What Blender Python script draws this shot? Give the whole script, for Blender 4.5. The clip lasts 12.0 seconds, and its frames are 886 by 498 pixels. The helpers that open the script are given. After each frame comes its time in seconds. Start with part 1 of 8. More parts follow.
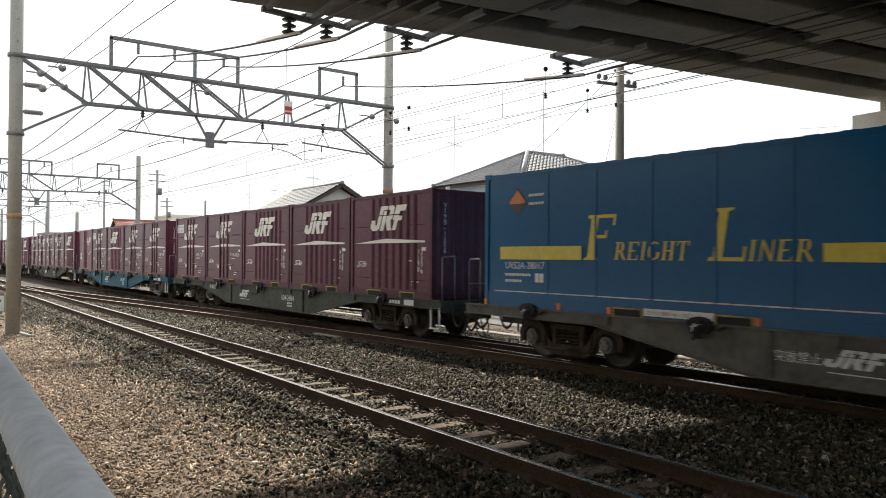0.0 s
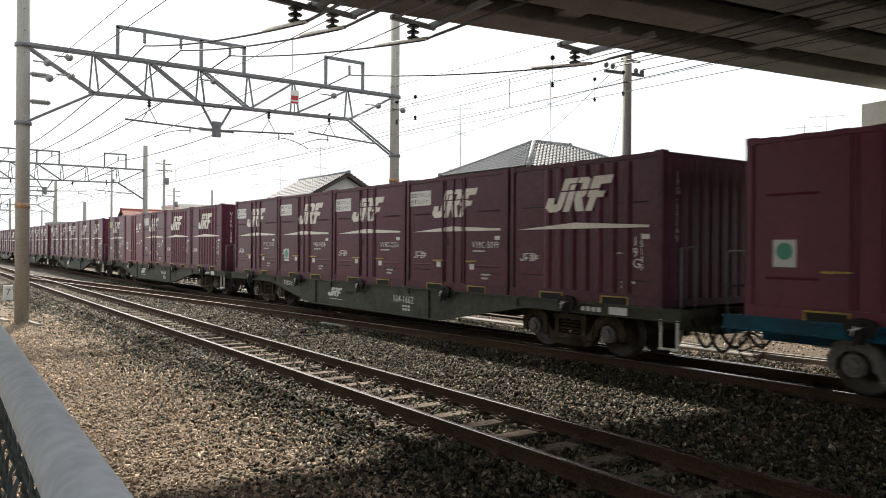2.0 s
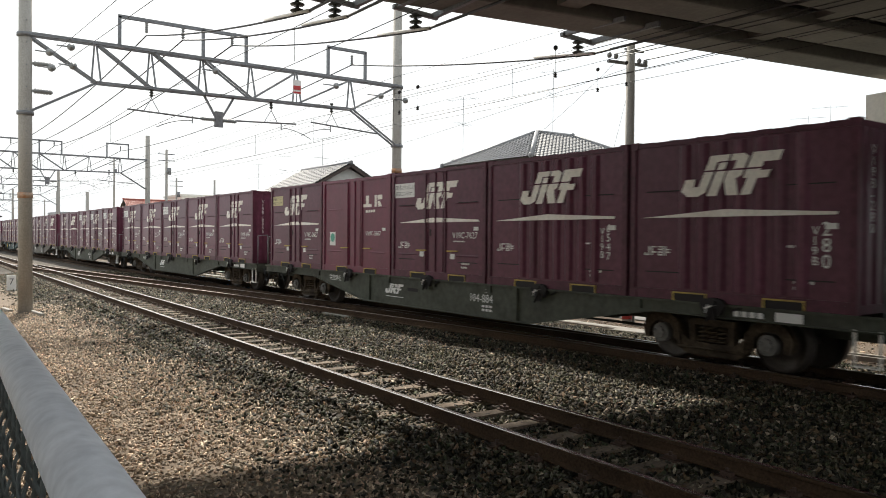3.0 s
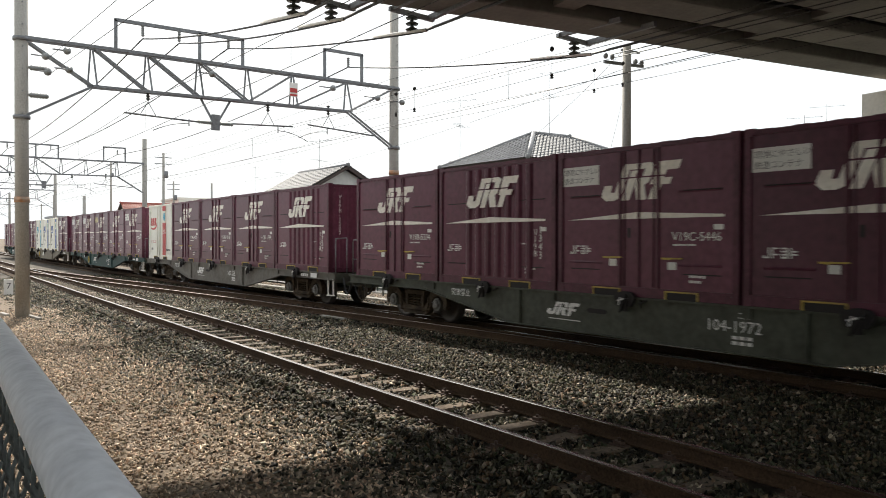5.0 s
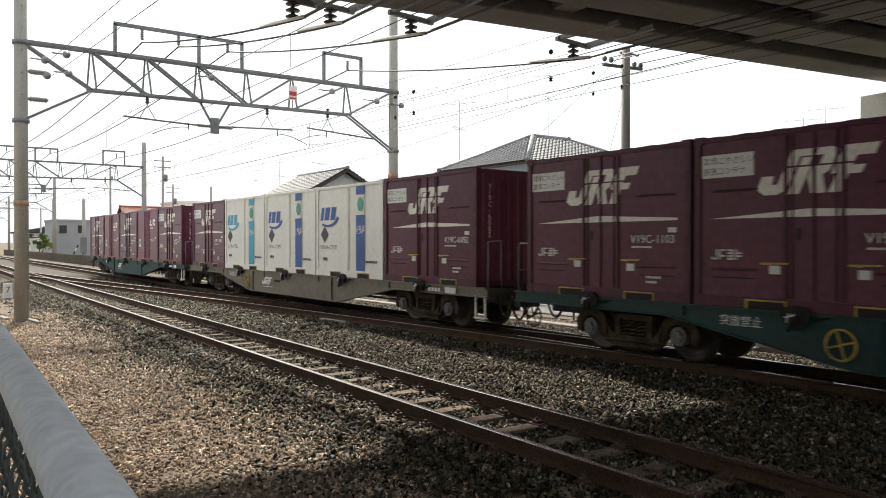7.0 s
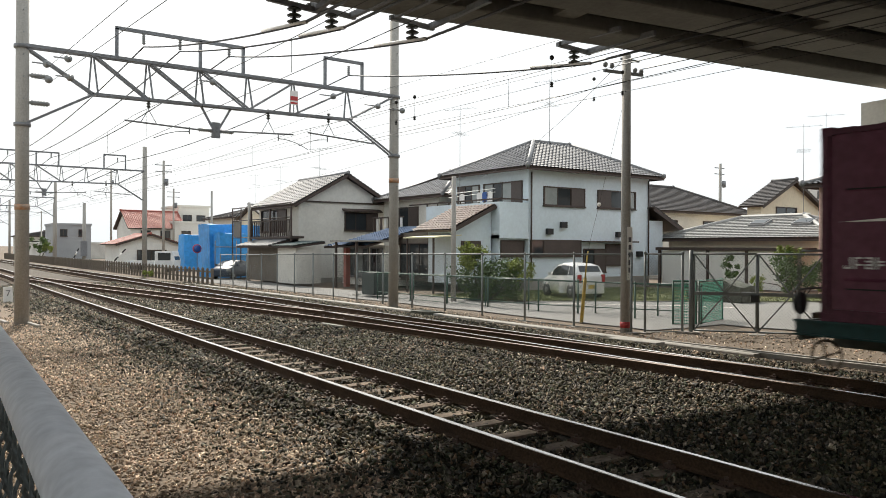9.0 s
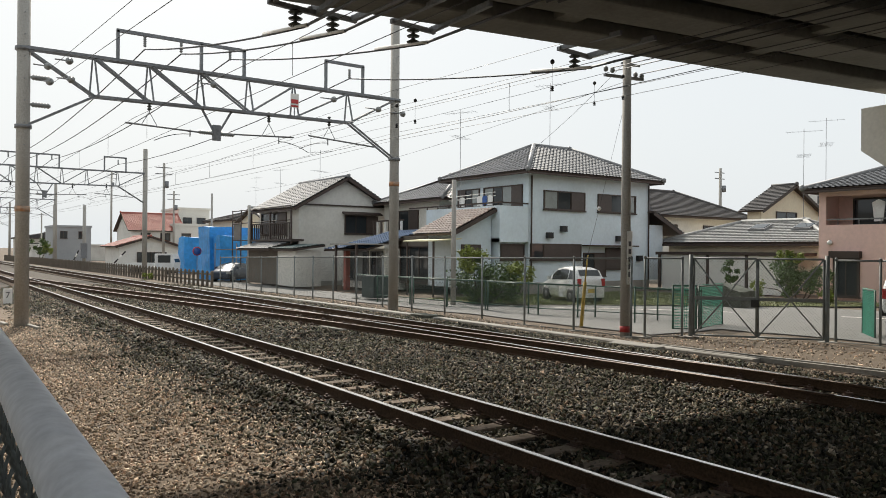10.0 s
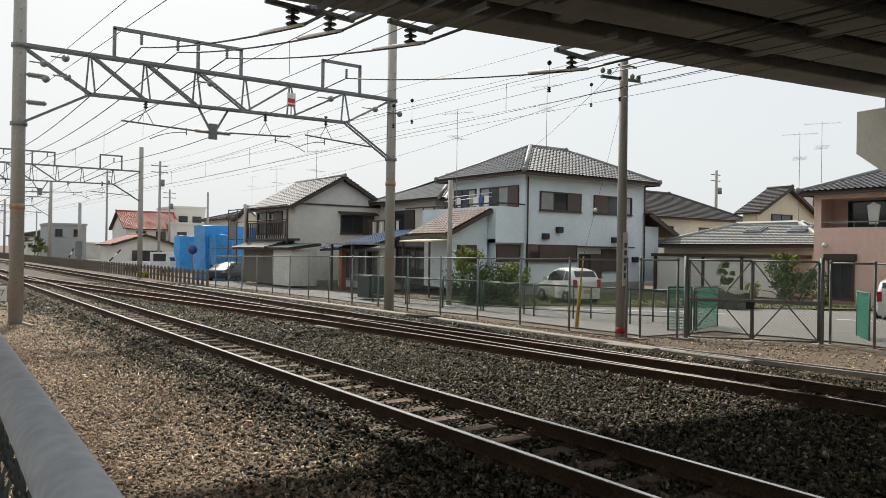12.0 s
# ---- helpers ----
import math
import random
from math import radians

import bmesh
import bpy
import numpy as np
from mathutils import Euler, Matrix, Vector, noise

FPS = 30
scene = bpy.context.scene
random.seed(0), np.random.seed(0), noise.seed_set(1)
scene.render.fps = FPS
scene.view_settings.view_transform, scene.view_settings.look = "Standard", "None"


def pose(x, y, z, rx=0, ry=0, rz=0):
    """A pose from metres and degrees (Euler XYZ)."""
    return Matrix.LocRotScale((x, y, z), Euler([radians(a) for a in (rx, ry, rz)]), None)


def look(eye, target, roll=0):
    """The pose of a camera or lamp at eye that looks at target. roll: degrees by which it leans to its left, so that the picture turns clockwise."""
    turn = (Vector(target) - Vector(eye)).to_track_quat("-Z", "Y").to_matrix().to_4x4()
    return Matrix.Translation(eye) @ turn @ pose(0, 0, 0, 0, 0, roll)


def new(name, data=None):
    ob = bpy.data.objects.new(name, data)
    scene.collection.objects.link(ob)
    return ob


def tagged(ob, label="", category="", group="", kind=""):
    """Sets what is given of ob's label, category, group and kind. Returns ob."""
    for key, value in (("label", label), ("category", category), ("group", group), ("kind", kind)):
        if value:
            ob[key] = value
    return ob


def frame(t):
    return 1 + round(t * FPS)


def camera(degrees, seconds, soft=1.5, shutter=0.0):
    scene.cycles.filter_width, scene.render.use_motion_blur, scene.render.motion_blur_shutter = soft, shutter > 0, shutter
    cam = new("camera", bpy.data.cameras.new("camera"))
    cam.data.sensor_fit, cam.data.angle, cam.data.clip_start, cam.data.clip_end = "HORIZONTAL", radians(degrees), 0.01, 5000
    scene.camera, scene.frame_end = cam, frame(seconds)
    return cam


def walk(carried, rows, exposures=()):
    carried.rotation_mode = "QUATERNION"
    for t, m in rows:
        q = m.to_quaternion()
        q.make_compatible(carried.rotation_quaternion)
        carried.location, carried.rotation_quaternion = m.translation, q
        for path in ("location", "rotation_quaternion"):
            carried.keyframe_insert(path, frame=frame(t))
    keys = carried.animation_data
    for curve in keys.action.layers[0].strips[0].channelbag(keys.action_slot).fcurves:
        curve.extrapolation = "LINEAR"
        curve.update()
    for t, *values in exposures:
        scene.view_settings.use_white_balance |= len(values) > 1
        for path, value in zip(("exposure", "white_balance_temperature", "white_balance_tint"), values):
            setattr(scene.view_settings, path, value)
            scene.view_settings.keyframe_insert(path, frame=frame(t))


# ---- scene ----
EYE = (0.0, 0.0, 1.943)
# seconds, degrees right of -x, degrees up, degrees of roll
VIEW = [
    (0.0, 35.910, 0.651, 0.393),
    (0.5, 35.914, 0.392, 0.447),
    (1.0, 35.873, 0.126, 0.439),
    (1.5, 35.675, -0.021, 0.370),
    (2.0, 35.437, -0.140, 0.410),
    (2.5, 35.156, -0.833, 0.466),
    (3.0, 35.269, -0.845, 0.509),
    (5.0, 35.441, -0.723, 0.142),
    (5.5, 35.302, -0.365, 0.110),
    (6.0, 35.482, -0.480, 0.032),
    (6.5, 35.559, -0.477, 0.028),
    (7.0, 35.479, -0.507, 0.035),
    (9.0, 35.453, -0.125, 0.238),
    (9.5, 35.610, 0.190, 0.413),
    (10.0, 35.453, 0.134, 0.466),
    (10.5, 35.715, 0.394, 0.455),
    (11.0, 35.784, 0.526, 0.719),
    (11.5, 35.647, 0.286, 0.772),
    (12.0, 35.752, 0.156, 0.822),
]


def aim(bearing, up, lean):
    b, u = radians(bearing), radians(up)
    way = Vector((-math.cos(b) * math.cos(u), math.sin(b) * math.cos(u), math.sin(u)))
    return look(EYE, Vector(EYE) + way * 10, lean)


cam = camera(60.03, 12.0, soft=0.9, shutter=0.08)
walk(cam, [(t, aim(b, u, l)) for t, b, u, l in VIEW], exposures=[(0.0, 0.42), (6.5, 0.46), (7.5, 0.46), (9.0, 0.34), (9.6, 0.08), (12.0, 0.01)])

# ---- light ----
SUN_WAY = Vector((-1.0, 0.26, 1.0)).normalized()
world = bpy.data.worlds.new("sky")
scene.world = world
world.use_nodes = True
wn = world.node_tree.nodes
sky = wn.new("ShaderNodeTexSky")
sky.sky_type = "NISHITA"
sky.sun_disc = False
sky.sun_elevation = math.asin(SUN_WAY.z)
sky.sun_rotation = math.atan2(SUN_WAY.x, SUN_WAY.y)
sky.dust_density = 6.0
sky.air_density = 1.2
sky.ozone_density = 1.0
pale = wn.new("ShaderNodeMixRGB")
pale.blend_type = "MIX"
pale.inputs[0].default_value = 0.86
pale.inputs[2].default_value = (9.15, 9.65, 9.9, 1)
world.node_tree.links.new(sky.outputs[0], pale.inputs[1])
world.node_tree.links.new(pale.outputs[0], wn["Background"].inputs[0])
wn["Background"].inputs[1].default_value = 0.094
sun_data = bpy.data.lights.new("sun", "SUN")
sun_data.energy = 4.8
sun_data.angle = radians(1.6)
sun_data.color = (1.0, 0.93, 0.82)
sun = new("sun", sun_data)
sun.matrix_world = look(SUN_WAY * 60, (0, 0, 0))


# ---- materials ----
def surface(name, col, rough=0.7, metal=0.0, vary=0.25, dirt=None, fine=30.0, coarse=1.2, bump=0.15, streak=0.0, island=0.0, piece=0.0, dirt_amount=0.5, gloss=0.5, tints=()):
    """A worn surface: base colour with grain at two scales, a second colour in patches, fine relief."""
    m = bpy.data.materials.new(name)
    m.use_nodes = True
    nt = m.node_tree
    n, l = nt.nodes, nt.links.new
    b = n["Principled BSDF"]
    b.inputs["Roughness"].default_value = rough
    b.inputs["Metallic"].default_value = metal
    b.inputs["Specular IOR Level"].default_value = gloss
    tc = n.new("ShaderNodeTexCoord")
    src = tc.outputs["Object"]
    if streak:
        mp = n.new("ShaderNodeMapping")
        mp.inputs["Scale"].default_value = (1, 1, streak)
        l(src, mp.inputs[0])
        csrc = mp.outputs[0]
    else:
        csrc = src
    n1 = n.new("ShaderNodeTexNoise")
    n1.inputs["Scale"].default_value = coarse
    n1.inputs["Detail"].default_value = 5
    n1.inputs["Roughness"].default_value = 0.65
    l(csrc, n1.inputs["Vector"])
    n2 = n.new("ShaderNodeTexNoise")
    n2.inputs["Scale"].default_value = fine
    n2.inputs["Detail"].default_value = 3
    l(src, n2.inputs["Vector"])
    ramp = n.new("ShaderNodeMapRange")
    ramp.inputs["From Min"].default_value = 0.42
    ramp.inputs["From Max"].default_value = 0.68
    ramp.inputs["To Max"].default_value = dirt_amount
    l(n1.outputs["Fac"], ramp.inputs["Value"])
    mix = n.new("ShaderNodeMixRGB")
    mix.inputs[1].default_value = (*col, 1)
    mix.inputs[2].default_value = (*(dirt or [c * 0.6 for c in col]), 1)
    l(ramp.outputs[0], mix.inputs[0])
    if tints:
        # each loose piece takes one of several tints
        isl = n.new("ShaderNodeNewGeometry")
        cr = n.new("ShaderNodeValToRGB")
        cr.color_ramp.interpolation = "CONSTANT"
        while len(cr.color_ramp.elements) < len(tints):
            cr.color_ramp.elements.new(0.5)
        for i, tone in enumerate(tints):
            cr.color_ramp.elements[i].position = i / len(tints)
            cr.color_ramp.elements[i].color = (*tone, 1)
        shuffle = n.new("ShaderNodeTexWhiteNoise")
        shuffle.noise_dimensions = "1D"
        l(isl.outputs["Random Per Island"], shuffle.inputs["W"])
        l(shuffle.outputs["Value"], cr.inputs["Fac"])
        l(cr.outputs["Color"], mix.inputs[1])
    hsv = n.new("ShaderNodeHueSaturation")
    l(mix.outputs[0], hsv.inputs["Color"])
    mr = n.new("ShaderNodeMapRange")
    mr.inputs["From Min"].default_value = 0.3
    mr.inputs["From Max"].default_value = 0.7
    mr.inputs["To Min"].default_value = 1 - vary
    mr.inputs["To Max"].default_value = 1 + vary
    l(n2.outputs["Fac"], mr.inputs["Value"])
    value = mr.outputs[0]
    for amount, node, out in ((island, "ShaderNodeNewGeometry", "Random Per Island"), (piece, "ShaderNodeObjectInfo", "Random")):
        if amount:
            g = n.new(node)
            r2 = n.new("ShaderNodeMapRange")
            r2.inputs["To Min"].default_value = 1 - amount
            r2.inputs["To Max"].default_value = 1 + amount
            l(g.outputs[out], r2.inputs["Value"])
            mu = n.new("ShaderNodeMath")
            mu.operation = "MULTIPLY"
            l(value, mu.inputs[0])
            l(r2.outputs[0], mu.inputs[1])
            value = mu.outputs[0]
    l(value, hsv.inputs["Value"])
    l(hsv.outputs[0], b.inputs["Base Color"])
    if bump:
        bp = n.new("ShaderNodeBump")
        bp.inputs["Strength"].default_value = bump
        bp.inputs["Distance"].default_value = 0.02
        l(n2.outputs["Fac"], bp.inputs["Height"])
        l(bp.outputs[0], b.inputs["Normal"])
    return m


M = {}
M["maroon"] = surface("maroon_paint", (0.128, 0.037, 0.064), 0.32, gloss=0.24, vary=0.16, dirt=(0.080, 0.028, 0.042), fine=9, coarse=0.9, bump=0.05, streak=0.25, piece=0.18)
M["maroon_rail"] = surface("maroon_frame_paint", (0.108, 0.032, 0.053), 0.4, gloss=0.22, vary=0.2, dirt=(0.050, 0.020, 0.025), fine=14, coarse=2.5, bump=0.08)
M["red"] = surface("red_paint", (0.16, 0.026, 0.056), 0.36, gloss=0.35, vary=0.1, dirt=(0.09, 0.020, 0.034), fine=9, bump=0.04, streak=0.25)
M["blue"] = surface("blue_paint", (0.001, 0.112, 0.275), 0.20, gloss=0.26, vary=0.07, dirt=(0.002, 0.095, 0.235), fine=8, coarse=0.8, bump=0.04, streak=0.2)
M["white_box"] = surface("white_container_paint", (0.82, 0.81, 0.74), 0.4, vary=0.05, dirt=(0.66, 0.63, 0.54), fine=9, bump=0.03, streak=0.2)
M["mark"] = surface("white_marking", (0.86, 0.82, 0.75), 0.55, vary=0.1, dirt=(0.68, 0.60, 0.52), fine=16, bump=0.0, dirt_amount=0.6)
M["mark_small"] = surface("white_lettering", (0.78, 0.77, 0.74), 0.55, vary=0.05, fine=12, bump=0.0, dirt=(0.62, 0.6, 0.57))
M["yellow"] = surface("yellow_paint", (0.52, 0.37, 0.06), 0.5, vary=0.2, dirt=(0.24, 0.16, 0.05), fine=16, coarse=3.0, bump=0.03, dirt_amount=0.8)
M["gold"] = surface("yellow_marking", (0.78, 0.62, 0.08), 0.5, vary=0.08, dirt=(0.60, 0.47, 0.09), fine=9, bump=0.0)
M["orange"] = surface("orange_paint", (0.72, 0.22, 0.04), 0.5, vary=0.15)
M["faded_orange"] = surface("faded_orange_paint", (0.42, 0.20, 0.09), 0.7, vary=0.2, dirt=(0.33, 0.29, 0.24), fine=16, coarse=5.0, bump=0.0, dirt_amount=1.0)
M["red_mark"] = surface("red_marking", (0.52, 0.05, 0.05), 0.5, vary=0.1, bump=0.0)
M["blue_mark"] = surface("blue_marking", (0.03, 0.10, 0.34), 0.5, vary=0.1, bump=0.0)
M["cyan_mark"] = surface("light_blue_marking", (0.05, 0.38, 0.55), 0.5, vary=0.1, bump=0.0)
M["green_mark"] = surface("green_marking", (0.08, 0.36, 0.26), 0.5, vary=0.1, bump=0.0)
M["black"] = surface("black_rubber", (0.018, 0.018, 0.018), 0.6, vary=0.2, bump=0.05)
# near-black for recess shade painted into pockets, grooves, vents and slots; also the locks
M["dark"] = surface("recess_shade_and_lock_black", (0.02, 0.016, 0.016), 0.8, vary=0.2, bump=0.05)
M["frame_blue"] = surface("wagon_blue_paint", (0.008, 0.105, 0.165), 0.5, gloss=0.2, vary=0.15, dirt=(0.02, 0.05, 0.065), fine=9, coarse=2.0, bump=0.06, dirt_amount=0.8)
M["frame_grey"] = surface("wagon_grey_paint", (0.15, 0.14, 0.12), 0.6, gloss=0.3, vary=0.15, dirt=(0.075, 0.06, 0.048), fine=9, coarse=1.8, bump=0.08, dirt_amount=0.8)
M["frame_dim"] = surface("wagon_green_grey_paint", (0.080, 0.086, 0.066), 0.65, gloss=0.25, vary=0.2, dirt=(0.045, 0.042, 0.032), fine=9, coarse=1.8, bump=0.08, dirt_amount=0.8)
M["frame_green"] = surface("wagon_green_paint", (0.020, 0.062, 0.058), 0.55, gloss=0.25, vary=0.15, dirt=(0.04, 0.045, 0.04), fine=9, bump=0.06)
M["frame_tan"] = surface("wagon_olive_grey_paint", (0.19, 0.165, 0.12), 0.6, vary=0.15, dirt=(0.10, 0.08, 0.06), fine=9, bump=0.08)
M["bogie"] = surface("grimy_bogie_steel", (0.085, 0.062, 0.042), 0.85, gloss=0.15, vary=0.35, dirt=(0.030, 0.022, 0.016), fine=22, coarse=3.0, bump=0.25, dirt_amount=0.9)
M["bogie_grey"] = surface("grey_bogie_paint", (0.20, 0.19, 0.175), 0.65, vary=0.2, dirt=(0.09, 0.075, 0.06), fine=16, coarse=3.0, bump=0.1, dirt_amount=0.8)
M["wheel"] = surface("wheel_steel", (0.10, 0.085, 0.075), 0.55, 0.5, vary=0.2, dirt=(0.05, 0.04, 0.03), bump=0.1)
M["steel"] = surface("galvanized_steel", (0.23, 0.235, 0.24), 0.5, 0.6, vary=0.15, dirt=(0.15, 0.145, 0.14), fine=20, bump=0.05)
M["gantry"] = surface("weathered_gantry_steel", (0.21, 0.22, 0.235), 0.6, 0.3, vary=0.2, dirt=(0.12, 0.115, 0.11), fine=14, bump=0.08)
M["pipe"] = surface("grey_fence_pipe", (0.84, 0.85, 0.88), 0.45, 0.0, vary=0.10, dirt=(0.70, 0.72, 0.76), fine=45, coarse=9, bump=0.06)
M["wire"] = surface("dark_wire", (0.045, 0.045, 0.045), 0.55, 0.4, vary=0.1, bump=0.0)
M["fence_wire"] = surface("fence_wire", (0.13, 0.145, 0.14), 0.6, 0.4, vary=0.1, bump=0.0)
M["porcelain"] = surface("brown_porcelain", (0.05, 0.055, 0.05), 0.25, vary=0.1, bump=0.0)
M["porcelain_pale"] = surface("pale_porcelain", (0.25, 0.26, 0.26), 0.3, vary=0.1, bump=0.0)
M["rail_side"] = surface("rusty_rail", (0.086, 0.054, 0.034), 0.85, gloss=0.12, vary=0.3, dirt=(0.034, 0.023, 0.016), fine=40, bump=0.2)
M["rail_head"] = surface("polished_rail", (0.56, 0.54, 0.51), 0.24, 1.0, vary=0.08, dirt=(0.42, 0.38, 0.34), fine=30, bump=0.02)
M["rail_head_dull"] = surface("dull_rail", (0.26, 0.21, 0.18), 0.4, 0.9, vary=0.15, dirt=(0.16, 0.11, 0.08), fine=30, bump=0.05)
M["sleeper"] = surface("stained_sleeper", (0.15, 0.110, 0.076), 0.9, vary=0.35, dirt=(0.080, 0.052, 0.035), fine=24, coarse=4, bump=0.35, piece=0.35)
M["clip"] = surface("rusty_fastener", (0.07, 0.04, 0.028), 0.8, vary=0.25, bump=0.15)
# stone colours, plus one pale tint that stands in for glints on the flakes
M["stone"] = surface("ballast_stone", (0.092, 0.072, 0.045), 0.65, gloss=0.17, vary=0.3, dirt=(0.050, 0.049, 0.024), fine=60, coarse=0.55, bump=0.25, island=0.95, dirt_amount=0.7, tints=((0.064, 0.057, 0.036), (0.100, 0.074, 0.046), (0.048, 0.055, 0.032), (0.090, 0.082, 0.060), (0.118, 0.074, 0.046), (0.038, 0.034, 0.027), (0.24, 0.20, 0.15), (0.022, 0.019, 0.014)))
M["pebble"] = surface("pale_gravel", (0.36, 0.285, 0.20), 0.8, vary=0.25, dirt=(0.20, 0.148, 0.10), fine=60, coarse=0.8, bump=0.2, island=0.7, tints=((0.47, 0.37, 0.265), (0.27, 0.205, 0.14), (0.40, 0.265, 0.18), (0.62, 0.51, 0.385), (0.20, 0.165, 0.12), (0.52, 0.38, 0.275)))
M["concrete"] = surface("grey_concrete", (0.30, 0.285, 0.255), 0.85, vary=0.12, dirt=(0.21, 0.195, 0.17), fine=25, coarse=1.5, bump=0.12)
M["pole"] = surface("concrete_pole", (0.36, 0.345, 0.315), 0.85, vary=0.14, dirt=(0.22, 0.205, 0.175), fine=25, coarse=2.2, bump=0.1, streak=0.15)
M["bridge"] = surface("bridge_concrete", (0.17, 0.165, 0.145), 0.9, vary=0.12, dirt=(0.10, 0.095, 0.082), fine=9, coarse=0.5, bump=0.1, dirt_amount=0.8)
# far paler than the girders' concrete: sunlight on the pier is in the colour
M["pier"] = surface("pier_concrete_sunlit", (0.72, 0.69, 0.61), 0.9, vary=0.06, dirt=(0.60, 0.57, 0.50), fine=9, coarse=0.6, bump=0.08)
M["asphalt"] = surface("road_asphalt", (0.175, 0.172, 0.162), 0.9, vary=0.15, dirt=(0.13, 0.127, 0.118), fine=30, coarse=0.5, bump=0.1)


# ---- mesh helpers ----
def box(bm, x0, x1, y0, y1, z0, z1, mi=0):
    v = [bm.verts.new(p) for p in ((x0, y0, z0), (x1, y0, z0), (x1, y1, z0), (x0, y1, z0), (x0, y0, z1), (x1, y0, z1), (x1, y1, z1), (x0, y1, z1))]
    for q in ((3, 2, 1, 0), (4, 5, 6, 7), (0, 1, 5, 4), (1, 2, 6, 5), (2, 3, 7, 6), (3, 0, 4, 7)):
        bm.faces.new([v[i] for i in q]).material_index = mi
    return v


def prism(bm, pts, axis, a, b, mi=0):
    """A polygon drawn across axis, from a to b along it. pts: (u, v), the two other axes in order."""
    def at(u, v, w):
        return {"x": (w, u, v), "y": (u, w, v), "z": (u, v, w)}[axis]
    lo = [bm.verts.new(at(u, v, a)) for u, v in pts]
    hi = [bm.verts.new(at(u, v, b)) for u, v in pts]
    n = len(pts)
    faces = [bm.faces.new(lo), bm.faces.new(list(reversed(hi)))]
    for i in range(n):
        faces.append(bm.faces.new((lo[i], hi[i], hi[(i + 1) % n], lo[(i + 1) % n])))
    for f in faces:
        f.material_index = mi
    return faces


def rod(bm, p, q, r0, r1=None, n=8, mi=0):
    """A tapered round bar from p to q."""
    p, q = Vector(p), Vector(q)
    r1 = r0 if r1 is None else r1
    w = (q - p).normalized()
    s = w.orthogonal().normalized()
    t = w.cross(s)
    a, b = [], []
    for i in range(n):
        d = s * math.cos(2 * math.pi * i / n) + t * math.sin(2 * math.pi * i / n)
        a.append(bm.verts.new(p + d * r0))
        b.append(bm.verts.new(q + d * r1))
    for i in range(n):
        f = bm.faces.new((a[i], a[(i + 1) % n], b[(i + 1) % n], b[i]))
        f.smooth = n > 5
        f.material_index = mi
    bm.faces.new(list(reversed(a))).material_index = mi
    bm.faces.new(b).material_index = mi


def bar(bm, p, q, w, h, mi=0):
    """A rectangular bar from p to q, w wide and h high."""
    p, q = Vector(p), Vector(q)
    d = (q - p).normalized()
    up = Vector((0, 0, 1)) if abs(d.z) < 0.95 else Vector((0, 1, 0))
    s = d.cross(up).normalized() * w / 2
    u = s.cross(d).normalized() * h / 2
    a = [bm.verts.new(p + i * s + j * u) for i, j in ((-1, -1), (1, -1), (1, 1), (-1, 1))]
    b = [bm.verts.new(q + i * s + j * u) for i, j in ((-1, -1), (1, -1), (1, 1), (-1, 1))]
    bm.faces.new(a).material_index = mi
    bm.faces.new(list(reversed(b))).material_index = mi
    for i in range(4):
        bm.faces.new((a[i], b[i], b[(i + 1) % 4], a[(i + 1) % 4])).material_index = mi


def tube(bm, pts, r, n=5, mi=0):
    """One round tube through a list of points."""
    pts = [Vector(p) for p in pts]
    rings = []
    for i, p in enumerate(pts):
        w = (pts[min(i + 1, len(pts) - 1)] - pts[max(i - 1, 0)]).normalized()
        s = w.cross(Vector((0, 0, 1)) if abs(w.z) < 0.9 else Vector((0, 1, 0))).normalized()
        t = s.cross(w)
        rings.append([bm.verts.new(p + (s * math.cos(2 * math.pi * k / n) + t * math.sin(2 * math.pi * k / n)) * r) for k in range(n)])
    for a, b in zip(rings, rings[1:]):
        for k in range(n):
            f = bm.faces.new((a[k], a[(k + 1) % n], b[(k + 1) % n], b[k]))
            f.smooth = True
            f.material_index = mi
    bm.faces.new(rings[0]).material_index = mi
    bm.faces.new(rings[-1]).material_index = mi


def lathe(bm, c, prof, axis="z", n=14, mi=0):
    """Turned shape round an axis through c. prof: (radius, distance along axis)."""
    rings = []
    for r, d in prof:
        ring = []
        for i in range(n):
            a = 2 * math.pi * i / n
            u, v = r * math.cos(a), r * math.sin(a)
            o = {"z": (u, v, d), "y": (u, d, v), "x": (d, u, v)}[axis]
            ring.append(bm.verts.new((c[0] + o[0], c[1] + o[1], c[2] + o[2])))
        rings.append(ring)
    for a, b in zip(rings, rings[1:]):
        for i in range(n):
            f = bm.faces.new((a[i], a[(i + 1) % n], b[(i + 1) % n], b[i]))
            f.smooth = True
            f.material_index = mi
    bm.faces.new(rings[0]).material_index = mi
    bm.faces.new(rings[-1]).material_index = mi


def mesh_of(name, bm, *mats, fix=True):
    if fix:
        bmesh.ops.recalc_face_normals(bm, faces=bm.faces[:])
    me = bpy.data.meshes.new(name)
    bm.to_mesh(me)
    bm.free()
    for m in mats:
        me.materials.append(M[m] if isinstance(m, str) else m)
    return me


JOINED = ("company_mark", "small_print", "notice_text", "elements", "dropper", "end_number", "number")      # marks too small to pick apart


def put(name, me, parent=None, label="", at=None):
    ob = new(name, me)
    if parent is not None:
        ob.parent = parent
    if at is not None:
        ob.matrix_basis = at
    return tagged(ob, label, kind="stuff" if name in JOINED else "")


def part(name, bm, material, parent, label="", at=None):
    mats = material if isinstance(material, (tuple, list)) else (material,)
    return put(name, mesh_of(name, bm, *mats), parent, label, at)


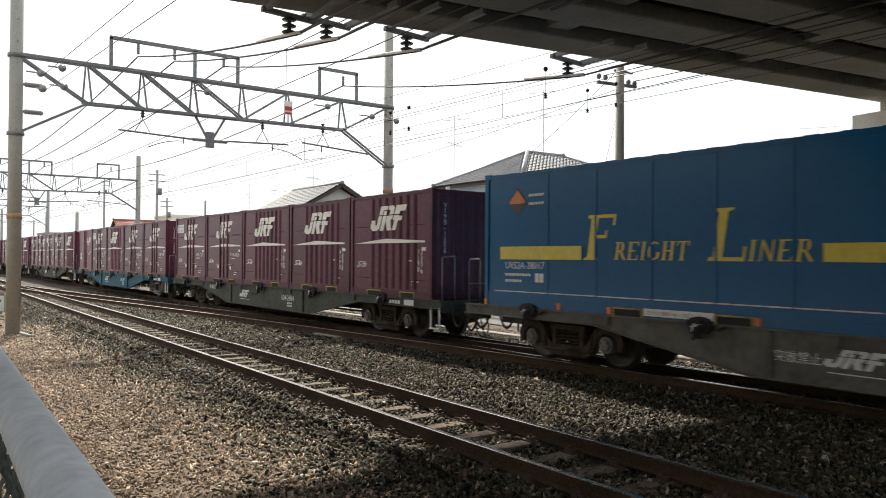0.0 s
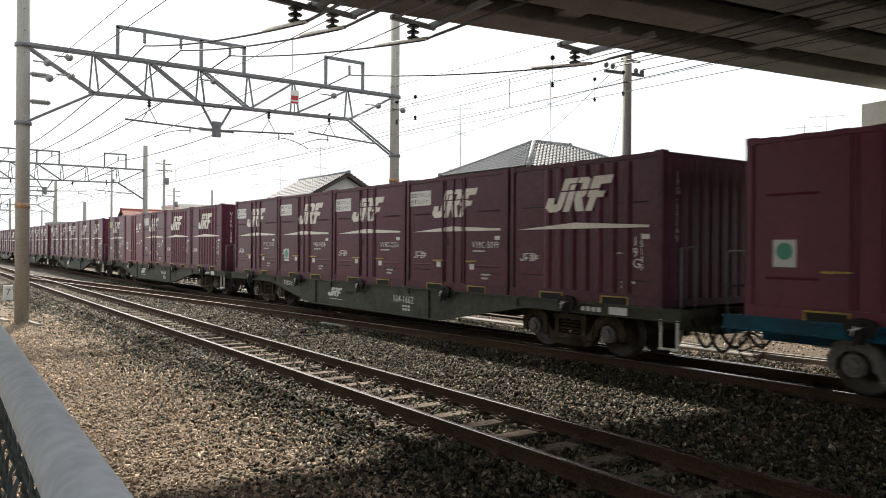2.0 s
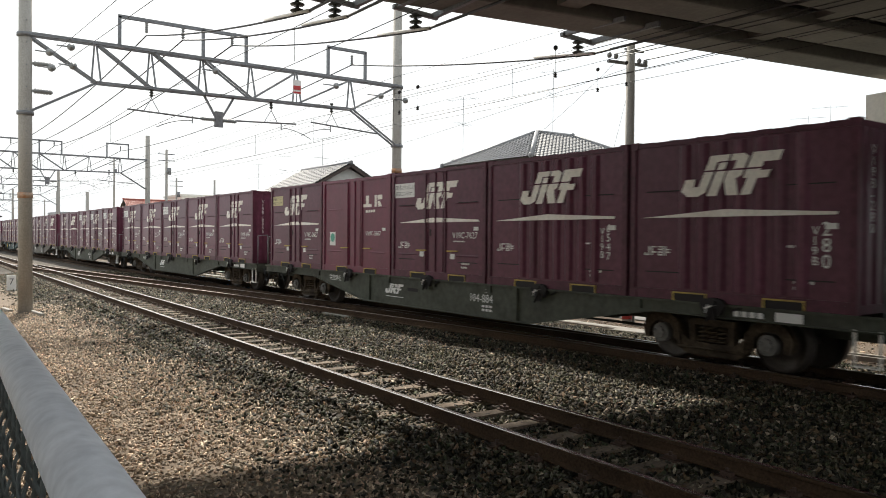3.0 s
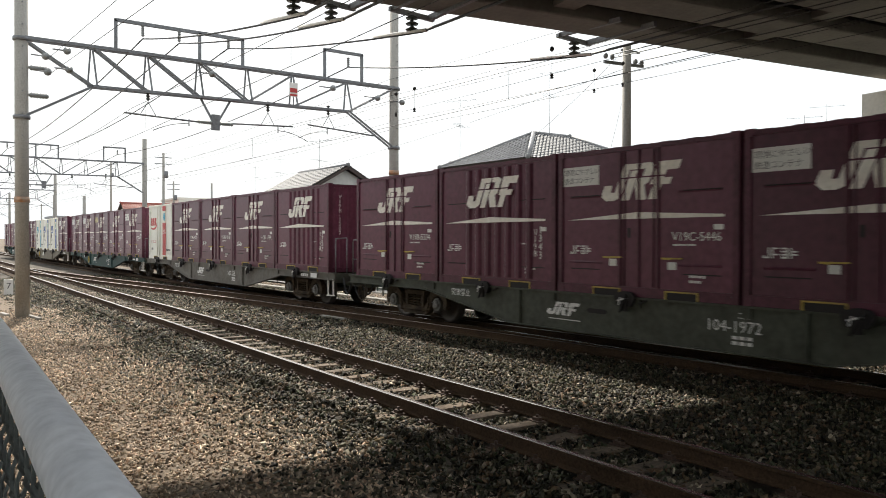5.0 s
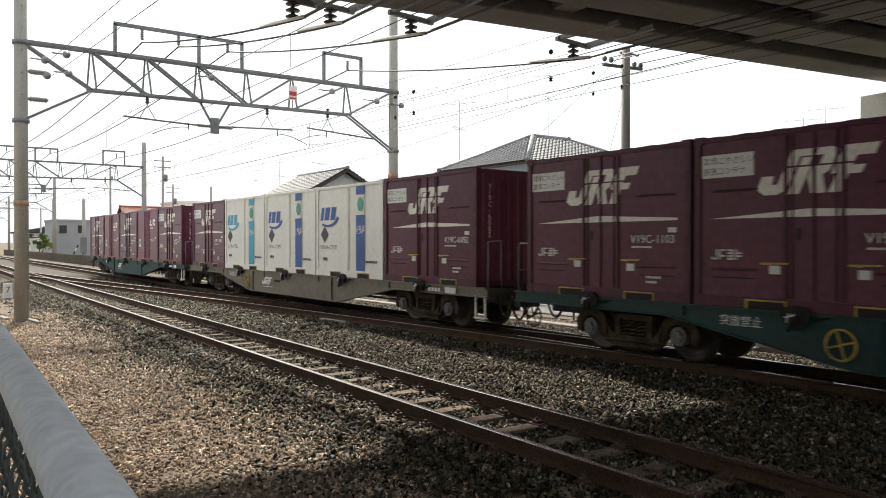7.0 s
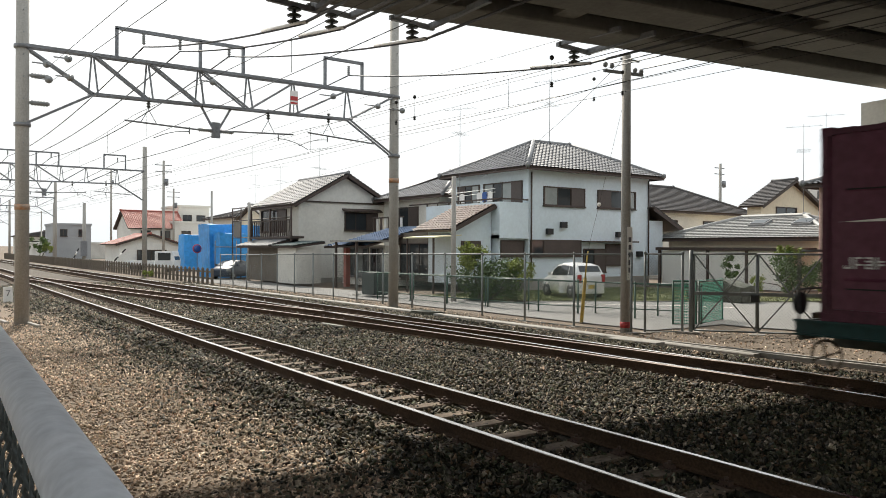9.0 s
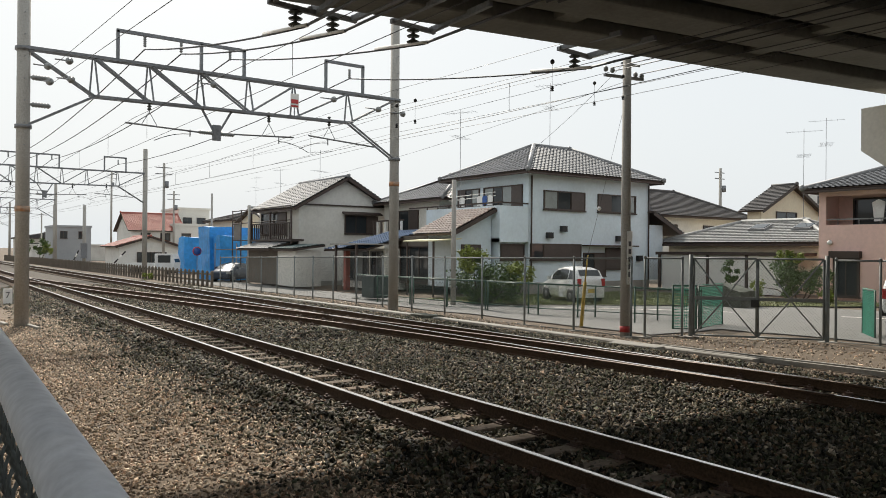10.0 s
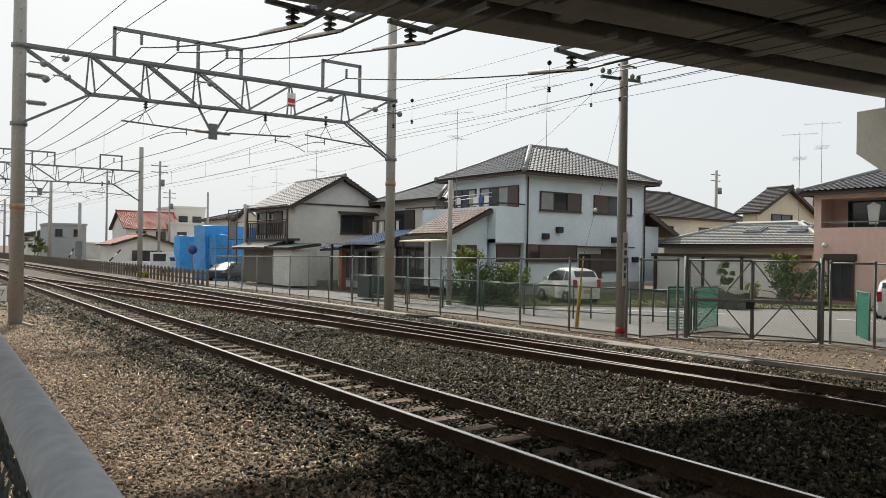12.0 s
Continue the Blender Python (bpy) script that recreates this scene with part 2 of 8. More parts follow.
def thing(name, label, category, at=None, group="", kind=""):
    ob = new(name)
    ob.empty_display_size = 0.3
    if at is not None:
        ob.matrix_basis = at
    return tagged(ob, label, category, group, kind)


LETTERS = {}


def letters(text, height, mat="mark_small"):
    """Raised lettering in the xz plane, facing -y, its lower left corner at the origin."""
    key = (text, height, mat)
    if key not in LETTERS:
        cu = bpy.data.curves.new("lettering", "FONT")
        cu.body = text
        cu.size = 1.0
        cu.space_line = 0.8
        cu.extrude = 0.0
        cu.resolution_u = 2
        ob = new("lettering_source", cu)
        bpy.context.view_layer.update()
        me = bpy.data.meshes.new_from_object(ob.evaluated_get(bpy.context.evaluated_depsgraph_get()))
        bpy.data.objects.remove(ob)
        lines = text.count("\n") + 1
        xs = [v.co.x for v in me.vertices] or [0]
        ys = [v.co.y for v in me.vertices] or [0]
        k = height / max(0.01, max(ys) - min(ys))
        me.transform(Matrix.Rotation(radians(90), 4, "X") @ Matrix.Scale(k, 4) @ Matrix.Translation((-min(xs), -min(ys), 0)))
        me.materials.clear()
        me.materials.append(M[mat])
        me.name = "lettering"
        LETTERS[key] = me
    return LETTERS[key]


def flat(polys, y=0.0, thick=0.003):
    """Thin raised plates in the xz plane at y, 3 mm proud towards -y."""
    bm = bmesh.new()
    for p in polys:
        prism(bm, p, "y", y - thick, y)
    return bm
# ---- ground ----
RAIL_MAIN, RAIL_NEAR, NEAR_SKEW, HALF_GAUGE = 11.125, 5.498, -0.0147, 0.566


def near_centre(x):
    """Centre line of the near track; a turnout joins it to the crossover beyond x = -52."""
    return RAIL_NEAR + NEAR_SKEW * x


def cross_centre(x):
    """Centre line of the crossover: leaves the near track and joins the main track."""
    a, b = -58.0, -6.0
    s = min(1.0, max(0.0, (x - a) / (b - a)))
    s = s * s * (3 - 2 * s) * 0.55 + s * 0.45
    return near_centre(a) + (RAIL_MAIN - near_centre(a)) * s


def ground_z(x, y):
    z = -0.29 + 0.03 * noise.noise((x * 0.35, y * 0.35, 0)) + 0.012 * noise.noise((x * 1.7, y * 1.7, 4))
    toe = near_centre(x) - 1.75
    z += 0.075 * min(1.0, max(0.0, (y - toe) / 0.6)) * min(1.0, max(0.0, (14.2 - y) / 0.8))
    if y > 15.5 and x < -12:
        z -= min(0.25, 0.008 * (-12 - x)) * min(1.0, (y - 15.5) / 2)
    return z


def spaced(lo, a, b, hi, step):
    out = [lo, lo * 0.5, lo * 0.25, lo * 0.1]
    out += [a + step * i for i in range(int((b - a) / step) + 1)]
    return sorted(set([v for v in out if v < a] + [v for v in out if v >= a] + [b + (hi - b) * k for k in (0.02, 0.1, 0.3, 1.0)]))


def make_ground():
    xs = spaced(-3000, -60, 8, 3000, 0.4)
    ys = spaced(-3000, -4, 40, 3000, 0.4)
    verts = [(x, y, ground_z(x, y)) for x in xs for y in ys]
    ny = len(ys)
    faces = [(i * ny + j, (i + 1) * ny + j, (i + 1) * ny + j + 1, i * ny + j + 1) for i in range(len(xs) - 1) for j in range(ny - 1)]
    me = bpy.data.meshes.new("ground")
    me.from_pydata(verts, [], faces)
    m = surface("sandy_ground", (0.175, 0.130, 0.088), 0.95, vary=0.5, dirt=(0.10, 0.073, 0.049), fine=26, coarse=0.8, bump=0.6)
    nt = m.node_tree
    n, l = nt.nodes, nt.links.new
    # stony bed round the tracks, with an uneven edge
    b = n["Principled BSDF"]
    old = b.inputs["Base Color"].links[0].from_socket
    tc = n.new("ShaderNodeTexCoord")
    sep = n.new("ShaderNodeSeparateXYZ")
    l(tc.outputs["Object"], sep.inputs[0])
    wob = n.new("ShaderNodeTexNoise")
    wob.inputs["Scale"].default_value = 1.3
    wob.inputs["Detail"].default_value = 4
    l(tc.outputs["Object"], wob.inputs["Vector"])
    add = n.new("ShaderNodeMath")
    add.operation = "MULTIPLY_ADD"
    add.inputs[1].default_value = 1.4
    l(wob.outputs["Fac"], add.inputs[0])
    l(sep.outputs["Y"], add.inputs[2])
    lo = n.new("ShaderNodeMapRange")
    lo.inputs["From Min"].default_value = 4.1
    lo.inputs["From Max"].default_value = 4.9
    l(add.outputs[0], lo.inputs["Value"])
    hi = n.new("ShaderNodeMapRange")
    hi.inputs["From Min"].default_value = 14.0
    hi.inputs["From Max"].default_value = 14.9
    hi.inputs["To Min"].default_value = 1.0
    hi.inputs["To Max"].default_value = 0.35
    l(add.outputs[0], hi.inputs["Value"])
    mul = n.new("ShaderNodeMath")
    mul.operation = "MULTIPLY"
    l(lo.outputs[0], mul.inputs[0])
    l(hi.outputs[0], mul.inputs[1])
    vor = n.new("ShaderNodeTexVoronoi")
    vor.inputs["Scale"].default_value = 17
    l(tc.outputs["Object"], vor.inputs["Vector"])
    bed = n.new("ShaderNodeMixRGB")
    bed.inputs[1].default_value = (0.045, 0.036, 0.029, 1)
    bed.inputs[2].default_value = (0.095, 0.078, 0.056, 1)
    l(vor.outputs["Color"], bed.inputs[0])
    mix = n.new("ShaderNodeMixRGB")
    l(mul.outputs[0], mix.inputs[0])
    l(old, mix.inputs[1])
    l(bed.outputs[0], mix.inputs[2])
    l(mix.outputs[0], b.inputs["Base Color"])
    me.materials.append(m)
    tagged(new("ground", me), "sandy ground with gravel beside the railway tracks", "ground", kind="structure")


make_ground()
# unseen plain wall added behind the camera to darken the train's reflections
bm = bmesh.new()
box(bm, -105, 60, -26.3, -26.0, -0.6, 7.5)
tagged(put("wall_shade_south", mesh_of("wall_shade_south", bm, "concrete")), "unseen plain grey concrete wall added to darken reflections on the train", "wall", kind="structure")
# unseen pale ground added behind the camera to bounce sunlight onto the train
M["paving"] = surface("pale_bounce_paving", (0.44, 0.415, 0.37), 0.9, vary=0.1, dirt=(0.33, 0.305, 0.265), fine=18, coarse=0.6, bump=0.1)
bm = bmesh.new()
prism(bm, [(-260, -25.98), (60, -25.98), (60, -0.9), (-260, -0.9)], "z", -0.3, -0.2)
tagged(put("pavement", mesh_of("pavement", bm, "paving")), "unseen pale concrete paving added to bounce light onto the train", "pavement", kind="structure")


# ---- tracks ----
def rail_mesh(path, head="rail_head", z=0.0):
    """A flat-bottomed rail along a list of (x, y)."""
    prof = [(-0.063, -0.153), (0.063, -0.153), (0.063, -0.142), (0.012, -0.125), (0.009, -0.045), (0.032, -0.034), (0.032, -0.006), (0.026, 0.0), (-0.026, 0.0), (-0.032, -0.006), (-0.032, -0.034), (-0.009, -0.045), (-0.012, -0.125), (-0.063, -0.142)]
    bm = bmesh.new()
    rows = []
    for x, y in path:
        rows.append([bm.verts.new((x, y + u, z + v)) for u, v in prof])
    n = len(prof)
    for a, b in zip(rows, rows[1:]):
        for i in range(n):
            f = bm.faces.new((a[i], a[(i + 1) % n], b[(i + 1) % n], b[i]))
            f.material_index = 1 if i in (6, 7, 8) else 0
    bm.faces.new(rows[0])
    bm.faces.new(rows[-1])
    return mesh_of("rail", bm, "rail_side", head)


def sleeper_mesh(length=2.1):
    bm = bmesh.new()
    h = length / 2
    prism(bm, [(-0.11, -0.32), (0.11, -0.32), (0.11, -0.185), (0.095, -0.17), (-0.095, -0.17), (-0.11, -0.185)], "y", -h, h)
    for s in (-1, 1):
        c = s * HALF_GAUGE
        box(bm, -0.09, 0.09, c - 0.17, c + 0.17, -0.168, -0.154, 1)
        for e in (-0.115, 0.115):
            box(bm, -0.05, 0.05, c + e - 0.035, c + e + 0.035, -0.156, -0.118, 1)
            rod(bm, (0, c + e, -0.12), (0, c + e, -0.085), 0.018, n=6, mi=1)
    return mesh_of("sleeper", bm, "sleeper", "clip")


def lay_track(name, label, centre, x0, x1, step, slope, head, start=0.0, sleepers=True, cut=None):
    track = thing(name, label, "railway track", kind="structure")
    xs = [x0 + (x1 - x0) * i / 60 for i in range(61)]
    for s in (-1, 1):
        put("rail", rail_mesh([(x, centre(x) + s * HALF_GAUGE) for x in xs], head), track)
    if sleepers:
        x = start
        while x > max(x0, -95):
            if cut is None or cut[0] < x < cut[1]:
                wob = 0.02 * noise.noise((x * 3.1, slope, 0))
                put("sleeper", SLEEPER, track, at=pose(x + wob, centre(x), 0.004 * noise.noise((x * 5, 2, 1)), 0, 0, math.degrees(math.atan(slope)) + 40 * wob))
            x -= step
    return track


SLEEPER = sleeper_mesh()
lay_track("near_track", "rusty narrow-gauge track on wooden sleepers in ballast", near_centre, -320, 40, 0.63, NEAR_SKEW, "rail_head", start=6)
lay_track("main_track", "dark narrow-gauge main track beside the fence", lambda x: RAIL_MAIN, -420, 60, 0.60, 0.0, "rail_head", start=8)
lay_track("crossover_track", "rusty crossover track between the two lines", cross_centre, -58, -5.5, 0.61, 0.11, "rail_head_dull", start=-19, cut=(-50, -19))
# ---- train ----
BOX_LEN, BOX_GAP, PITCH = 3.715, 0.077, 20.4
HALF_W = 1.225
RUN = [(0.0, 6.4), (2.5, 64.98), (5.5, 135.28), (6.5, 159.1), (9.0, 217.55), (12.0, 287.85)]     # seconds, x of the leading load's end
FRONT = 6.6       # x of the leading load's end at 0 s


def emblem(x, z, w, h):
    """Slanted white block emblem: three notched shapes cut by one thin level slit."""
    def at(u, v):
        return (x + (u * 0.82 + 0.18 * v) * w, z + v * h)
    shapes = [
        [(0.06, 0.0), (0.21, 0.0), (0.30, 0.10), (0.30, 0.60), (0.17, 0.60), (0.17, 0.24), (0.10, 0.24), (0.08, 0.44), (-0.06, 0.44), (-0.06, 0.14)],
        [(0.17, 0.64), (0.30, 0.64), (0.30, 0.84), (0.44, 0.84), (0.44, 1.0), (0.17, 1.0)],
        [(0.335, 0.0), (0.47, 0.0), (0.47, 0.60), (0.335, 0.60)],
        [(0.49, 0.36), (0.60, 0.0), (0.76, 0.0), (0.64, 0.40), (0.70, 0.48), (0.70, 0.60), (0.49, 0.60)],
        [(0.335, 0.64), (0.44, 0.64), (0.44, 0.81), (0.335, 0.81)],
        [(0.47, 0.84), (0.56, 0.84), (0.56, 0.64), (0.70, 0.64), (0.70, 0.92), (0.62, 1.0), (0.47, 1.0)],
        [(0.79, 0.0), (0.92, 0.0), (0.92, 0.38), (1.05, 0.38), (1.05, 0.56), (0.92, 0.56), (0.92, 0.60), (0.735, 0.60), (0.735, 0.40), (0.79, 0.40)],
        [(0.735, 0.64), (0.92, 0.64), (0.92, 0.76), (1.10, 0.76), (1.10, 1.0), (0.735, 1.0)],
    ]
    return [[at(u, v) for u, v in s] for s in shapes]


def strokes(x, z, w, h):
    """A small unreadable company mark: four signs of thin plain bars."""
    c, out = w / 4, []
    for i in range(4):
        a = x + i * c
        t = 0.022
        v0 = 0.12 if i in (1, 3) else 0.70
        out.append([(a + v0 * c, z), (a + (v0 + 0.16) * c, z), (a + (v0 + 0.16) * c, z + h), (a + v0 * c, z + h)])
        for k in ((0,), (1, 3), (0, 1, 2, 3), (1, 2))[i]:
            zz = z + k * (h - t) / 3
            b0, b1 = (0.30, 0.86) if i in (1, 3) else (0.12, 0.68)
            out.append([(a + b0 * c, zz), (a + b1 * c, zz), (a + b1 * c, zz + t), (a + b0 * c, zz + t)])
        if i in (0, 2):
            out.append([(a + 0.12 * c, z + t), (a + 0.26 * c, z + t), (a + 0.26 * c, z + h * 0.3), (a + 0.12 * c, z + h * 0.3)])
    return out


def bars(x, z, w, h, n):
    """Unreadable small writing: a row of plain bars."""
    s = w / n
    return [[(x + i * s, z), (x + (i + 0.72) * s, z), (x + (i + 0.72) * s, z + h), (x + i * s, z + h)] for i in range(n)]


def rect(x0, x1, z0, z1):
    return [(x0, z0), (x1, z0), (x1, z1), (x0, z1)]


def shell(length, height, half_w, kind, skin, frame):
    """Pieces of a container, x from 0 at its rear end: panels, corner posts, rails, end doors, roof, ribs or door bars."""
    out = []

    def piece(name, mat, make):
        bm = bmesh.new()
        make(bm)
        out.append((name, mesh_of(name, bm, mat)))
    y0, y1, rec = -half_w, half_w, 0.03
    piece("body", skin, lambda bm: box(bm, 0.03, length - 0.03, y0 + rec, y1 - rec, 0.06, height - 0.035))
    for x0, x1 in ((0, 0.10), (length - 0.10, length)):
        for s in (-1, 1):
            ya, yb = sorted((s * half_w, s * (half_w - 0.13)))
            piece("corner_post", frame, lambda bm: box(bm, x0, x1, ya, yb, 0, height))
    for x0 in (-0.004, length - 0.156):
        for z0 in (-0.004, height - 0.086):
            piece("corner_casting", frame, lambda bm: box(bm, x0, x0 + 0.16, y0 - 0.006, y0 + 0.14, z0, z0 + 0.11))
    for s in (-1, 1):
        ya, yb = sorted((s * (half_w - 0.001), s * (half_w - rec - 0.004)))
        piece("bottom_rail", frame, lambda bm: box(bm, 0.10, length - 0.10, ya, yb, 0.001, 0.16))
        piece("top_rail", frame, lambda bm: box(bm, 0.10, length - 0.10, ya, yb, height - 0.07, height - 0.001))

    def wave(a, b, n, lo, hi):
        """A zigzag of n ribs from a to b, with a closed back."""
        step = (b - a) / n
        pts = []
        for i in range(n):
            c = a + i * step
            pts += [(c + 0.12 * step, lo), (c + 0.3 * step, hi), (c + 0.7 * step, hi), (c + 0.88 * step, lo)]
        return pts
    for e, d in ((0.0, 1), (length, -1)):
        pts = [(e + d * v, u) for u, v in wave(y0 + 0.14, y1 - 0.14, 8, 0.028, 0.004)]
        pts += [(e + d * 0.05, y1 - 0.14), (e + d * 0.05, y0 + 0.14)]
        piece("end_door", skin, lambda bm: prism(bm, pts, "z", 0.12, height - 0.09))
        piece("end_rail", frame, lambda bm: box(bm, *sorted((e + d * 0.002, e + d * 0.04)), y0 + 0.13, y1 - 0.13, 0.002, 0.12))
        piece("end_rail", frame, lambda bm: box(bm, *sorted((e + d * 0.002, e + d * 0.04)), y0 + 0.13, y1 - 0.13, height - 0.09, height - 0.002))
    rp = wave(0.05, length - 0.05, max(7, int(length * 2)), height - 0.03, height + 0.014) + [(length - 0.05, height - 0.05), (0.05, height - 0.05)]
    piece("roof", frame, lambda bm: prism(bm, rp, "y", y0 + 0.05, y1 - 0.05))
    base, face = -(half_w - rec), -half_w
    if kind == "ribs":
        for i in range(7):
            c = 1.06 + 0.318 * i
            piece("rib", skin, lambda bm: prism(bm, [(c - 0.115, base + 0.004), (c - 0.075, base - 0.022), (c - 0.04, face - 0.012), (c + 0.04, face - 0.012), (c + 0.075, base - 0.022), (c + 0.115, base + 0.004)], "z", 0.19, height - 0.10))
    if kind in ("doors", "red"):
        for c, w in ((1.46, 0.045), (1.86, 0.03), (2.25, 0.045)):
            piece("door_bar", frame, lambda bm: box(bm, c - w / 2, c + w / 2, face + 0.004, base + 0.004, 0.165, height - 0.075))
        for c in (1.56, 2.16):
            piece("lock_rod", frame, lambda bm: rod(bm, (c, base - 0.006, 0.18), (c, base - 0.006, height - 0.09), 0.012, n=8))
        for x0, x1 in ((0.30, 1.05), (2.65, 3.42)):
            for z in (0.55, 1.70):
                piece("panel_crease", skin, lambda bm: prism(bm, [(base + 0.003, z - 0.03), (base - 0.010, z), (base + 0.003, z + 0.03)], "x", x0, x1))
    if kind == "wide":
        for i in range(7):
            c = 0.62 + 1.19 * (i + 1)
            piece("panel_joint", frame, lambda bm: box(bm, c - 0.022, c + 0.022, base - 0.012, base + 0.004, 0.18, height - 0.10))
        piece("bottom_beam", frame, lambda bm: box(bm, 0.11, length - 0.11, face + 0.0015, base + 0.004, 0.165, 0.27))
    if kind == "white":
        for c in (1.86, 1.93, 2.75):
            piece("door_joint", frame, lambda bm: box(bm, c - 0.015, c + 0.015, face + 0.008, base + 0.004, 0.165, height - 0.075))
    return out


SHELLS = {
    "doors": shell(BOX_LEN, 2.5, HALF_W, "doors", "maroon", "maroon_rail"),
    "ribs": shell(BOX_LEN, 2.5, HALF_W, "ribs", "maroon", "maroon_rail"),
    "red": shell(BOX_LEN, 2.5, HALF_W, "red", "red", "red"),
    "white": shell(BOX_LEN, 2.5, HALF_W, "white", "white_box", "white_box"),
    "wide": shell(9.11, 2.6, 1.245, "wide", "blue", "blue"),
}
NEAR_FACE = -HALF_W - 0.0005
PANEL = -HALF_W + 0.03 - 0.002


def pocket_mesh():
    bm = bmesh.new()
    for x0, x1, z0, z1 in ((0, 0.025, -0.02, 0.135), (0.595, 0.62, -0.02, 0.135), (0.025, 0.595, 0.112, 0.135)):
        box(bm, x0, x1, -0.018, 0.06, z0, z1, 0)
    # near-black fill stands for the shade inside the pocket
    box(bm, 0.025, 0.595, -0.004, 0.05, -0.02, 0.112, 1)
    return mesh_of("forklift_pocket", bm, "yellow", "dark")


def shared(name, polys, mat, y=NEAR_FACE):
    return mesh_of(name, flat(polys, y), mat)


L_ = BOX_LEN
PARTS = {
    "emblem": shared("emblem", emblem(1.06, 1.60, 1.52, 0.60), "mark", PANEL),
    "emblem_ribs": shared("emblem", emblem(1.06, 1.60, 1.52, 0.60), "mark", NEAR_FACE - 0.0125),
    "stripe_ribs": shared("stripe", [[(0.24, 1.29), (3.46, 1.29), (3.46, 1.33), (1.80, 1.40)]], "mark", NEAR_FACE - 0.0125),
    "stripe": shared("stripe", [[(0.24, 1.29), (3.46, 1.29), (3.46, 1.33), (1.80, 1.40)]], "mark", PANEL),
    "company_mark": shared("company_mark", strokes(0.27, 0.69, 0.54, 0.15), "mark_small", PANEL),
    "inspection_plate": shared("inspection_plate", [rect(3.28, 3.44, 1.10, 1.18)], "mark_small", PANEL),
    "small_print": shared("small_print", bars(2.85, 0.36, 0.30, 0.05, 5) + bars(2.85, 0.28, 0.22, 0.04, 4) + bars(2.55, 0.85, 0.42, 0.03, 7), "mark_small", PANEL),
    "label_plate": shared("label_plate", [rect(1.22, 1.38, 0.50, 0.62)], "mark_small", PANEL),
    # no groove is cut: a dark bar stands for the shade in it
    "groove": shared("groove", [rect(0.32, 1.0, 0.0, 0.018)], "dark", PANEL - 0.012),
    "vent": shared("vent", [rect(1.62, 1.68, 0.98, 1.14)], "dark", PANEL),
    "lever": None,
    "pocket": pocket_mesh(),
    "notice_white": shared("notice", [rect(0.03 * L_, 0.262 * L_, 1.90, 2.24)], "mark_small", PANEL),
    "notice_yellow": shared("notice", [rect(0.035 * L_, 0.245 * L_, 1.92, 2.22)], surface("yellowed_notice", (0.60, 0.52, 0.28), 0.6, vary=0.1, bump=0.0), PANEL),
    "round_logo": shared("logo", [[(0.62 * L_, 1.72), (0.74 * L_, 1.72), (0.74 * L_, 1.80), (0.70 * L_, 1.80), (0.70 * L_, 2.02), (0.66 * L_, 2.02), (0.66 * L_, 1.80), (0.62 * L_, 1.80)], [(0.78 * L_, 1.72), (0.81 * L_, 1.72), (0.81 * L_, 2.02), (0.78 * L_, 2.02)], [(0.82 * L_, 1.90), (0.88 * L_, 1.90), (0.88 * L_, 2.02), (0.82 * L_, 2.02)], [(0.83 * L_, 1.72), (0.88 * L_, 1.72), (0.85 * L_, 1.87), (0.82 * L_, 1.87)]] + bars(0.66 * L_, 1.58, 0.50, 0.07, 4), "mark", PANEL),
    "sticker": shared("sticker", [rect(0.11 * L_, 0.20 * L_, 0.70, 1.08)], "mark_small", PANEL),
    "green_disc": shared("disc", [[(0.155 * L_ + 0.12 * math.cos(a * math.pi / 8), 0.92 + 0.12 * math.sin(a * math.pi / 8)) for a in range(16)]], "green_mark", PANEL - 0.004),
}
bm = bmesh.new()
prism(bm, [(0.0, 0.635), (0.14, 0.625), (0.17, 0.635), (0.40, 0.64), (0.40, 0.662), (0.16, 0.662), (0.0, 0.66)], "y", NEAR_FACE - 0.006, NEAR_FACE + 0.029)
PARTS["lever"] = mesh_of("door_lever", bm, "yellow")
NOTICE_INK = surface("notice_ink", (0.10, 0.09, 0.10), 0.7, vary=0.1, bump=0.0)
M["ink"] = NOTICE_INK


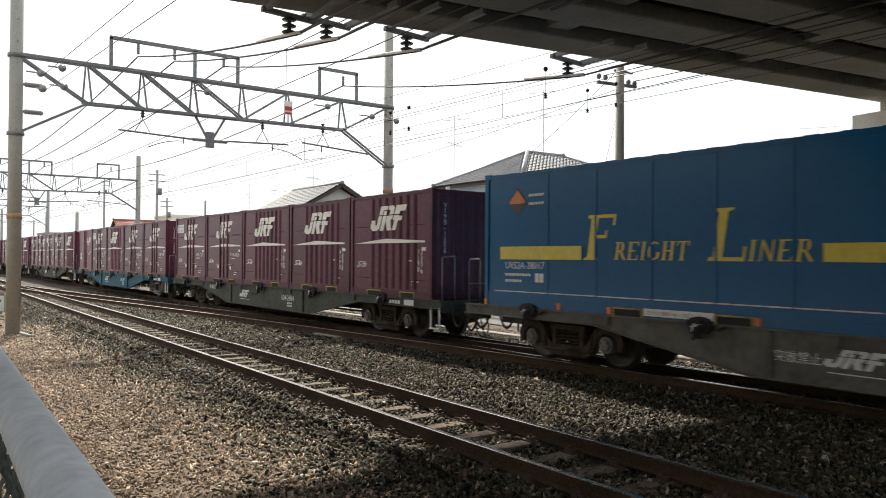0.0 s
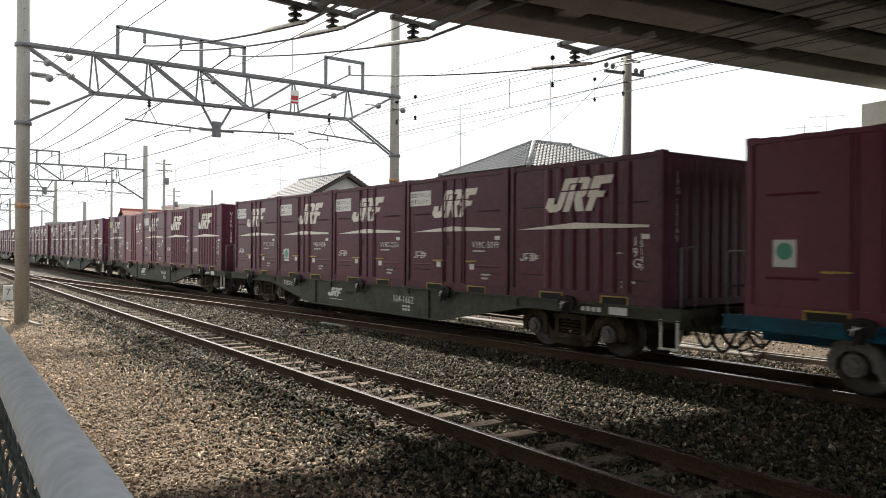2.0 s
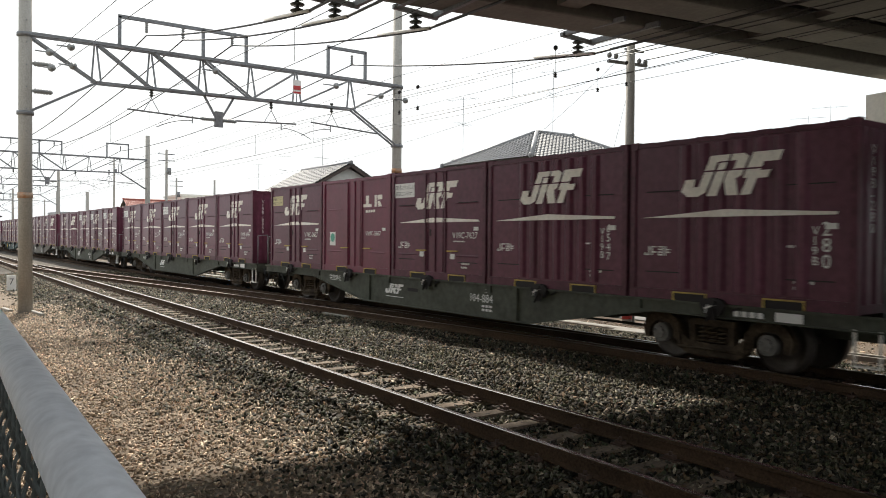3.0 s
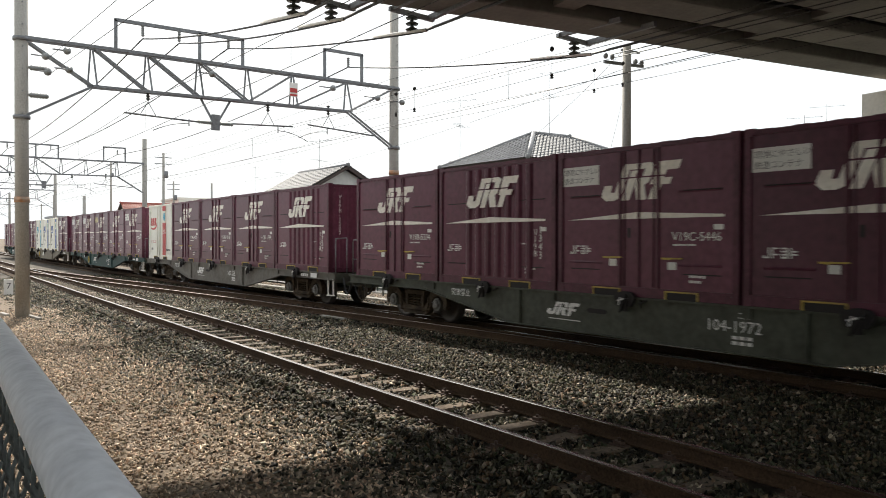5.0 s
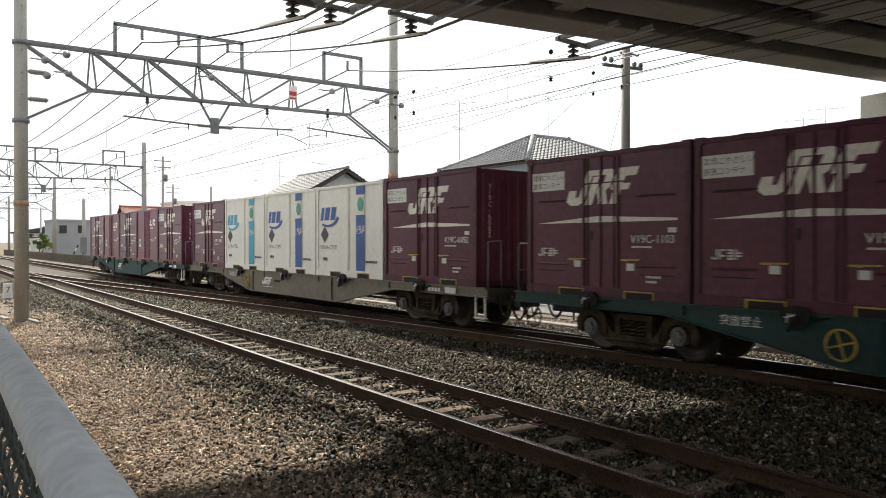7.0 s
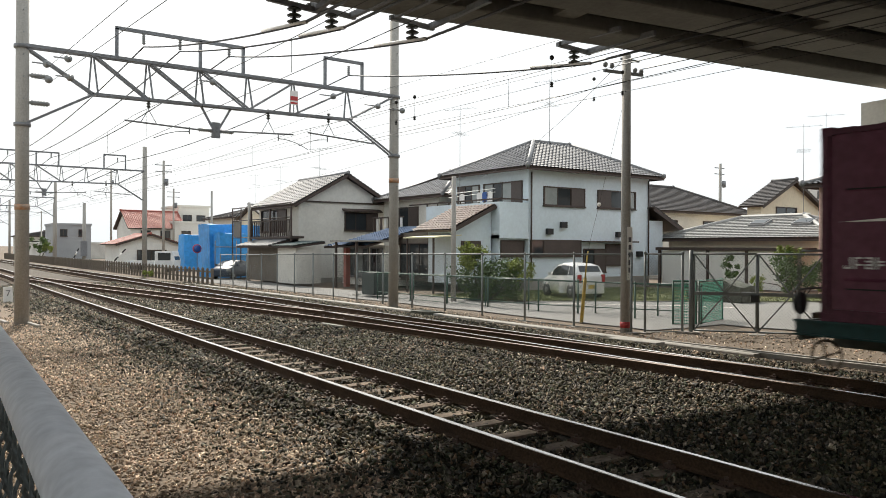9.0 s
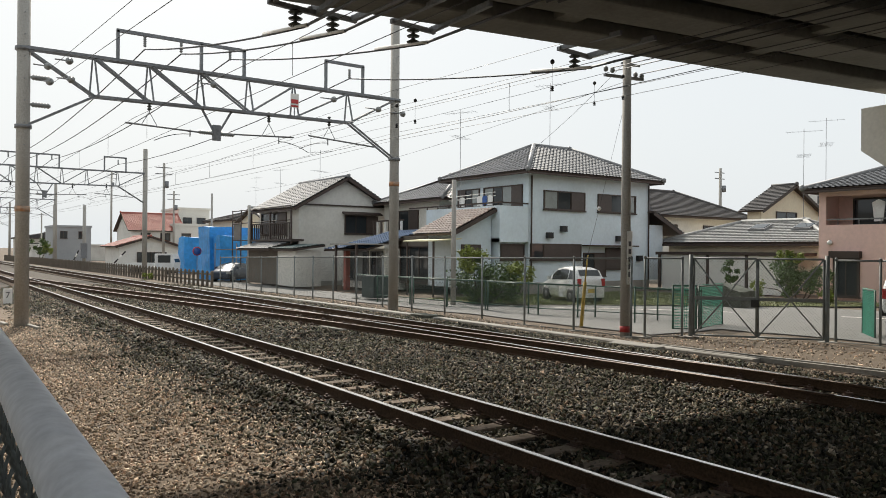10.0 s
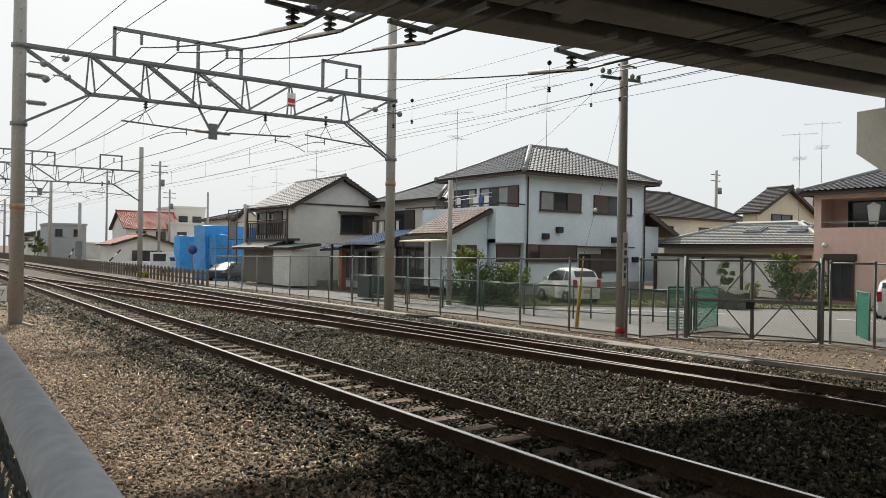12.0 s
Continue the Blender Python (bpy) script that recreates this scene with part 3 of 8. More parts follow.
def box_container(kind, code, notice="", x=0.0, group="maroon containers"):
    """One 12-foot container. kind: doors, ribs, red, white."""
    names = {
        "doors": ("maroon steel rail container with side doors and white emblem", "container"),
        "ribs": ("maroon ribbed steel rail container with white emblem", "container"),
        "red": ("bright red steel rail container with a small white logo", "container"),
        "jot_red": ("white steel rail container with a red stripe and red logo", "container"),
        "jot_blue": ("white steel rail container with a dark blue stripe", "container"),
        "jot_cyan": ("white steel rail container with a light blue stripe", "container"),
    }
    label, cat = names[kind]
    if notice:
        label += " and notice"
    c = thing("freight_container", label, cat, group=group)
    body = "white" if kind.startswith("jot") else kind
    for name, me in SHELLS[body]:
        put(name, me, c)
    for px in (0.235, 0.65):
        put("forklift_pocket", PARTS["pocket"], c, "yellow-edged forklift pocket", at=pose(px * L_, NEAR_FACE + 0.003, 0.0))
    if kind in ("doors", "ribs"):
        newer = code.startswith("19D")          # this kind carries its emblem farther along and a green-printed sticker
        put("emblem", PARTS["emblem" if kind == "doors" else "emblem_ribs"], c, "white slanted emblem", at=pose(0.42 if newer else 0.0, 0, 0))
        if newer:
            st = put("sticker", PARTS["sticker"], c, "pale sticker with a green disc", at=pose(0.03, 0, -0.22))
            put("disc", PARTS["green_disc"], st)
        put("stripe", PARTS["stripe" if kind == "doors" else "stripe_ribs"], c)
        put("company_mark", PARTS["company_mark"], c)
        put("inspection_plate", PARTS["inspection_plate"], c)
        for gx, gz in ((0.0, 1.70), (0.0, 0.42), (2.42, 1.70), (2.42, 0.40)):
            put("groove", PARTS["groove"], c, at=pose(gx, 0, gz))
        put("small_print", PARTS["small_print"], c)
    if kind == "doors":
        for lx in (1.10, 2.33):
            put("door_lever", PARTS["lever"], c, "dull yellow door lever", at=pose(lx, 0, 0))
        put("label_plate", PARTS["label_plate"], c)
        put("label_plate", PARTS["label_plate"], c, at=pose(1.22, 0, -0.03))
        put("vent", PARTS["vent"], c)
        if code:
            put("number", letters(code, 0.135), c, at=pose(2.52, PANEL - 0.002, 0.93))
    if kind == "ribs" and code:
        a, b = code.split("-") if "-" in code else (code, "")
        put("number", letters("\n".join(a), 0.52), c, at=pose(3.10, PANEL - 0.002, 0.62))
        put("number", letters("\n".join(b), 0.62), c, at=pose(3.24, PANEL - 0.002, 0.58))
    if code:
        put("end_number", letters("\n".join(code), 1.15), c, at=pose(L_ + 0.004, -HALF_W + 0.32, 1.05, 0, 0, 90))
    if notice:
        plate = put("notice", PARTS["notice_" + notice], c, "yellowed notice plate" if notice == "yellow" else "white notice plate")
        put("notice_text", letters("環境にやさしい", 0.112, "ink"), plate, at=pose(0.04 * L_, PANEL - 0.005, 2.09))
        put("notice_text", letters("鉄道コンテナ", 0.112, "ink"), plate, at=pose(0.04 * L_, PANEL - 0.005, 1.94))
    if kind == "red":
        put("logo", PARTS["round_logo"], c, "white logo")
        st = put("sticker", PARTS["sticker"], c, "pale sticker with a green disc")
        for lx in (1.10, 2.33):
            put("door_lever", PARTS["lever"], c, "dull yellow door lever", at=pose(lx, 0, 0))
        put("disc", PARTS["green_disc"], st)
        put("inspection_plate", PARTS["inspection_plate"], c)
        if code:
            put("number", letters(code, 0.115), c, at=pose(0.66 * L_, PANEL - 0.002, 0.98))
    if kind.startswith("jot"):
        tone = {"jot_red": "red_mark", "jot_blue": "blue_mark", "jot_cyan": "cyan_mark"}[kind]
        x0, x1 = (0.62, 0.755) if kind == "jot_red" else (0.63, 0.75)
        face = PANEL - 0.026
        part("stripe", flat([rect(x0 * L_, x1 * L_, 0.19, 1.66)], face), tone, c, "coloured stripe")
        part("stripe", flat([rect(x0 * L_, x1 * L_, 2.20, 2.42)], face), tone, c, "coloured stripe")
        put("type_mark", letters("19A", 0.22), c, "white figures on the stripe", at=pose((x0 + 0.012) * L_, face - 0.006, 1.16))
        z = 1.56
        for u, w in ((0.06, 0.045), (0.125, 0.075), (0.225, 0.075)):
            part("logo_bar", flat([[(u * L_, z), ((u + w) * L_, z), ((u + w + 0.022) * L_, z + 0.36), ((u + 0.022) * L_, z + 0.36)]], PANEL - 0.004), tone, c, "slanted coloured logo block")
        arc = [(-0.15 - 2.05 * k / 12) for k in range(13)]
        outer = [((0.19 + 0.175 * math.cos(a)) * L_, z + 0.10 + 0.30 * math.sin(a)) for a in arc]
        inner = [((0.18 + 0.150 * math.cos(a)) * L_, z + 0.14 + 0.27 * math.sin(a)) for a in reversed(arc)]
        part("logo_arc", flat([outer + inner], PANEL - 0.008), tone, c, "coloured crescent")
        number = {"jot_red": "UR19A-15571", "jot_blue": "UR19A-C1597", "jot_cyan": "UR19A-C1520"}[kind]
        put("number", letters(number, 0.12, "red_mark" if kind == "jot_red" else "ink"), c, at=pose(0.06 * L_, PANEL - 0.004, 0.74))
        part("small_print", flat(bars(0.10 * L_, 0.42, 0.30, 0.09, 4) + bars(0.76 * L_, 0.40, 0.6, 0.06, 7), PANEL - 0.004), "ink", c)
        disc = [[(0.69 * L_ + 0.15 * math.cos(a * math.pi / 7), 1.94 + 0.19 * math.sin(a * math.pi / 7)) for a in range(14)]]
        part("badge", flat(disc, face - 0.001), "green_mark" if kind != "jot_red" else "cyan_mark", c, "round green tree badge")
        if kind == "jot_red":
            for u in (0.395, 0.50):
                bm = bmesh.new()
                rod(bm, (u * L_, -HALF_W - 0.012, 0.12), (u * L_, -HALF_W - 0.012, 2.40), 0.022, n=8)
                part("lock_rod", bm, "white_box", c)
            for u in (0.02, 0.93):
                for hz in (0.30, 1.20, 2.15):
                    bm = bmesh.new()
                    box(bm, u * L_, u * L_ + 0.18, -HALF_W - 0.018, -HALF_W + 0.01, hz, hz + 0.09)
                    part("hinge", bm, "white_box", c)
        else:
            part("hazard_mark", flat([[(0.13 * L_, 0.92), (0.195 * L_, 1.16), (0.13 * L_, 1.40), (0.065 * L_, 1.16)]], PANEL - 0.004), "ink", c, "dark diamond mark")
    return c


def serif(ch, x, z, w, h, lean=0.16):
    """One leaning capital letter of thick stems, thin arms and serifs, as a list of plates."""
    t, f, e = (0.20, 0.075, 0.10) if h > 0.5 else (0.15, 0.07, 0.075)          # stem, hairline, serif overhang, as shares of the height
    k = w / h
    def stem(u):
        return [(u, 0), (u + t, 0), (u + t, 1), (u, 1)]
    def feet(u, lo=True, hi=True):
        out = []
        if lo:
            out += [[(u - e, -0.002), (u, -0.002), (u, f), (u - e, f * 0.5)], [(u + t, -0.002), (u + t + e, -0.002), (u + t + e, f * 0.5), (u + t, f)]]
        if hi:
            out += [[(u - e, 1 - f * 0.5), (u, 1 - f), (u, 1.002), (u - e, 1.002)], [(u + t, 1 - f), (u + t + e, 1 - f * 0.5), (u + t + e, 1.002), (u + t, 1.002)]]
        return out
    def arm(v, u0, u1, tip=0.0):
        out = [[(u0, v), (u1, v), (u1, v + f), (u0, v + f)]]
        if tip:
            lo, hi = sorted((v + (f if tip > 0 else 0), v + (f if tip > 0 else 0) + tip))
            out.append([(u1 - 0.05, lo), (u1, lo), (u1, hi), (u1 - 0.05, hi)])
        return out
    s0 = e
    r0 = s0 + t
    if ch == "F":
        polys = [stem(s0)] + feet(s0, True, False) + arm(1 - f, r0, k, -0.17) + arm(0.48, r0, r0 + 0.30, 0.10) + [[(s0 - e, 1 - f), (s0, 1 - f), (s0, 1), (s0 - e, 1)]]
    elif ch == "L":
        polys = [stem(s0)] + feet(s0, False, True) + arm(0.0, r0, k, 0.20) + [[(s0 - e, 0), (s0, 0), (s0, f), (s0 - e, f)]]
    elif ch == "E":
        polys = [stem(s0)] + arm(1 - f, r0, k, -0.17) + arm(0.47, r0, r0 + 0.28) + arm(0.0, r0, k, 0.19) + feet(s0)[0:1] + feet(s0)[2:3]
    elif ch == "I":
        polys = [stem(s0)] + feet(s0)
    elif ch == "H":
        polys = [stem(s0), stem(k - t - e * 0.5)] + feet(s0) + feet(k - t - e * 0.5) + arm(0.47, r0, k - t - e * 0.5)
    elif ch == "T":
        m = k / 2 - t / 2
        polys = [stem(m)] + feet(m, True, False) + arm(1 - f, m + t, k, -0.18) + [[(0, 1 - f), (m, 1 - f), (m, 1), (0, 1)], [(0, 0.78), (0.05, 0.78), (0.05, 1 - f), (0, 1 - f)]]
    elif ch == "N":
        polys = [[(s0, 0), (s0 + 0.08, 0), (s0 + 0.08, 1), (s0, 1)], [(s0 + 0.08, 1), (s0 + 0.08, 0.78), (k - 0.10, 0), (k - 0.10, 0.22)], [(k - 0.10, 0), (k - 0.02, 0), (k - 0.02, 1), (k - 0.10, 1)]] + feet(s0)[0:1]
    elif ch == "R":
        polys = [stem(s0)] + feet(s0)[0:3] + arm(1 - f, r0, r0 + 0.22) + arm(0.46, r0, r0 + 0.22) + [[(r0 + 0.22, 0.46), (r0 + 0.36, 0.58), (r0 + 0.22, 0.60)], [(r0 + 0.22, 0.60), (r0 + 0.36, 0.58), (r0 + 0.36, 0.86), (r0 + 0.22, 0.86)], [(r0 + 0.22, 0.86), (r0 + 0.36, 0.86), (r0 + 0.22, 1.0)], [(r0 + 0.08, 0.46), (k - 0.06, 0), (k + 0.10, 0), (r0 + 0.26, 0.46)]]
    else:
        bowl = [(0.5 * k * (1 + math.cos(a)), 0.5 + 0.5 * math.sin(a), 0.5 * k + (0.5 * k - 0.13) * math.cos(a), 0.5 + 0.44 * math.sin(a)) for a in [0.8 + 4.68 * i / 14 for i in range(15)]]
        polys = [[(p[0], p[1]), (q[0], q[1]), (q[2], q[3]), (p[2], p[3])] for p, q in zip(bowl, bowl[1:])] + [[(k - 0.15, 0.08), (k, 0.14), (k, 0.44), (k - 0.15, 0.44)]]
    return [[(x + (u + lean * v) * h, z + v * h) for u, v in p] for p in polys]


def long_container():
    """The 30-foot blue container."""
    L = 9.11
    y = -1.245 + 0.03 - 0.003
    face = -1.2455
    c = thing("freight_container", "long blue steel container with yellow band and lettering", "container", group="blue containers")
    for name, me in SHELLS["wide"]:
        put(name, me, c)
    part("band", flat([rect(0.48, 2.68, 0.92, 1.17)], y - 0.02), "gold", c, "yellow band")
    part("band", flat([rect(6.99, 9.0, 0.92, 1.17)], y - 0.02), "gold", c, "yellow band")
    # the large initials, then the words in small leaning capitals with serifs
    part("initial", flat(serif("F", 2.72, 0.92, 0.62, 0.78), y - 0.004), "gold", c, "large yellow initial F")
    part("initial", flat(serif("L", 5.24, 0.92, 0.60, 0.78), y - 0.004), "gold", c, "large yellow initial L")
    for word, x, step in (("REIGHT", 3.42, 0.272), ("INER", 5.90, 0.275)):
        for ch in word:
            w = 0.12 if ch == "I" else 0.215
            part("letter", flat(serif(ch, x, 0.925, w, 0.30), y - 0.004), "gold", c, "yellow capital " + ch)
            x += step * (0.55 if ch == "I" else 1.0)
    part("hazard_mark", flat([[(0.97, 1.76), (1.24, 2.03), (0.97, 2.30), (0.70, 2.03)]], y - 0.004), "ink", c, "dark diamond mark")
    part("hazard_mark", flat([[(0.76, 2.0), (1.18, 2.0), (1.20, 2.04), (0.97, 2.26), (0.74, 2.04)]], y - 0.008), "orange", c, "orange half diamond")
    put("number", letters("UV52A-38017", 0.135), c, at=pose(0.62, y - 0.002, 0.74))
    part("small_print", flat(bars(0.62, 0.60, 0.75, 0.05, 9) + bars(0.62, 0.48, 0.5, 0.05, 6) + bars(1.3, 2.12, 0.42, 0.05, 6) + bars(1.3, 1.96, 0.42, 0.05, 5), y - 0.004), "mark_small", c)
    part("inspection_plate", flat([rect(1.48, 1.58, 0.49, 0.66), rect(1.60, 1.70, 0.49, 0.66)], y - 0.004), "mark_small", c)
    part("bottom_line", flat([rect(0.3, 8.8, 0.285, 0.305)], y - 0.004), "mark_small", c)
    for x in (3.42, 5.38):
        put("forklift_pocket", PARTS["pocket"], c, "yellow-edged forklift pocket", at=pose(x, face + 0.001, 0.0))
    p = part("pocket_notice", flat([rect(4.06, 5.36, 0.03, 0.15)], face - 0.001), "mark", c, "white notice strip")
    put("notice_text", letters("コンテナ専用フォークポケット", 0.07, "ink"), p, at=pose(4.12, face - 0.006, 0.05))
    for x in (0.02, 2.1, 3.30, 6.03):
        part("lamp_bracket", flat([rect(x, x + 0.09, 0.01, 0.13)], face - 0.003, 0.02), "orange", c, "orange bracket")
    return c


# ---- wagons ----
def sill_mesh(side):
    """Fish-bellied side girder, local origin at the wagon's middle on the rail top."""
    bm = bmesh.new()
    pts = [(-9.8, 0.80), (-6.2, 0.80), (-3.2, 0.30), (3.2, 0.30), (6.2, 0.80), (9.8, 0.80), (9.8, 0.985), (-9.8, 0.985)]
    y = side * 1.20
    prism(bm, pts, "y", y - 0.012, y + 0.012)
    for a, b in zip(pts[:5], pts[1:6]):
        bar(bm, (a[0], y, a[1]), (b[0], y, b[1]), 0.13, 0.02)
    box(bm, -9.8, 9.8, y - 0.065, y + 0.03, 0.965, 0.998)
    for x in (-2.9, 2.9):
        box(bm, x - 0.01, x + 0.01, y - 0.06, y + 0.045, 0.32, 0.96)
    for x in (-5.9, -2.0, 0.0, 2.0, 5.9):
        box(bm, x - 0.07, x + 0.07, y - 0.05, y + 0.05, 0.82, 0.962)
    return bm


def wheel_mesh():
    bm = bmesh.new()
    for s in (-1, 1):
        c = s * 0.53
        prof = [(0.08, -0.09), (0.16, -0.09), (0.20, -0.02), (0.33, -0.015), (0.36, -0.055), (0.43, -0.065), (0.425, 0.05), (0.455, 0.055), (0.455, 0.085), (0.36, 0.085), (0.33, 0.03), (0.16, 0.05), (0.08, 0.06)]
        lathe(bm, (0, c, 0), [(r, d * -s) for r, d in prof], "y", 24)
    rod(bm, (0, -0.62, 0), (0, 0.62, 0), 0.075, n=12)
    return mesh_of("wheelset", bm, "wheel")


def bogie_frame_mesh(side):
    """Cast side frame: a horseshoe over each axle box, dropping to a low middle that carries the springs."""
    bm = bmesh.new()
    y = side * 0.86
    half = [(0.0, 0.15), (0.46, 0.15), (0.60, 0.24), (0.66, 0.36), (0.70, 0.36), (0.72, 0.50), (0.82, 0.60), (0.95, 0.63), (1.08, 0.60), (1.18, 0.50), (1.20, 0.33), (1.29, 0.33), (1.32, 0.52), (1.22, 0.70), (1.06, 0.78), (0.84, 0.78), (0.66, 0.68), (0.54, 0.46), (0.42, 0.36), (0.0, 0.34)]
    for m in (-1, 1):
        prism(bm, [(m * u, v) for u, v in half], "y", y - 0.065, y + 0.065)
    for x in (-0.34, 0.34):
        box(bm, x - 0.05, x + 0.05, y - 0.075, y + 0.075, 0.30, 0.66)
    box(bm, -0.42, 0.42, y - 0.085, y + 0.085, 0.62, 0.72)
    for x in (-0.55, 0.55):
        rod(bm, (x, y + side * 0.08, 0.22), (x * 1.12, y + side * 0.08, 0.58), 0.022, n=6)
    rod(bm, (-0.6, y + side * 0.09, 0.26), (0.6, y + side * 0.09, 0.26), 0.02, n=6)
    return bm


def axle_box_mesh(side):
    bm = bmesh.new()
    y = side * 0.90
    lathe(bm, (0, y, 0.0), [(0.15, -0.09 * side), (0.155, 0.05 * side), (0.135, 0.058 * side), (0.105, 0.06 * side), (0.10, 0.095 * side), (0.03, 0.098 * side)], "y", 16)
    for k in range(3):
        a = 2.1 * k + 0.5
        rod(bm, (0.085 * math.cos(a), y + 0.09 * side, 0.085 * math.sin(a)), (0.085 * math.cos(a), y + 0.125 * side, 0.085 * math.sin(a)), 0.018, n=6)
    for f in bm.faces:
        f.smooth = False
    return mesh_of("axle_box", bm, "bogie_grey" if side < 0 else "bogie")


def spring_mesh():
    """A coil spring standing on the frame's low middle."""
    bm = bmesh.new()
    tube(bm, [(0.075 * math.cos(k * 0.7), 0.075 * math.sin(k * 0.7), 0.34 + 0.28 * k / 40) for k in range(41)], 0.017, 5)
    return mesh_of("coil_spring", bm, "bogie")


WHEELSET = wheel_mesh()
BOGIE_SIDE = {}
for tone in ("bogie", "bogie_grey"):
    for s in (-1, 1):
        BOGIE_SIDE[tone, s] = mesh_of("side_frame", bogie_frame_mesh(s), tone)
AXLE_BOX = {s: axle_box_mesh(s) for s in (-1, 1)}
SPRING = spring_mesh()
SILLS = {}


def ring(bm, r, t, n=24):
    """An upright open ring round the y axis, of round bar."""
    rows = []
    for i in range(n):
        a = 2 * math.pi * i / n
        rows.append([bm.verts.new(((r + t * math.cos(b)) * math.cos(a), t * math.sin(b), (r + t * math.cos(b)) * math.sin(a))) for b in (0, 1.257, 2.513, 3.77, 5.027)])
    for i in range(n):
        p, q = rows[i], rows[(i + 1) % n]
        for k in range(5):
            bm.faces.new((p[k], p[(k + 1) % 5], q[(k + 1) % 5], q[k])).smooth = True


def lock_mesh():
    """Container lock on the near sill: a stout bracket with its swung pawl."""
    bm = bmesh.new()
    prism(bm, [(-0.14, 0.84), (0.14, 0.84), (0.22, 0.99), (0.15, 1.06), (0.05, 1.085), (-0.05, 1.085), (-0.15, 1.06), (-0.22, 0.99)], "y", -1.315, -1.236)
    box(bm, -0.07, 0.07, -1.34, -1.30, 0.76, 0.93)
    rod(bm, (-0.07, -1.345, 0.74), (0.10, -1.37, 1.04), 0.02, n=6)
    rod(bm, (0.28, -1.25, 0.90), (0.46, -1.25, 0.985), 0.018, n=6)
    return mesh_of("container_lock", bm, "dark")


def lock_lever_mesh():
    bm = bmesh.new()
    bar(bm, (-0.10, -1.362, 0.93), (0.09, -1.362, 0.99), 0.012, 0.022)
    bar(bm, (-0.08, -1.362, 0.86), (-0.04, -1.362, 0.99), 0.012, 0.018)
    return mesh_of("lock_lever", bm, "mark_small")


def end_rail_mesh():
    """Bent pipe rail round the rear end platform."""
    bm = bmesh.new()
    tube(bm, [(0.0, -1.15, 0.98), (0.0, -1.15, 1.86), (-0.04, -1.15, 1.92), (-0.34, -1.15, 1.92), (-0.38, -1.15, 1.86), (-0.38, -1.15, 0.98)], 0.018, 6)
    tube(bm, [(-0.38, -1.15, 1.40), (-0.38, -0.2, 1.40), (-0.38, 0.0, 1.32), (-0.38, 0.0, 0.98)], 0.016, 6)
    return mesh_of("end_rail", bm, "steel")


def hand_wheel_mesh():
    bm = bmesh.new()
    ring(bm, 0.205, 0.017)
    for k in range(4):
        a = 0.4 + k * math.pi / 2
        rod(bm, (0, 0, 0), (0.195 * math.cos(a), 0, 0.195 * math.sin(a)), 0.014, n=5)
    return mesh_of("hand_wheel", bm, "bogie")


def stirrup_mesh():
    bm = bmesh.new()
    for x in (0.0, 0.32):
        bar(bm, (x, 0, 0.36), (x, 0, 0.82), 0.025, 0.04)
    bar(bm, (-0.012, 0, 0.36), (0.332, 0, 0.36), 0.10, 0.025)
    return mesh_of("step", bm, "mark")


def handrail_mesh():
    bm = bmesh.new()
    rod(bm, (0, 0, 0.95), (0, 0, 1.95), 0.016, n=6)
    rod(bm, (0, 0, 1.95), (0, 0.35, 1.98), 0.016, n=6)
    rod(bm, (0, 0.35, 1.98), (0, 0.35, 0.95), 0.016, n=6)
    return mesh_of("handrail", bm, "steel")


def hose_mesh(y, sag, dx):
    bm = bmesh.new()
    tube(bm, [(u / 8 * dx * 2, y, 0.84 - 3.6 * sag * u / 8 * (1 - u / 8)) for u in range(9)], 0.026, 6)
    return mesh_of("air_hose", bm, "black")


def coupler_mesh():
    bm = bmesh.new()
    box(bm, 0, 0.28, -0.10, 0.10, 0.74, 0.96)
    prism(bm, [(0.24, -0.17), (0.44, -0.19), (0.42, 0.02), (0.36, 0.17), (0.24, 0.16)], "z", 0.70, 1.0)
    return mesh_of("coupler", bm, "bogie")


STEP, HANDRAIL, COUPLER = stirrup_mesh(), handrail_mesh(), coupler_mesh()
HOSES = [hose_mesh(*h) for h in ((-0.95, 0.46, 0.24), (-0.62, 0.56, 0.30), (-0.35, 0.50, 0.34), (0.4, 0.56, 0.32))]
LOCK, LOCK_LEVER, END_RAIL, HAND_WHEEL = lock_mesh(), lock_lever_mesh(), end_rail_mesh(), hand_wheel_mesh()


def underframe_mesh():
    bm = bmesh.new()
    box(bm, -9.8, 9.8, -0.22, 0.22, 0.55, 0.985)
    for x in [-9.75 + i * 1.5 for i in range(14)]:
        box(bm, x - 0.05, x + 0.05, -1.187, 1.187, 0.80, 0.97)
    for x in (-9.78, 9.70):
        box(bm, x, x + 0.08, -1.19, 1.19, 0.72, 0.98)
    # brake reservoir and gear
    lathe(bm, (-1.2, 0.55, 0.55), [(0.05, -0.55), (0.19, -0.5), (0.19, 0.5), (0.05, 0.55)], "x", 12)
    box(bm, 0.6, 1.3, 0.3, 0.8, 0.38, 0.78)
    rod(bm, (-6.0, -0.5, 0.45), (6.0, -0.5, 0.45), 0.025, n=6)
    return bm


UNDER = {}
TONE_WORDS = {"frame_blue": "bright blue", "frame_grey": "light grey", "frame_dim": "dirty green-grey", "frame_green": "dark green", "frame_tan": "dusty olive-grey"}


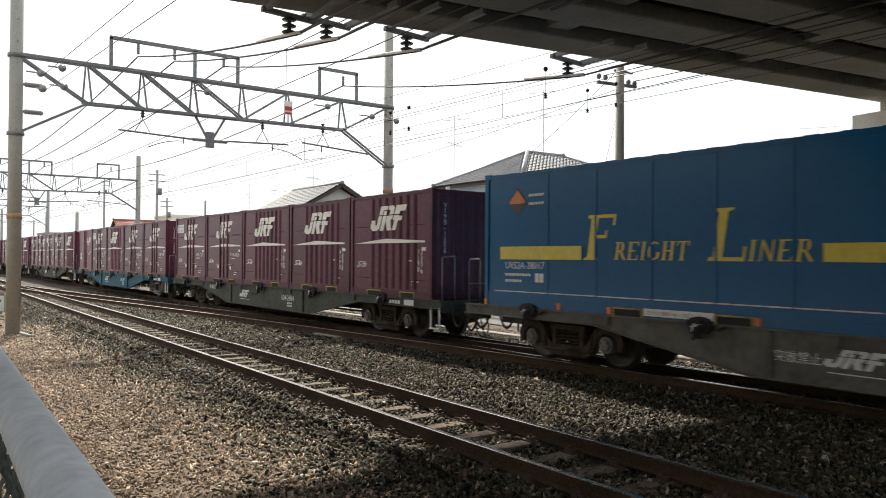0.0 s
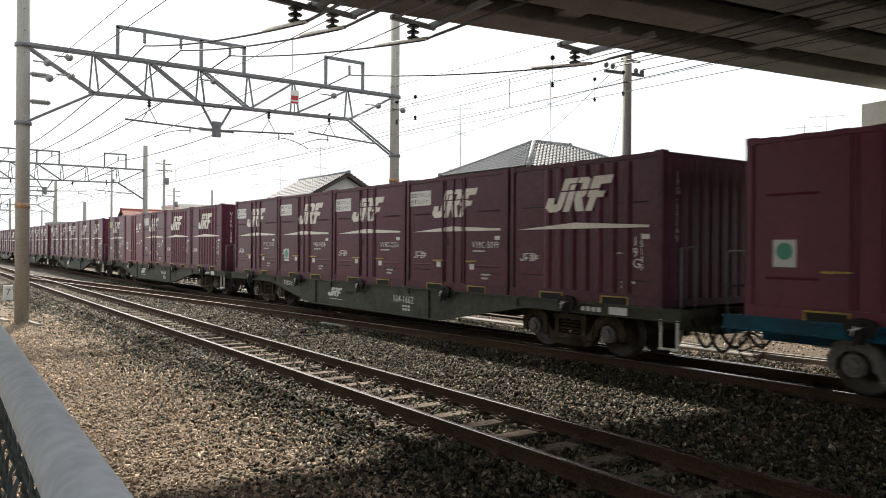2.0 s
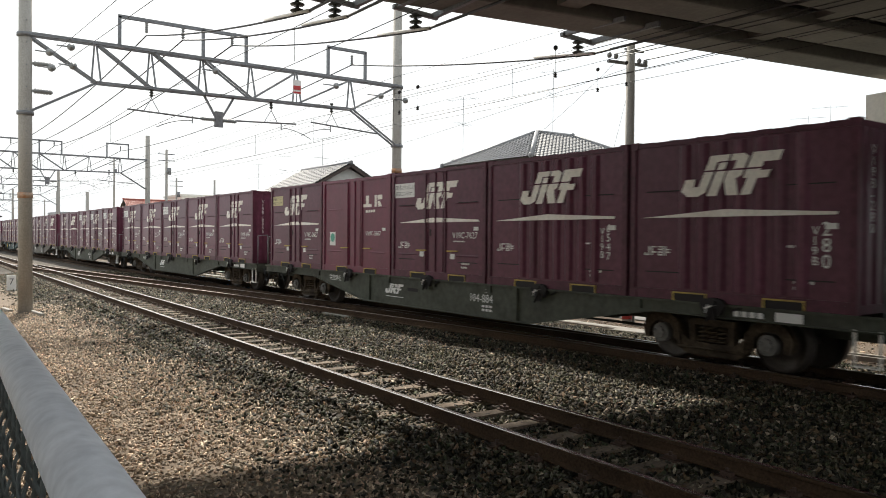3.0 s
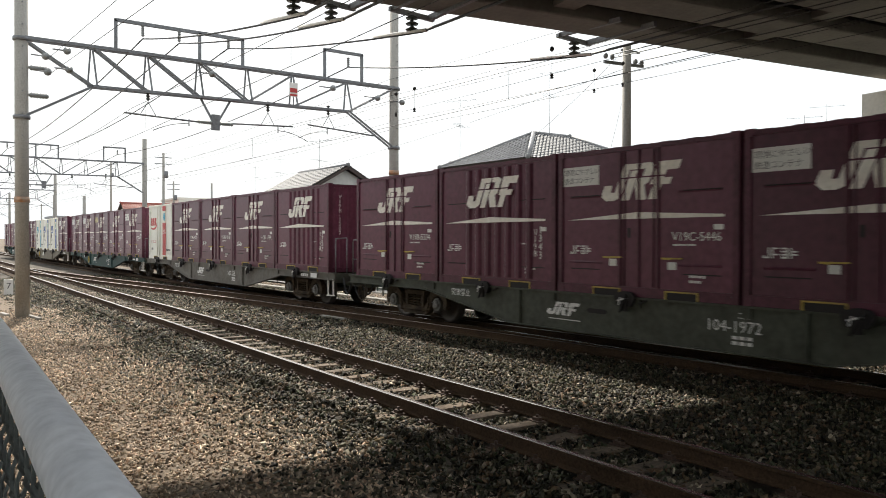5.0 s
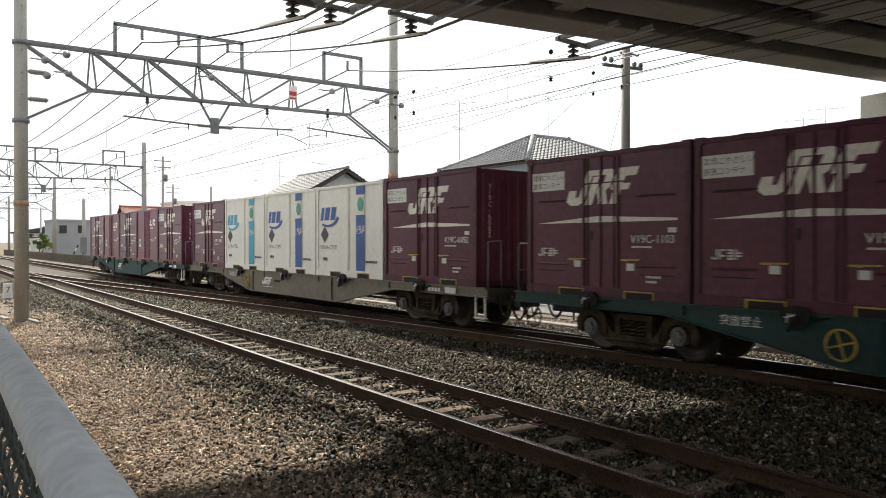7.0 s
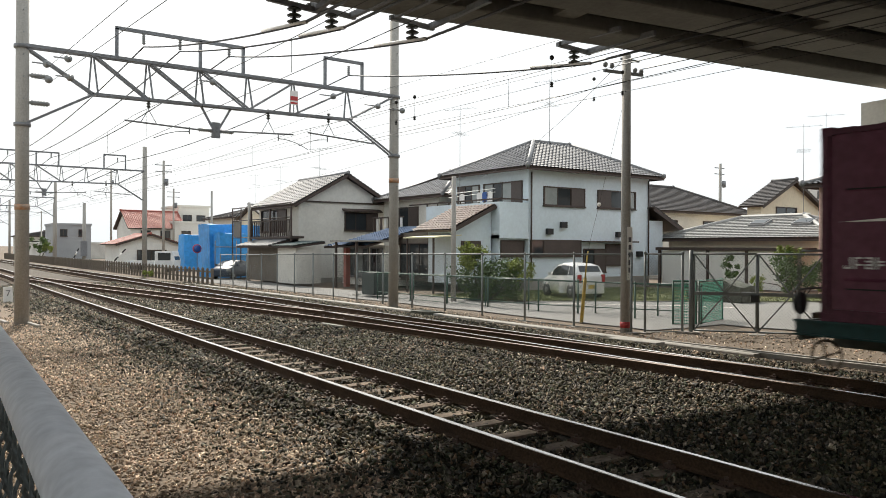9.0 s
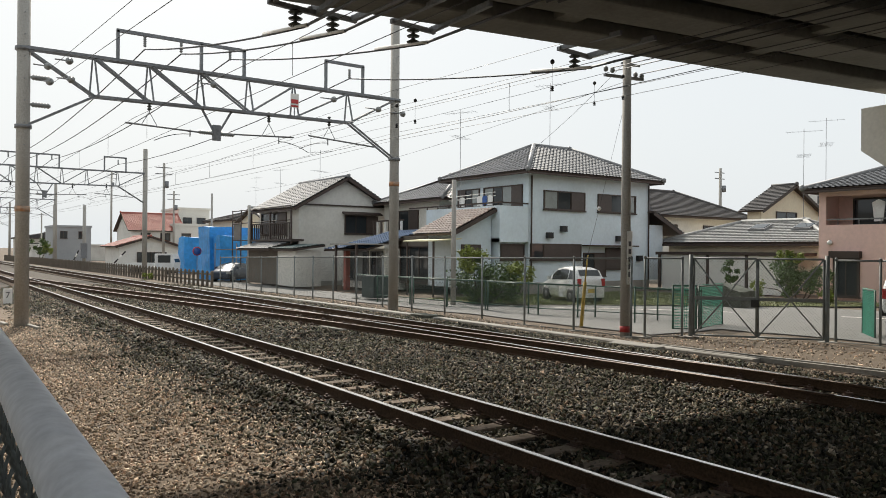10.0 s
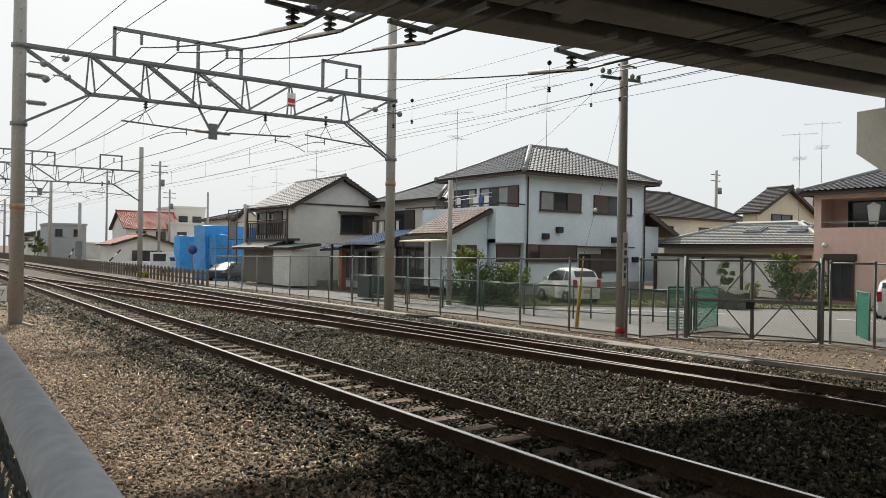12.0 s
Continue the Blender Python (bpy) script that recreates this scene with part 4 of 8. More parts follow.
def flat_wagon(tone, code, wheel=False, warn=-5.2):
    w = thing("flat_wagon", TONE_WORDS[tone] + " steel container flat wagon on two bogies", "railway wagon", group="wagons of the freight train")
    for s in (-1, 1):
        if (tone, s) not in SILLS:
            SILLS[tone, s] = mesh_of("side_sill", sill_mesh(s), tone)
        put("side_sill", SILLS[tone, s], w)
    if tone not in UNDER:
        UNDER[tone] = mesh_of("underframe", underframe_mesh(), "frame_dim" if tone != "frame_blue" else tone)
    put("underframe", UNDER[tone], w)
    b = "bogie_grey" if tone == "frame_blue" else "bogie"
    for x in (-7.1, 7.1):
        bg = new("bogie")
        bg.parent = w
        bg.matrix_basis = pose(x, 0, 0)
        for s in (-1, 1):
            put("side_frame", BOGIE_SIDE[b, s], bg)
        for e in (-0.95, 0.95):
            put("wheelset", WHEELSET, bg, at=pose(e, 0, 0.43))
            for s in (-1, 1):
                put("axle_box", AXLE_BOX[s], bg, at=pose(e, 0, 0.43))
        for e in (-0.17, 0.0, 0.17):
            for s in (-1, 1):
                put("coil_spring", SPRING, bg, at=pose(e, s * 0.86, 0))
        bm2 = bmesh.new()
        box(bm2, -0.2, 0.2, -0.8, 0.8, 0.40, 0.66)
        part("bolster", bm2, b, bg)
    put("coupler", COUPLER, w, at=pose(9.78, 0, 0))
    put("coupler", COUPLER, w, at=pose(-9.78, 0, 0, 0, 0, 180))
    for hose in HOSES:
        put("air_hose", hose, w, at=pose(9.82, 0, 0))
    put("step", STEP, w, "white foot step", at=pose(9.42, -1.22, 0))
    put("step", STEP, w, "white foot step", at=pose(-9.75, 1.22, 0))
    put("handrail", HANDRAIL, w, at=pose(9.76, -1.16, 0))
    put("end_rail", END_RAIL, w, "bent grey pipe rail", at=pose(-9.40, 0, 0))
    put("hand_wheel", HAND_WHEEL, w, "dark spoked hand brake wheel", at=pose(-9.45, -1.05, 0.52))
    for i in range(-2, 3):
        lk = put("container_lock", LOCK, w, "dark steel container lock", at=pose(i * (BOX_LEN + BOX_GAP) - 0.21, 0, 0))
        put("lock_lever", LOCK_LEVER, lk, "small white lever")
    y = -1.2135
    if code:
        put("wagon_number", letters(code, 0.17), w, at=pose(1.35, y, 0.60))
        put("type_mark", letters("コキ", 0.10), w, at=pose(1.85, y, 0.80))
        part("small_print", flat(bars(1.75, 0.50, 0.36, 0.05, 3) + bars(1.75, 0.42, 0.36, 0.05, 3), y), "mark_small", w)
    part("emblem", flat(emblem(-2.15, 0.56, 0.78, 0.24) + [rect(-2.1, -1.3, 0.48, 0.495)], y), "mark_small", w, "small white emblem")
    put("warning_text", letters("突放禁止", 0.16), w, at=pose(warn, y, 0.73 if warn < -4 else 0.56))
    part("end_plate", flat([rect(8.35, 8.75, 0.82, 0.95)] + bars(7.7, 0.84, 0.5, 0.08, 4), y - 0.035), "mark_small", w)
    # near-black plate for the shaded hole; the sill is not pierced
    part("slot", flat([[(-1.1, 0.66), (-0.7, 0.66), (-0.66, 0.70), (-0.7, 0.74), (-1.1, 0.74), (-1.14, 0.70)]], y), "dark", w)
    if wheel:
        bm2 = bmesh.new()
        ring(bm2, 0.20, 0.017)
        bw = part("brake_wheel", bm2, "yellow", w, "yellow hand brake wheel", at=pose(-3.4, y - 0.05, 0.62))
        for a in (0.3, 1.87, 3.44, 5.0):
            bm2 = bmesh.new()
            rod(bm2, (0, 0, 0), (0.19 * math.cos(a), 0, 0.19 * math.sin(a)), 0.014, n=6)
            part("spoke", bm2, "yellow", bw)
    return w


D, R, Q = "doors", "ribs", "red"
# wagon by wagon, each from its leading end backwards: kind, number, notice
TRAIN = [
    ("frame_grey", "", False, None),
    ("frame_dim", "104-2484", False, [(R, "V19B-1556", ""), (R, "V19B-9898", ""), (R, "V19B-190", ""), (D, "V19B-8923", ""), (D, "V19C-2735", "white")]),
    ("frame_blue", "104-2807", False, [(D, "V19B-1698", ""), (D, "V19B-5266", ""), (R, "V19B-5617", ""), (D, "V19C-2729", "white"), (Q, "19G-49262", "")]),
    ("frame_dim", "104-1662", False, [(R, "19G-15149", ""), (D, "V19C-5099", "white"), (D, "V19C-2511", "white"), (D, "19D-9150", "white"), (D, "V19C-8103", "white")]),
    ("frame_dim", "104-884", False, [(R, "V19B-280", ""), (R, "V19B-6547", ""), (D, "V19C-7627", "white"), (Q, "V19C-8667", ""), (D, "V19C-2837", "yellow")]),
    ("frame_dim", "", False, [(D, "V19B-8065", ""), (D, "V19B-8007", ""), (D, "V19B-5180", "white"), (D, "V19C-2210", ""), (D, "V19C-3007", "white")]),
    ("frame_dim", "104-1972", False, [(D, "V19C-4410", "white"), (D, "V19C-5834", "white"), (D, "V19C-5446", "white"), (R, "V19B-1343", ""), (D, "V19B-5334", "")]),
    ("frame_grey", "107-306", False, [(R, "V19B-1207", ""), (D, "V19B-1594", ""), (D, "V19B-1918", ""), (D, "V19B-8022", ""), ("jot_red", "", "")]),
    ("frame_green", "104-5007", True, [(D, "V19C-3376", "white"), (D, "V19B-2960", ""), (D, "V19C-2694", "yellow"), (D, "V19C-2794", "white"), (D, "V19C-1103", "white")]),
    ("frame_tan", "", True, [(D, "V19C-6082", "white"), ("jot_blue", "", ""), ("jot_blue", "", ""), ("jot_cyan", "", ""), (D, "V19C-5081", "white")]),
    ("frame_green", "", False, [(D, "V19C-2210", "white"), (Q, "19G-20114", ""), (D, "V19C-4402", ""), (Q, "19G-18820", ""), (D, "V19B-7720", "")]),
]
SLACK = {1: -0.10, 2: -0.05, 4: 0.06, 7: -0.12, 8: 0.09}          # metres by which a wagon runs ahead in its couplings
MOVING = []          # (object, x at 0 s, z)
for k, (tone, code, wheel, load) in enumerate(TRAIN):
    lead = FRONT - PITCH * k + SLACK.get(k, 0.0)
    block = 5 * BOX_LEN + 4 * BOX_GAP
    wagon = flat_wagon(tone, code, wheel, -2.85 if load is None else -5.2)
    MOVING.append((wagon, lead - block / 2, 0.0))
    if k == len(TRAIN) - 1:
        bm = bmesh.new()
        lathe(bm, (-9.86, -0.98, 1.20), [(0.02, -0.03), (0.15, -0.025), (0.16, 0.0), (0.15, 0.025), (0.02, 0.03)], "x", 18)
        rod(bm, (-9.84, -1.02, 1.2), (-9.80, -1.12, 1.7), 0.015, n=6)
        part("tail_disc", bm, "black", wagon, "dark round tail marker disc")
    if load is None:
        MOVING.append((long_container(), lead - block + 0.3, 1.0))
        continue
    for i, (kind, number, notice) in enumerate(load):
        c = box_container(kind, number, notice, group="white containers" if kind.startswith("jot") else "maroon containers")
        MOVING.append((c, lead - BOX_LEN - i * (BOX_LEN + BOX_GAP), 1.0))


def motions():
    for ob, x, z in MOVING:
        walk(ob, [(t, pose(x - FRONT + lead, RAIL_MAIN, z)) for t, lead in RUN])
# ---- road bridge overhead ----
def make_bridge():
    br = thing("road_bridge", "concrete girder road bridge crossing over the tracks", "bridge", at=pose(-13.84, 5.4, 6.7, 0, 0, -8.83), kind="structure")
    u0, u1 = -45.0, 62.0
    n, pitch = 10, 1.87
    for i in range(n):
        bm = bmesh.new()
        x = i * pitch
        prism(bm, [(x, 0.03), (x + 0.03, 0.0), (x + 1.0, 0.0), (x + 1.03, 0.03), (x + 1.03, 0.30), (x + 0.72, 0.55), (x + 0.72, 1.30), (x + 0.31, 1.30), (x + 0.31, 0.55), (x, 0.30)], "y", u0, u1)
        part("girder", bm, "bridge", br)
    for i in range(n - 1):
        for u in [-44 + 5.6 * k for k in range(19)]:
            bm = bmesh.new()
            x = i * pitch + 0.725
            box(bm, x, x + pitch - 0.42, u - 0.28, u + 0.28, 0.16, 1.298)
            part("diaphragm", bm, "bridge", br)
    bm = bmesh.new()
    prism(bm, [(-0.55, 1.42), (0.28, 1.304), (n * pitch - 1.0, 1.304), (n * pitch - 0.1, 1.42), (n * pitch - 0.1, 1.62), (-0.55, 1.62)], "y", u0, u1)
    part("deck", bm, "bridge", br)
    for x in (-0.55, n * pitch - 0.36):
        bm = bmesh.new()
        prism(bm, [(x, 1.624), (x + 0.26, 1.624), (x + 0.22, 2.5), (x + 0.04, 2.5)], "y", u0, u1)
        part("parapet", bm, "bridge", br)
    for u in (18.9, -19.0):
        pier = thing("bridge_pier", "concrete hammerhead pier of the road bridge, coloured pale as if sunlit", "bridge pier", at=pose(-13.84, 5.4, 0, 0, 0, -8.83) @ pose(0, u, 0), kind="structure")
        bm = bmesh.new()
        prism(bm, [(-0.25, 5.0), (-0.25, 6.25), (n * pitch + 0.2, 6.25), (n * pitch + 0.2, 5.0), (n * pitch - 2.0, 3.6), (1.7, 3.6)], "y", -0.9, 0.9)
        part("pier_cap", bm, "pier", pier)
        bm = bmesh.new()
        prism(bm, [(4.4, -0.8), (8.6, -0.8), (8.9, -0.5), (8.9, 0.5), (8.6, 0.8), (4.4, 0.8), (4.1, 0.5), (4.1, -0.5)], "z", -0.6, 3.92)
        part("pier_shaft", bm, "pier", pier)
        for i in range(n):
            bm = bmesh.new()
            box(bm, i * pitch + 0.25, i * pitch + 0.78, -0.35, 0.35, 6.25, 6.70)
            part("bearing", bm, "concrete", pier)


make_bridge()
# unseen wall added under the bridge behind the camera, shading the near train side
bm = bmesh.new()
box(bm, -11.0, 9.5, -9.8, -9.0, -0.6, 6.69)
tagged(put("wall_shade_bridge", mesh_of("wall_shade_bridge", bm, "bridge")), "unseen dark concrete wall added under the road bridge to shade the train", "wall", kind="structure")


def insulator(bm, c, h=0.34, r=0.13, n=3, mi=0):
    """Stacked porcelain sheds hanging down from c."""
    prof = []
    for i in range(n):
        z = -h * i / n
        prof += [(0.035, z), (r, z - h / n * 0.45), (r * 0.9, z - h / n * 0.6), (0.04, z - h / n * 0.62)]
    prof.append((0.03, -h))
    lathe(bm, c, prof, "z", 14, mi)


def line(bm, p, q, r, sag=0.0, n=1):
    p, q = Vector(p), Vector(q)
    tube(bm, [p.lerp(q, i / n) - Vector((0, 0, 4 * sag * i / n * (1 - i / n))) for i in range(n + 1)], r)


# feeder cables, hung from the bridge and from the gantry's frames
FEED = [(6.15, -13.4, 6.10, 8.05), (7.25, -14.0, 6.32, 8.08), (8.83, -13.4, 6.22, 8.15), (13.24, -13.05, 6.28, 8.12)]
for y, x, z, zg in FEED:
    f = thing("feeder_cable", "thick dark feeder cable along the tracks", "cable", group="feeder cables")
    bm = bmesh.new()
    line(bm, (x + 0.2, y, z), (-24.5, y, zg), 0.022, 0.12, 10)
    line(bm, (-24.5, y, zg), (-60, y, zg), 0.02, 0.5, 12)
    line(bm, (-60, y, zg), (-160, y, zg), 0.02, 0.8, 14)
    line(bm, (x + 0.2, y, z), (12, y, z), 0.03, 0.05, 8)
    part("conductor", bm, "wire", f)
    bm = bmesh.new()
    line(bm, (x + 0.4, y, z - 0.002), (x - 1.7, y, z + 0.30), 0.042, 0.0, 3)
    part("sleeve", bm, "mark_small", f, "pale insulating sleeve")
    h = thing("cable_hanger", "dark steel bracket with insulator under the bridge", "bracket", group="cable hangers")
    bm = bmesh.new()
    bar(bm, (x - 0.15, y - 0.55, z + 0.47), (x - 0.15, y + 0.55, z + 0.42), 0.09, 0.09)
    bar(bm, (x - 0.15, y + 0.45, z + 0.44), (x + 1.9, y + 0.45, 6.72), 0.09, 0.12)
    bar(bm, (x - 0.15, y - 0.45, z + 0.50), (x + 1.7, y - 0.45, 6.72), 0.08, 0.10)
    part("bracket", bm, "gantry", h)
    bm = bmesh.new()
    insulator(bm, (x - 0.15, y, z + 0.42), 0.36, 0.14)
    part("insulator", bm, "porcelain", h, "dark porcelain insulator")
bm = bmesh.new()
for y, z, x1 in ((9.9, 6.45, 10), (10.2, 6.5, 10)):
    line(bm, (-10.6, y, z + 0.2), (x1, y, z + 0.2), 0.05, 0.0, 1)
part_ob = thing("conduit", "dark cable conduits under the bridge", "cable")
part("conductor", bm, "black", part_ob)


# ---- catenary gantries ----
def concrete_pole(name, label, x, y, z0, z1, r0, r1, group="", bands=()):
    p = thing(name, label, "pole", at=pose(x, y, 0), group=group)
    bm = bmesh.new()
    rod(bm, (0, 0, z0), (0, 0, z1), r0, r1, n=18)
    part("shaft", bm, "pole", p)
    for z, tone in bands:
        bm = bmesh.new()
        rod(bm, (0, 0, z), (0, 0, z + 0.16), r0 + 0.006, r0 + 0.005, n=18)
        part("band", bm, tone, p, "painted band")
    return p


def gantry(x, full, y0=2.87, y1=15.17, drop=0.0):
    for y, s in ((y0, 1), (y1, -1)):
        p = concrete_pole("catenary_pole", "tall grey concrete catenary pole", x, y, -0.7, 10.4 - drop, 0.190, 0.165, "catenary poles", bands=((4.35 if s < 0 else 2.95, "faded_orange"),) if full else ())
        if full:
            for z in (5.35, 7.55):
                bm = bmesh.new()
                rod(bm, (0, 0, z - 0.05), (0, 0, z + 0.05), 0.222, n=18)
                part("clamp", bm, "gantry", p)
            bm = bmesh.new()
            for i in range(9):
                z = 4.2 + 0.62 * i
                rod(bm, (0.17, 0, z), (0.30, 0, z), 0.012, n=5)
                rod(bm, (-0.17, 0, z + 0.3), (-0.30, 0, z + 0.3), 0.012, n=5)
            part("climbing_pegs", bm, "gantry", p)
    g = thing("catenary_gantry", "grey steel truss gantry between two poles", "gantry", group="catenary gantries")
    top, low = 7.58, 6.42
    ys = [y0 + 1.85, y0 + 3.42, y0 + 5.0, y0 + 6.62, y0 + 8.25, y1 - 1.95]
    for dx in (-0.11, 0.11):
        X = x + dx
        for name, a, b, w in (("top_chord", (y0, top), (y1, top), 0.09), ("bottom_chord", (ys[0], low), (ys[-1], low + 0.1), 0.075)):
            bm = bmesh.new()
            bar(bm, (X, a[0], a[1]), (X, b[0], b[1]), w, w)
            part(name, bm, "gantry", g)
        members = [((y0, top), (ys[0], low)), ((y0, 5.35), (ys[0], low)), ((y1, top), (ys[-1], low + 0.1)), ((y1, 5.3), (ys[-1], low + 0.1))]
        half = len(ys) // 2
        for i in range(len(ys) - 1):
            lo0, lo1 = low + 0.02 * i, low + 0.02 * (i + 1)
            members.append(((ys[i], top), (ys[i + 1], lo1)) if i < 3 else ((ys[i], lo0), (ys[i + 1], top)))
        for a, b in members:
            bm = bmesh.new()
            bar(bm, (X, *a), (X, *b), 0.055, 0.055)
            part("brace", bm, "gantry", g)
    for i, y in enumerate(ys):
        for e in (-0.07, 0.07):
            bm = bmesh.new()
            bar(bm, (x - 0.11, y + e * 0.4, top), (x + (0.11 if e > 0 else -0.11), y + e * 1.6, low + 0.02 * i), 0.045, 0.045)
            part("post", bm, "gantry", g)
    # insulator frames standing on the beam
    for a, b, mids, z in ((y0 + 2.5, y0 + 6.44, (y0 + 5.02,), 8.5), (y0 + 9.43, y0 + 10.92, (), 8.62)):
        for y in (a, b, *mids):
            bm = bmesh.new()
            bar(bm, (x, y, top), (x, y, z), 0.09, 0.09)
            part("frame_post", bm, "gantry", g)
        bm = bmesh.new()
        bar(bm, (x, a - 0.04, z), (x, b + 0.04, z), 0.09, 0.10)
        part("frame_head", bm, "gantry", g)
    for y in (6.15, 7.25, 8.83, 13.24):
        bm = bmesh.new()
        insulator(bm, (x, y, 8.46), 0.34, 0.055, 5)
        part("insulator", bm, "porcelain_pale", g, "small pale insulator")
    # centre fork and registration pipes
    bm = bmesh.new()
    for e in (-0.5, 0.5):
        bar(bm, (x, 8.4 + e, 6.46), (x, 8.4 + e * 0.16, 5.72), 0.06, 0.06)
    bar(bm, (x, 7.7, 6.46), (x, 9.3, 6.48), 0.12, 0.07)
    box(bm, x - 0.05, x + 0.05, 8.27, 8.53, 5.45, 5.95)
    part("fork", bm, "gantry", g)
    for a, b, za, zb in ((5.6, 8.1, 5.75, 5.66), (8.7, 11.1, 5.70, 5.80), (11.65, 14.3, 5.92, 5.74)):
        bm = bmesh.new()
        rod(bm, (x, a, za), (x, b, zb), 0.028, n=8)
        part("registration_pipe", bm, "gantry", g)
        m = a + (b - a) * (0.28 if a < 8 else 0.62 if a < 11 else 0.3)
        bm = bmesh.new()
        zc = za + (zb - za) * (m - a) / (b - a)
        rod(bm, (x, m, zc + 0.42), (x, m - 0.24, zc), 0.012, n=5)
        rod(bm, (x, m, zc + 0.42), (x, m + 0.24, zc), 0.012, n=5)
        rod(bm, (x, m, 6.45), (x, m, zc + 0.4), 0.014, n=5)
        part("hanger", bm, "gantry", g)
        bm = bmesh.new()
        insulator(bm, (x, m, zc + 0.80), 0.34, 0.07, 4)
        part("insulator", bm, "porcelain", g)
        bm = bmesh.new()
        k = b - 0.55 if a < 11 else a + 0.75
        rod(bm, (x, k, zc), (x, k, zc - 0.22), 0.02, n=6)
        tube(bm, [(x, k - 0.22 * i * (1 if a < 8 or a > 11 else -1), zc - 0.14 - 0.012 * i * i) for i in range(6)], 0.014)
        part("steady_arm", bm, "gantry", g)
    for b in (8.05, 8.75):
        bm = bmesh.new()
        lathe(bm, (x, b, 5.68), [(0.03, -0.24)] + [q for i in range(6) for q in ((0.035, -0.2 + 0.07 * i), (0.075, -0.18 + 0.07 * i))] + [(0.03, 0.24)], "y", 12)
        part("insulator", bm, "porcelain_pale", g, "ribbed pale insulator")
    if full:
        bm = bmesh.new()
        box(bm, x + 0.26, x + 0.27, 10.85, 11.15, 6.78, 7.25)
        sign = part("sign", bm, "mark_small", g, "small white sign with a red stripe")
        bm = bmesh.new()
        box(bm, x + 0.274, x + 0.28, 10.87, 11.13, 6.92, 7.06)
        box(bm, x + 0.274, x + 0.28, 10.87, 11.13, 6.80, 6.86)
        part("stripe", bm, "red_mark", sign)
        bm = bmesh.new()
        bar(bm, (x + 0.25, 11.0, 6.5), (x + 0.25, 11.0, 7.2), 0.03, 0.03)
        part("sign_post", bm, "gantry", g)
        for y, z in ((y0 + 0.55, 7.05), (y0 + 0.60, 6.62), (y0 + 1.1, 7.28), (y0 + 1.15, 6.75), (8.15, 7.15), (12.4, 7.2), (14.2, 7.05), (15.25, 7.0)):
            bm = bmesh.new()
            lathe(bm, (x + 0.45, y, z), [(0.03, -0.08), (0.10, -0.05), (0.105, 0.02), (0.05, 0.06), (0.03, 0.12)], "x", 16)
            rod(bm, (x + 0.45, y, z), (x, y - 0.3, z + 0.1), 0.02, n=6, mi=1)
            part("insulator", bm, ("porcelain_pale", "gantry"), g, "grey disc insulator")
        for z in (6.75, 5.98):
            bm = bmesh.new()
            lathe(bm, (x + 0.1, y0 + 0.42, z), [(0.03, -0.26)] + [q for i in range(6) for q in ((0.05, -0.22 + 0.075 * i), (0.085, -0.19 + 0.075 * i))] + [(0.03, 0.26)], "y", 12)
            part("insulator", bm, "porcelain_pale", g, "ribbed pale insulator")
    return g


gantry(-24.5, True)
gantry(-60.0, False, drop=1.0)
gantry(-100.0, False, drop=1.0)
gantry(-145.0, False, drop=1.0)


# ---- overhead wires ----
def wire_run(label, y, z, r, sag, spans=(-190, -145, -100, -60, -24.5, 14), dy=0.0):
    w = thing("overhead_wire", label, "wire", group="overhead wires")
    bm = bmesh.new()
    pts = []
    for i, (a, b) in enumerate(zip(spans, spans[1:])):
        s = dy * (1 if i % 2 else -1)
        pts += [(a + (b - a) * k / 8, y - s + 2 * s * k / 8, z - 4 * sag * k / 8 * (1 - k / 8)) for k in range(8)]
    tube(bm, pts + [(spans[-1], y, z)], r)
    part("conductor", bm, "wire", w)
    return w


for y, z in ((near_centre(-24), 5.12), (RAIL_MAIN - 0.1, 5.05)):
    w = wire_run("thin contact wire with its droppers over the track", y, z, 0.007, 0.0, dy=0.15)
    wire_run("sagging messenger wire over the track", y, z + 0.80, 0.007, 0.22)
    bm = bmesh.new()
    x = -58.0
    while x < -12:
        s = (x + 60) / 35.5 if x < -24.5 else (x + 24.5) / 38.5
        rod(bm, (x, y, z), (x, y, z + 0.80 - 0.88 * s * (1 - s)), 0.005, n=4)
        x += 5.0
    part("dropper", bm, "wire", w)
for y, z, sag in ((15.0, 7.9, 0.25), (15.0, 7.28, 0.25), (15.0, 7.02, 0.2), (15.35, 6.4, 0.2), (15.35, 6.12, 0.15), ):
    wire_run("thin power wire strung along the railway", y, z, 0.0065, sag)
for y, z, xs in ((10.9, 5.83, (-17.5, -16.6, -11.5)), (15.3, 6.5, (-13.5, -14.5))):
    for x in xs:
        b = thing("wire_weight", "small dark ball insulator on a wire", "insulator", group="wire insulators")
        bm = bmesh.new()
        lathe(bm, (x, y, z), [(0.015, -0.05), (0.045, -0.02), (0.045, 0.02), (0.015, 0.05)], "z", 10)
        rod(bm, (x, y, z - 0.04), (x, y, z - 0.55), 0.003, n=4)
        insulator(bm, (x, y, z - 0.5), 0.10, 0.016, 2)
        part("ball", bm, "black", b)


for za, zb, xb in ((7.02, 6.35, -11.6), (6.55, 5.7, -9.6)):
    w = thing("overhead_wire", "thin wire anchored to the gantry pole", "wire", group="overhead wires")
    bm = bmesh.new()
    line(bm, (-24.1, 3.5, za), (xb, 3.5, zb), 0.007, 0.0, 4)
    line(bm, (xb, 3.5, zb), (3.0, 3.5, zb - 0.5), 0.007, 0.0, 4)
    part("conductor", bm, "wire", w)


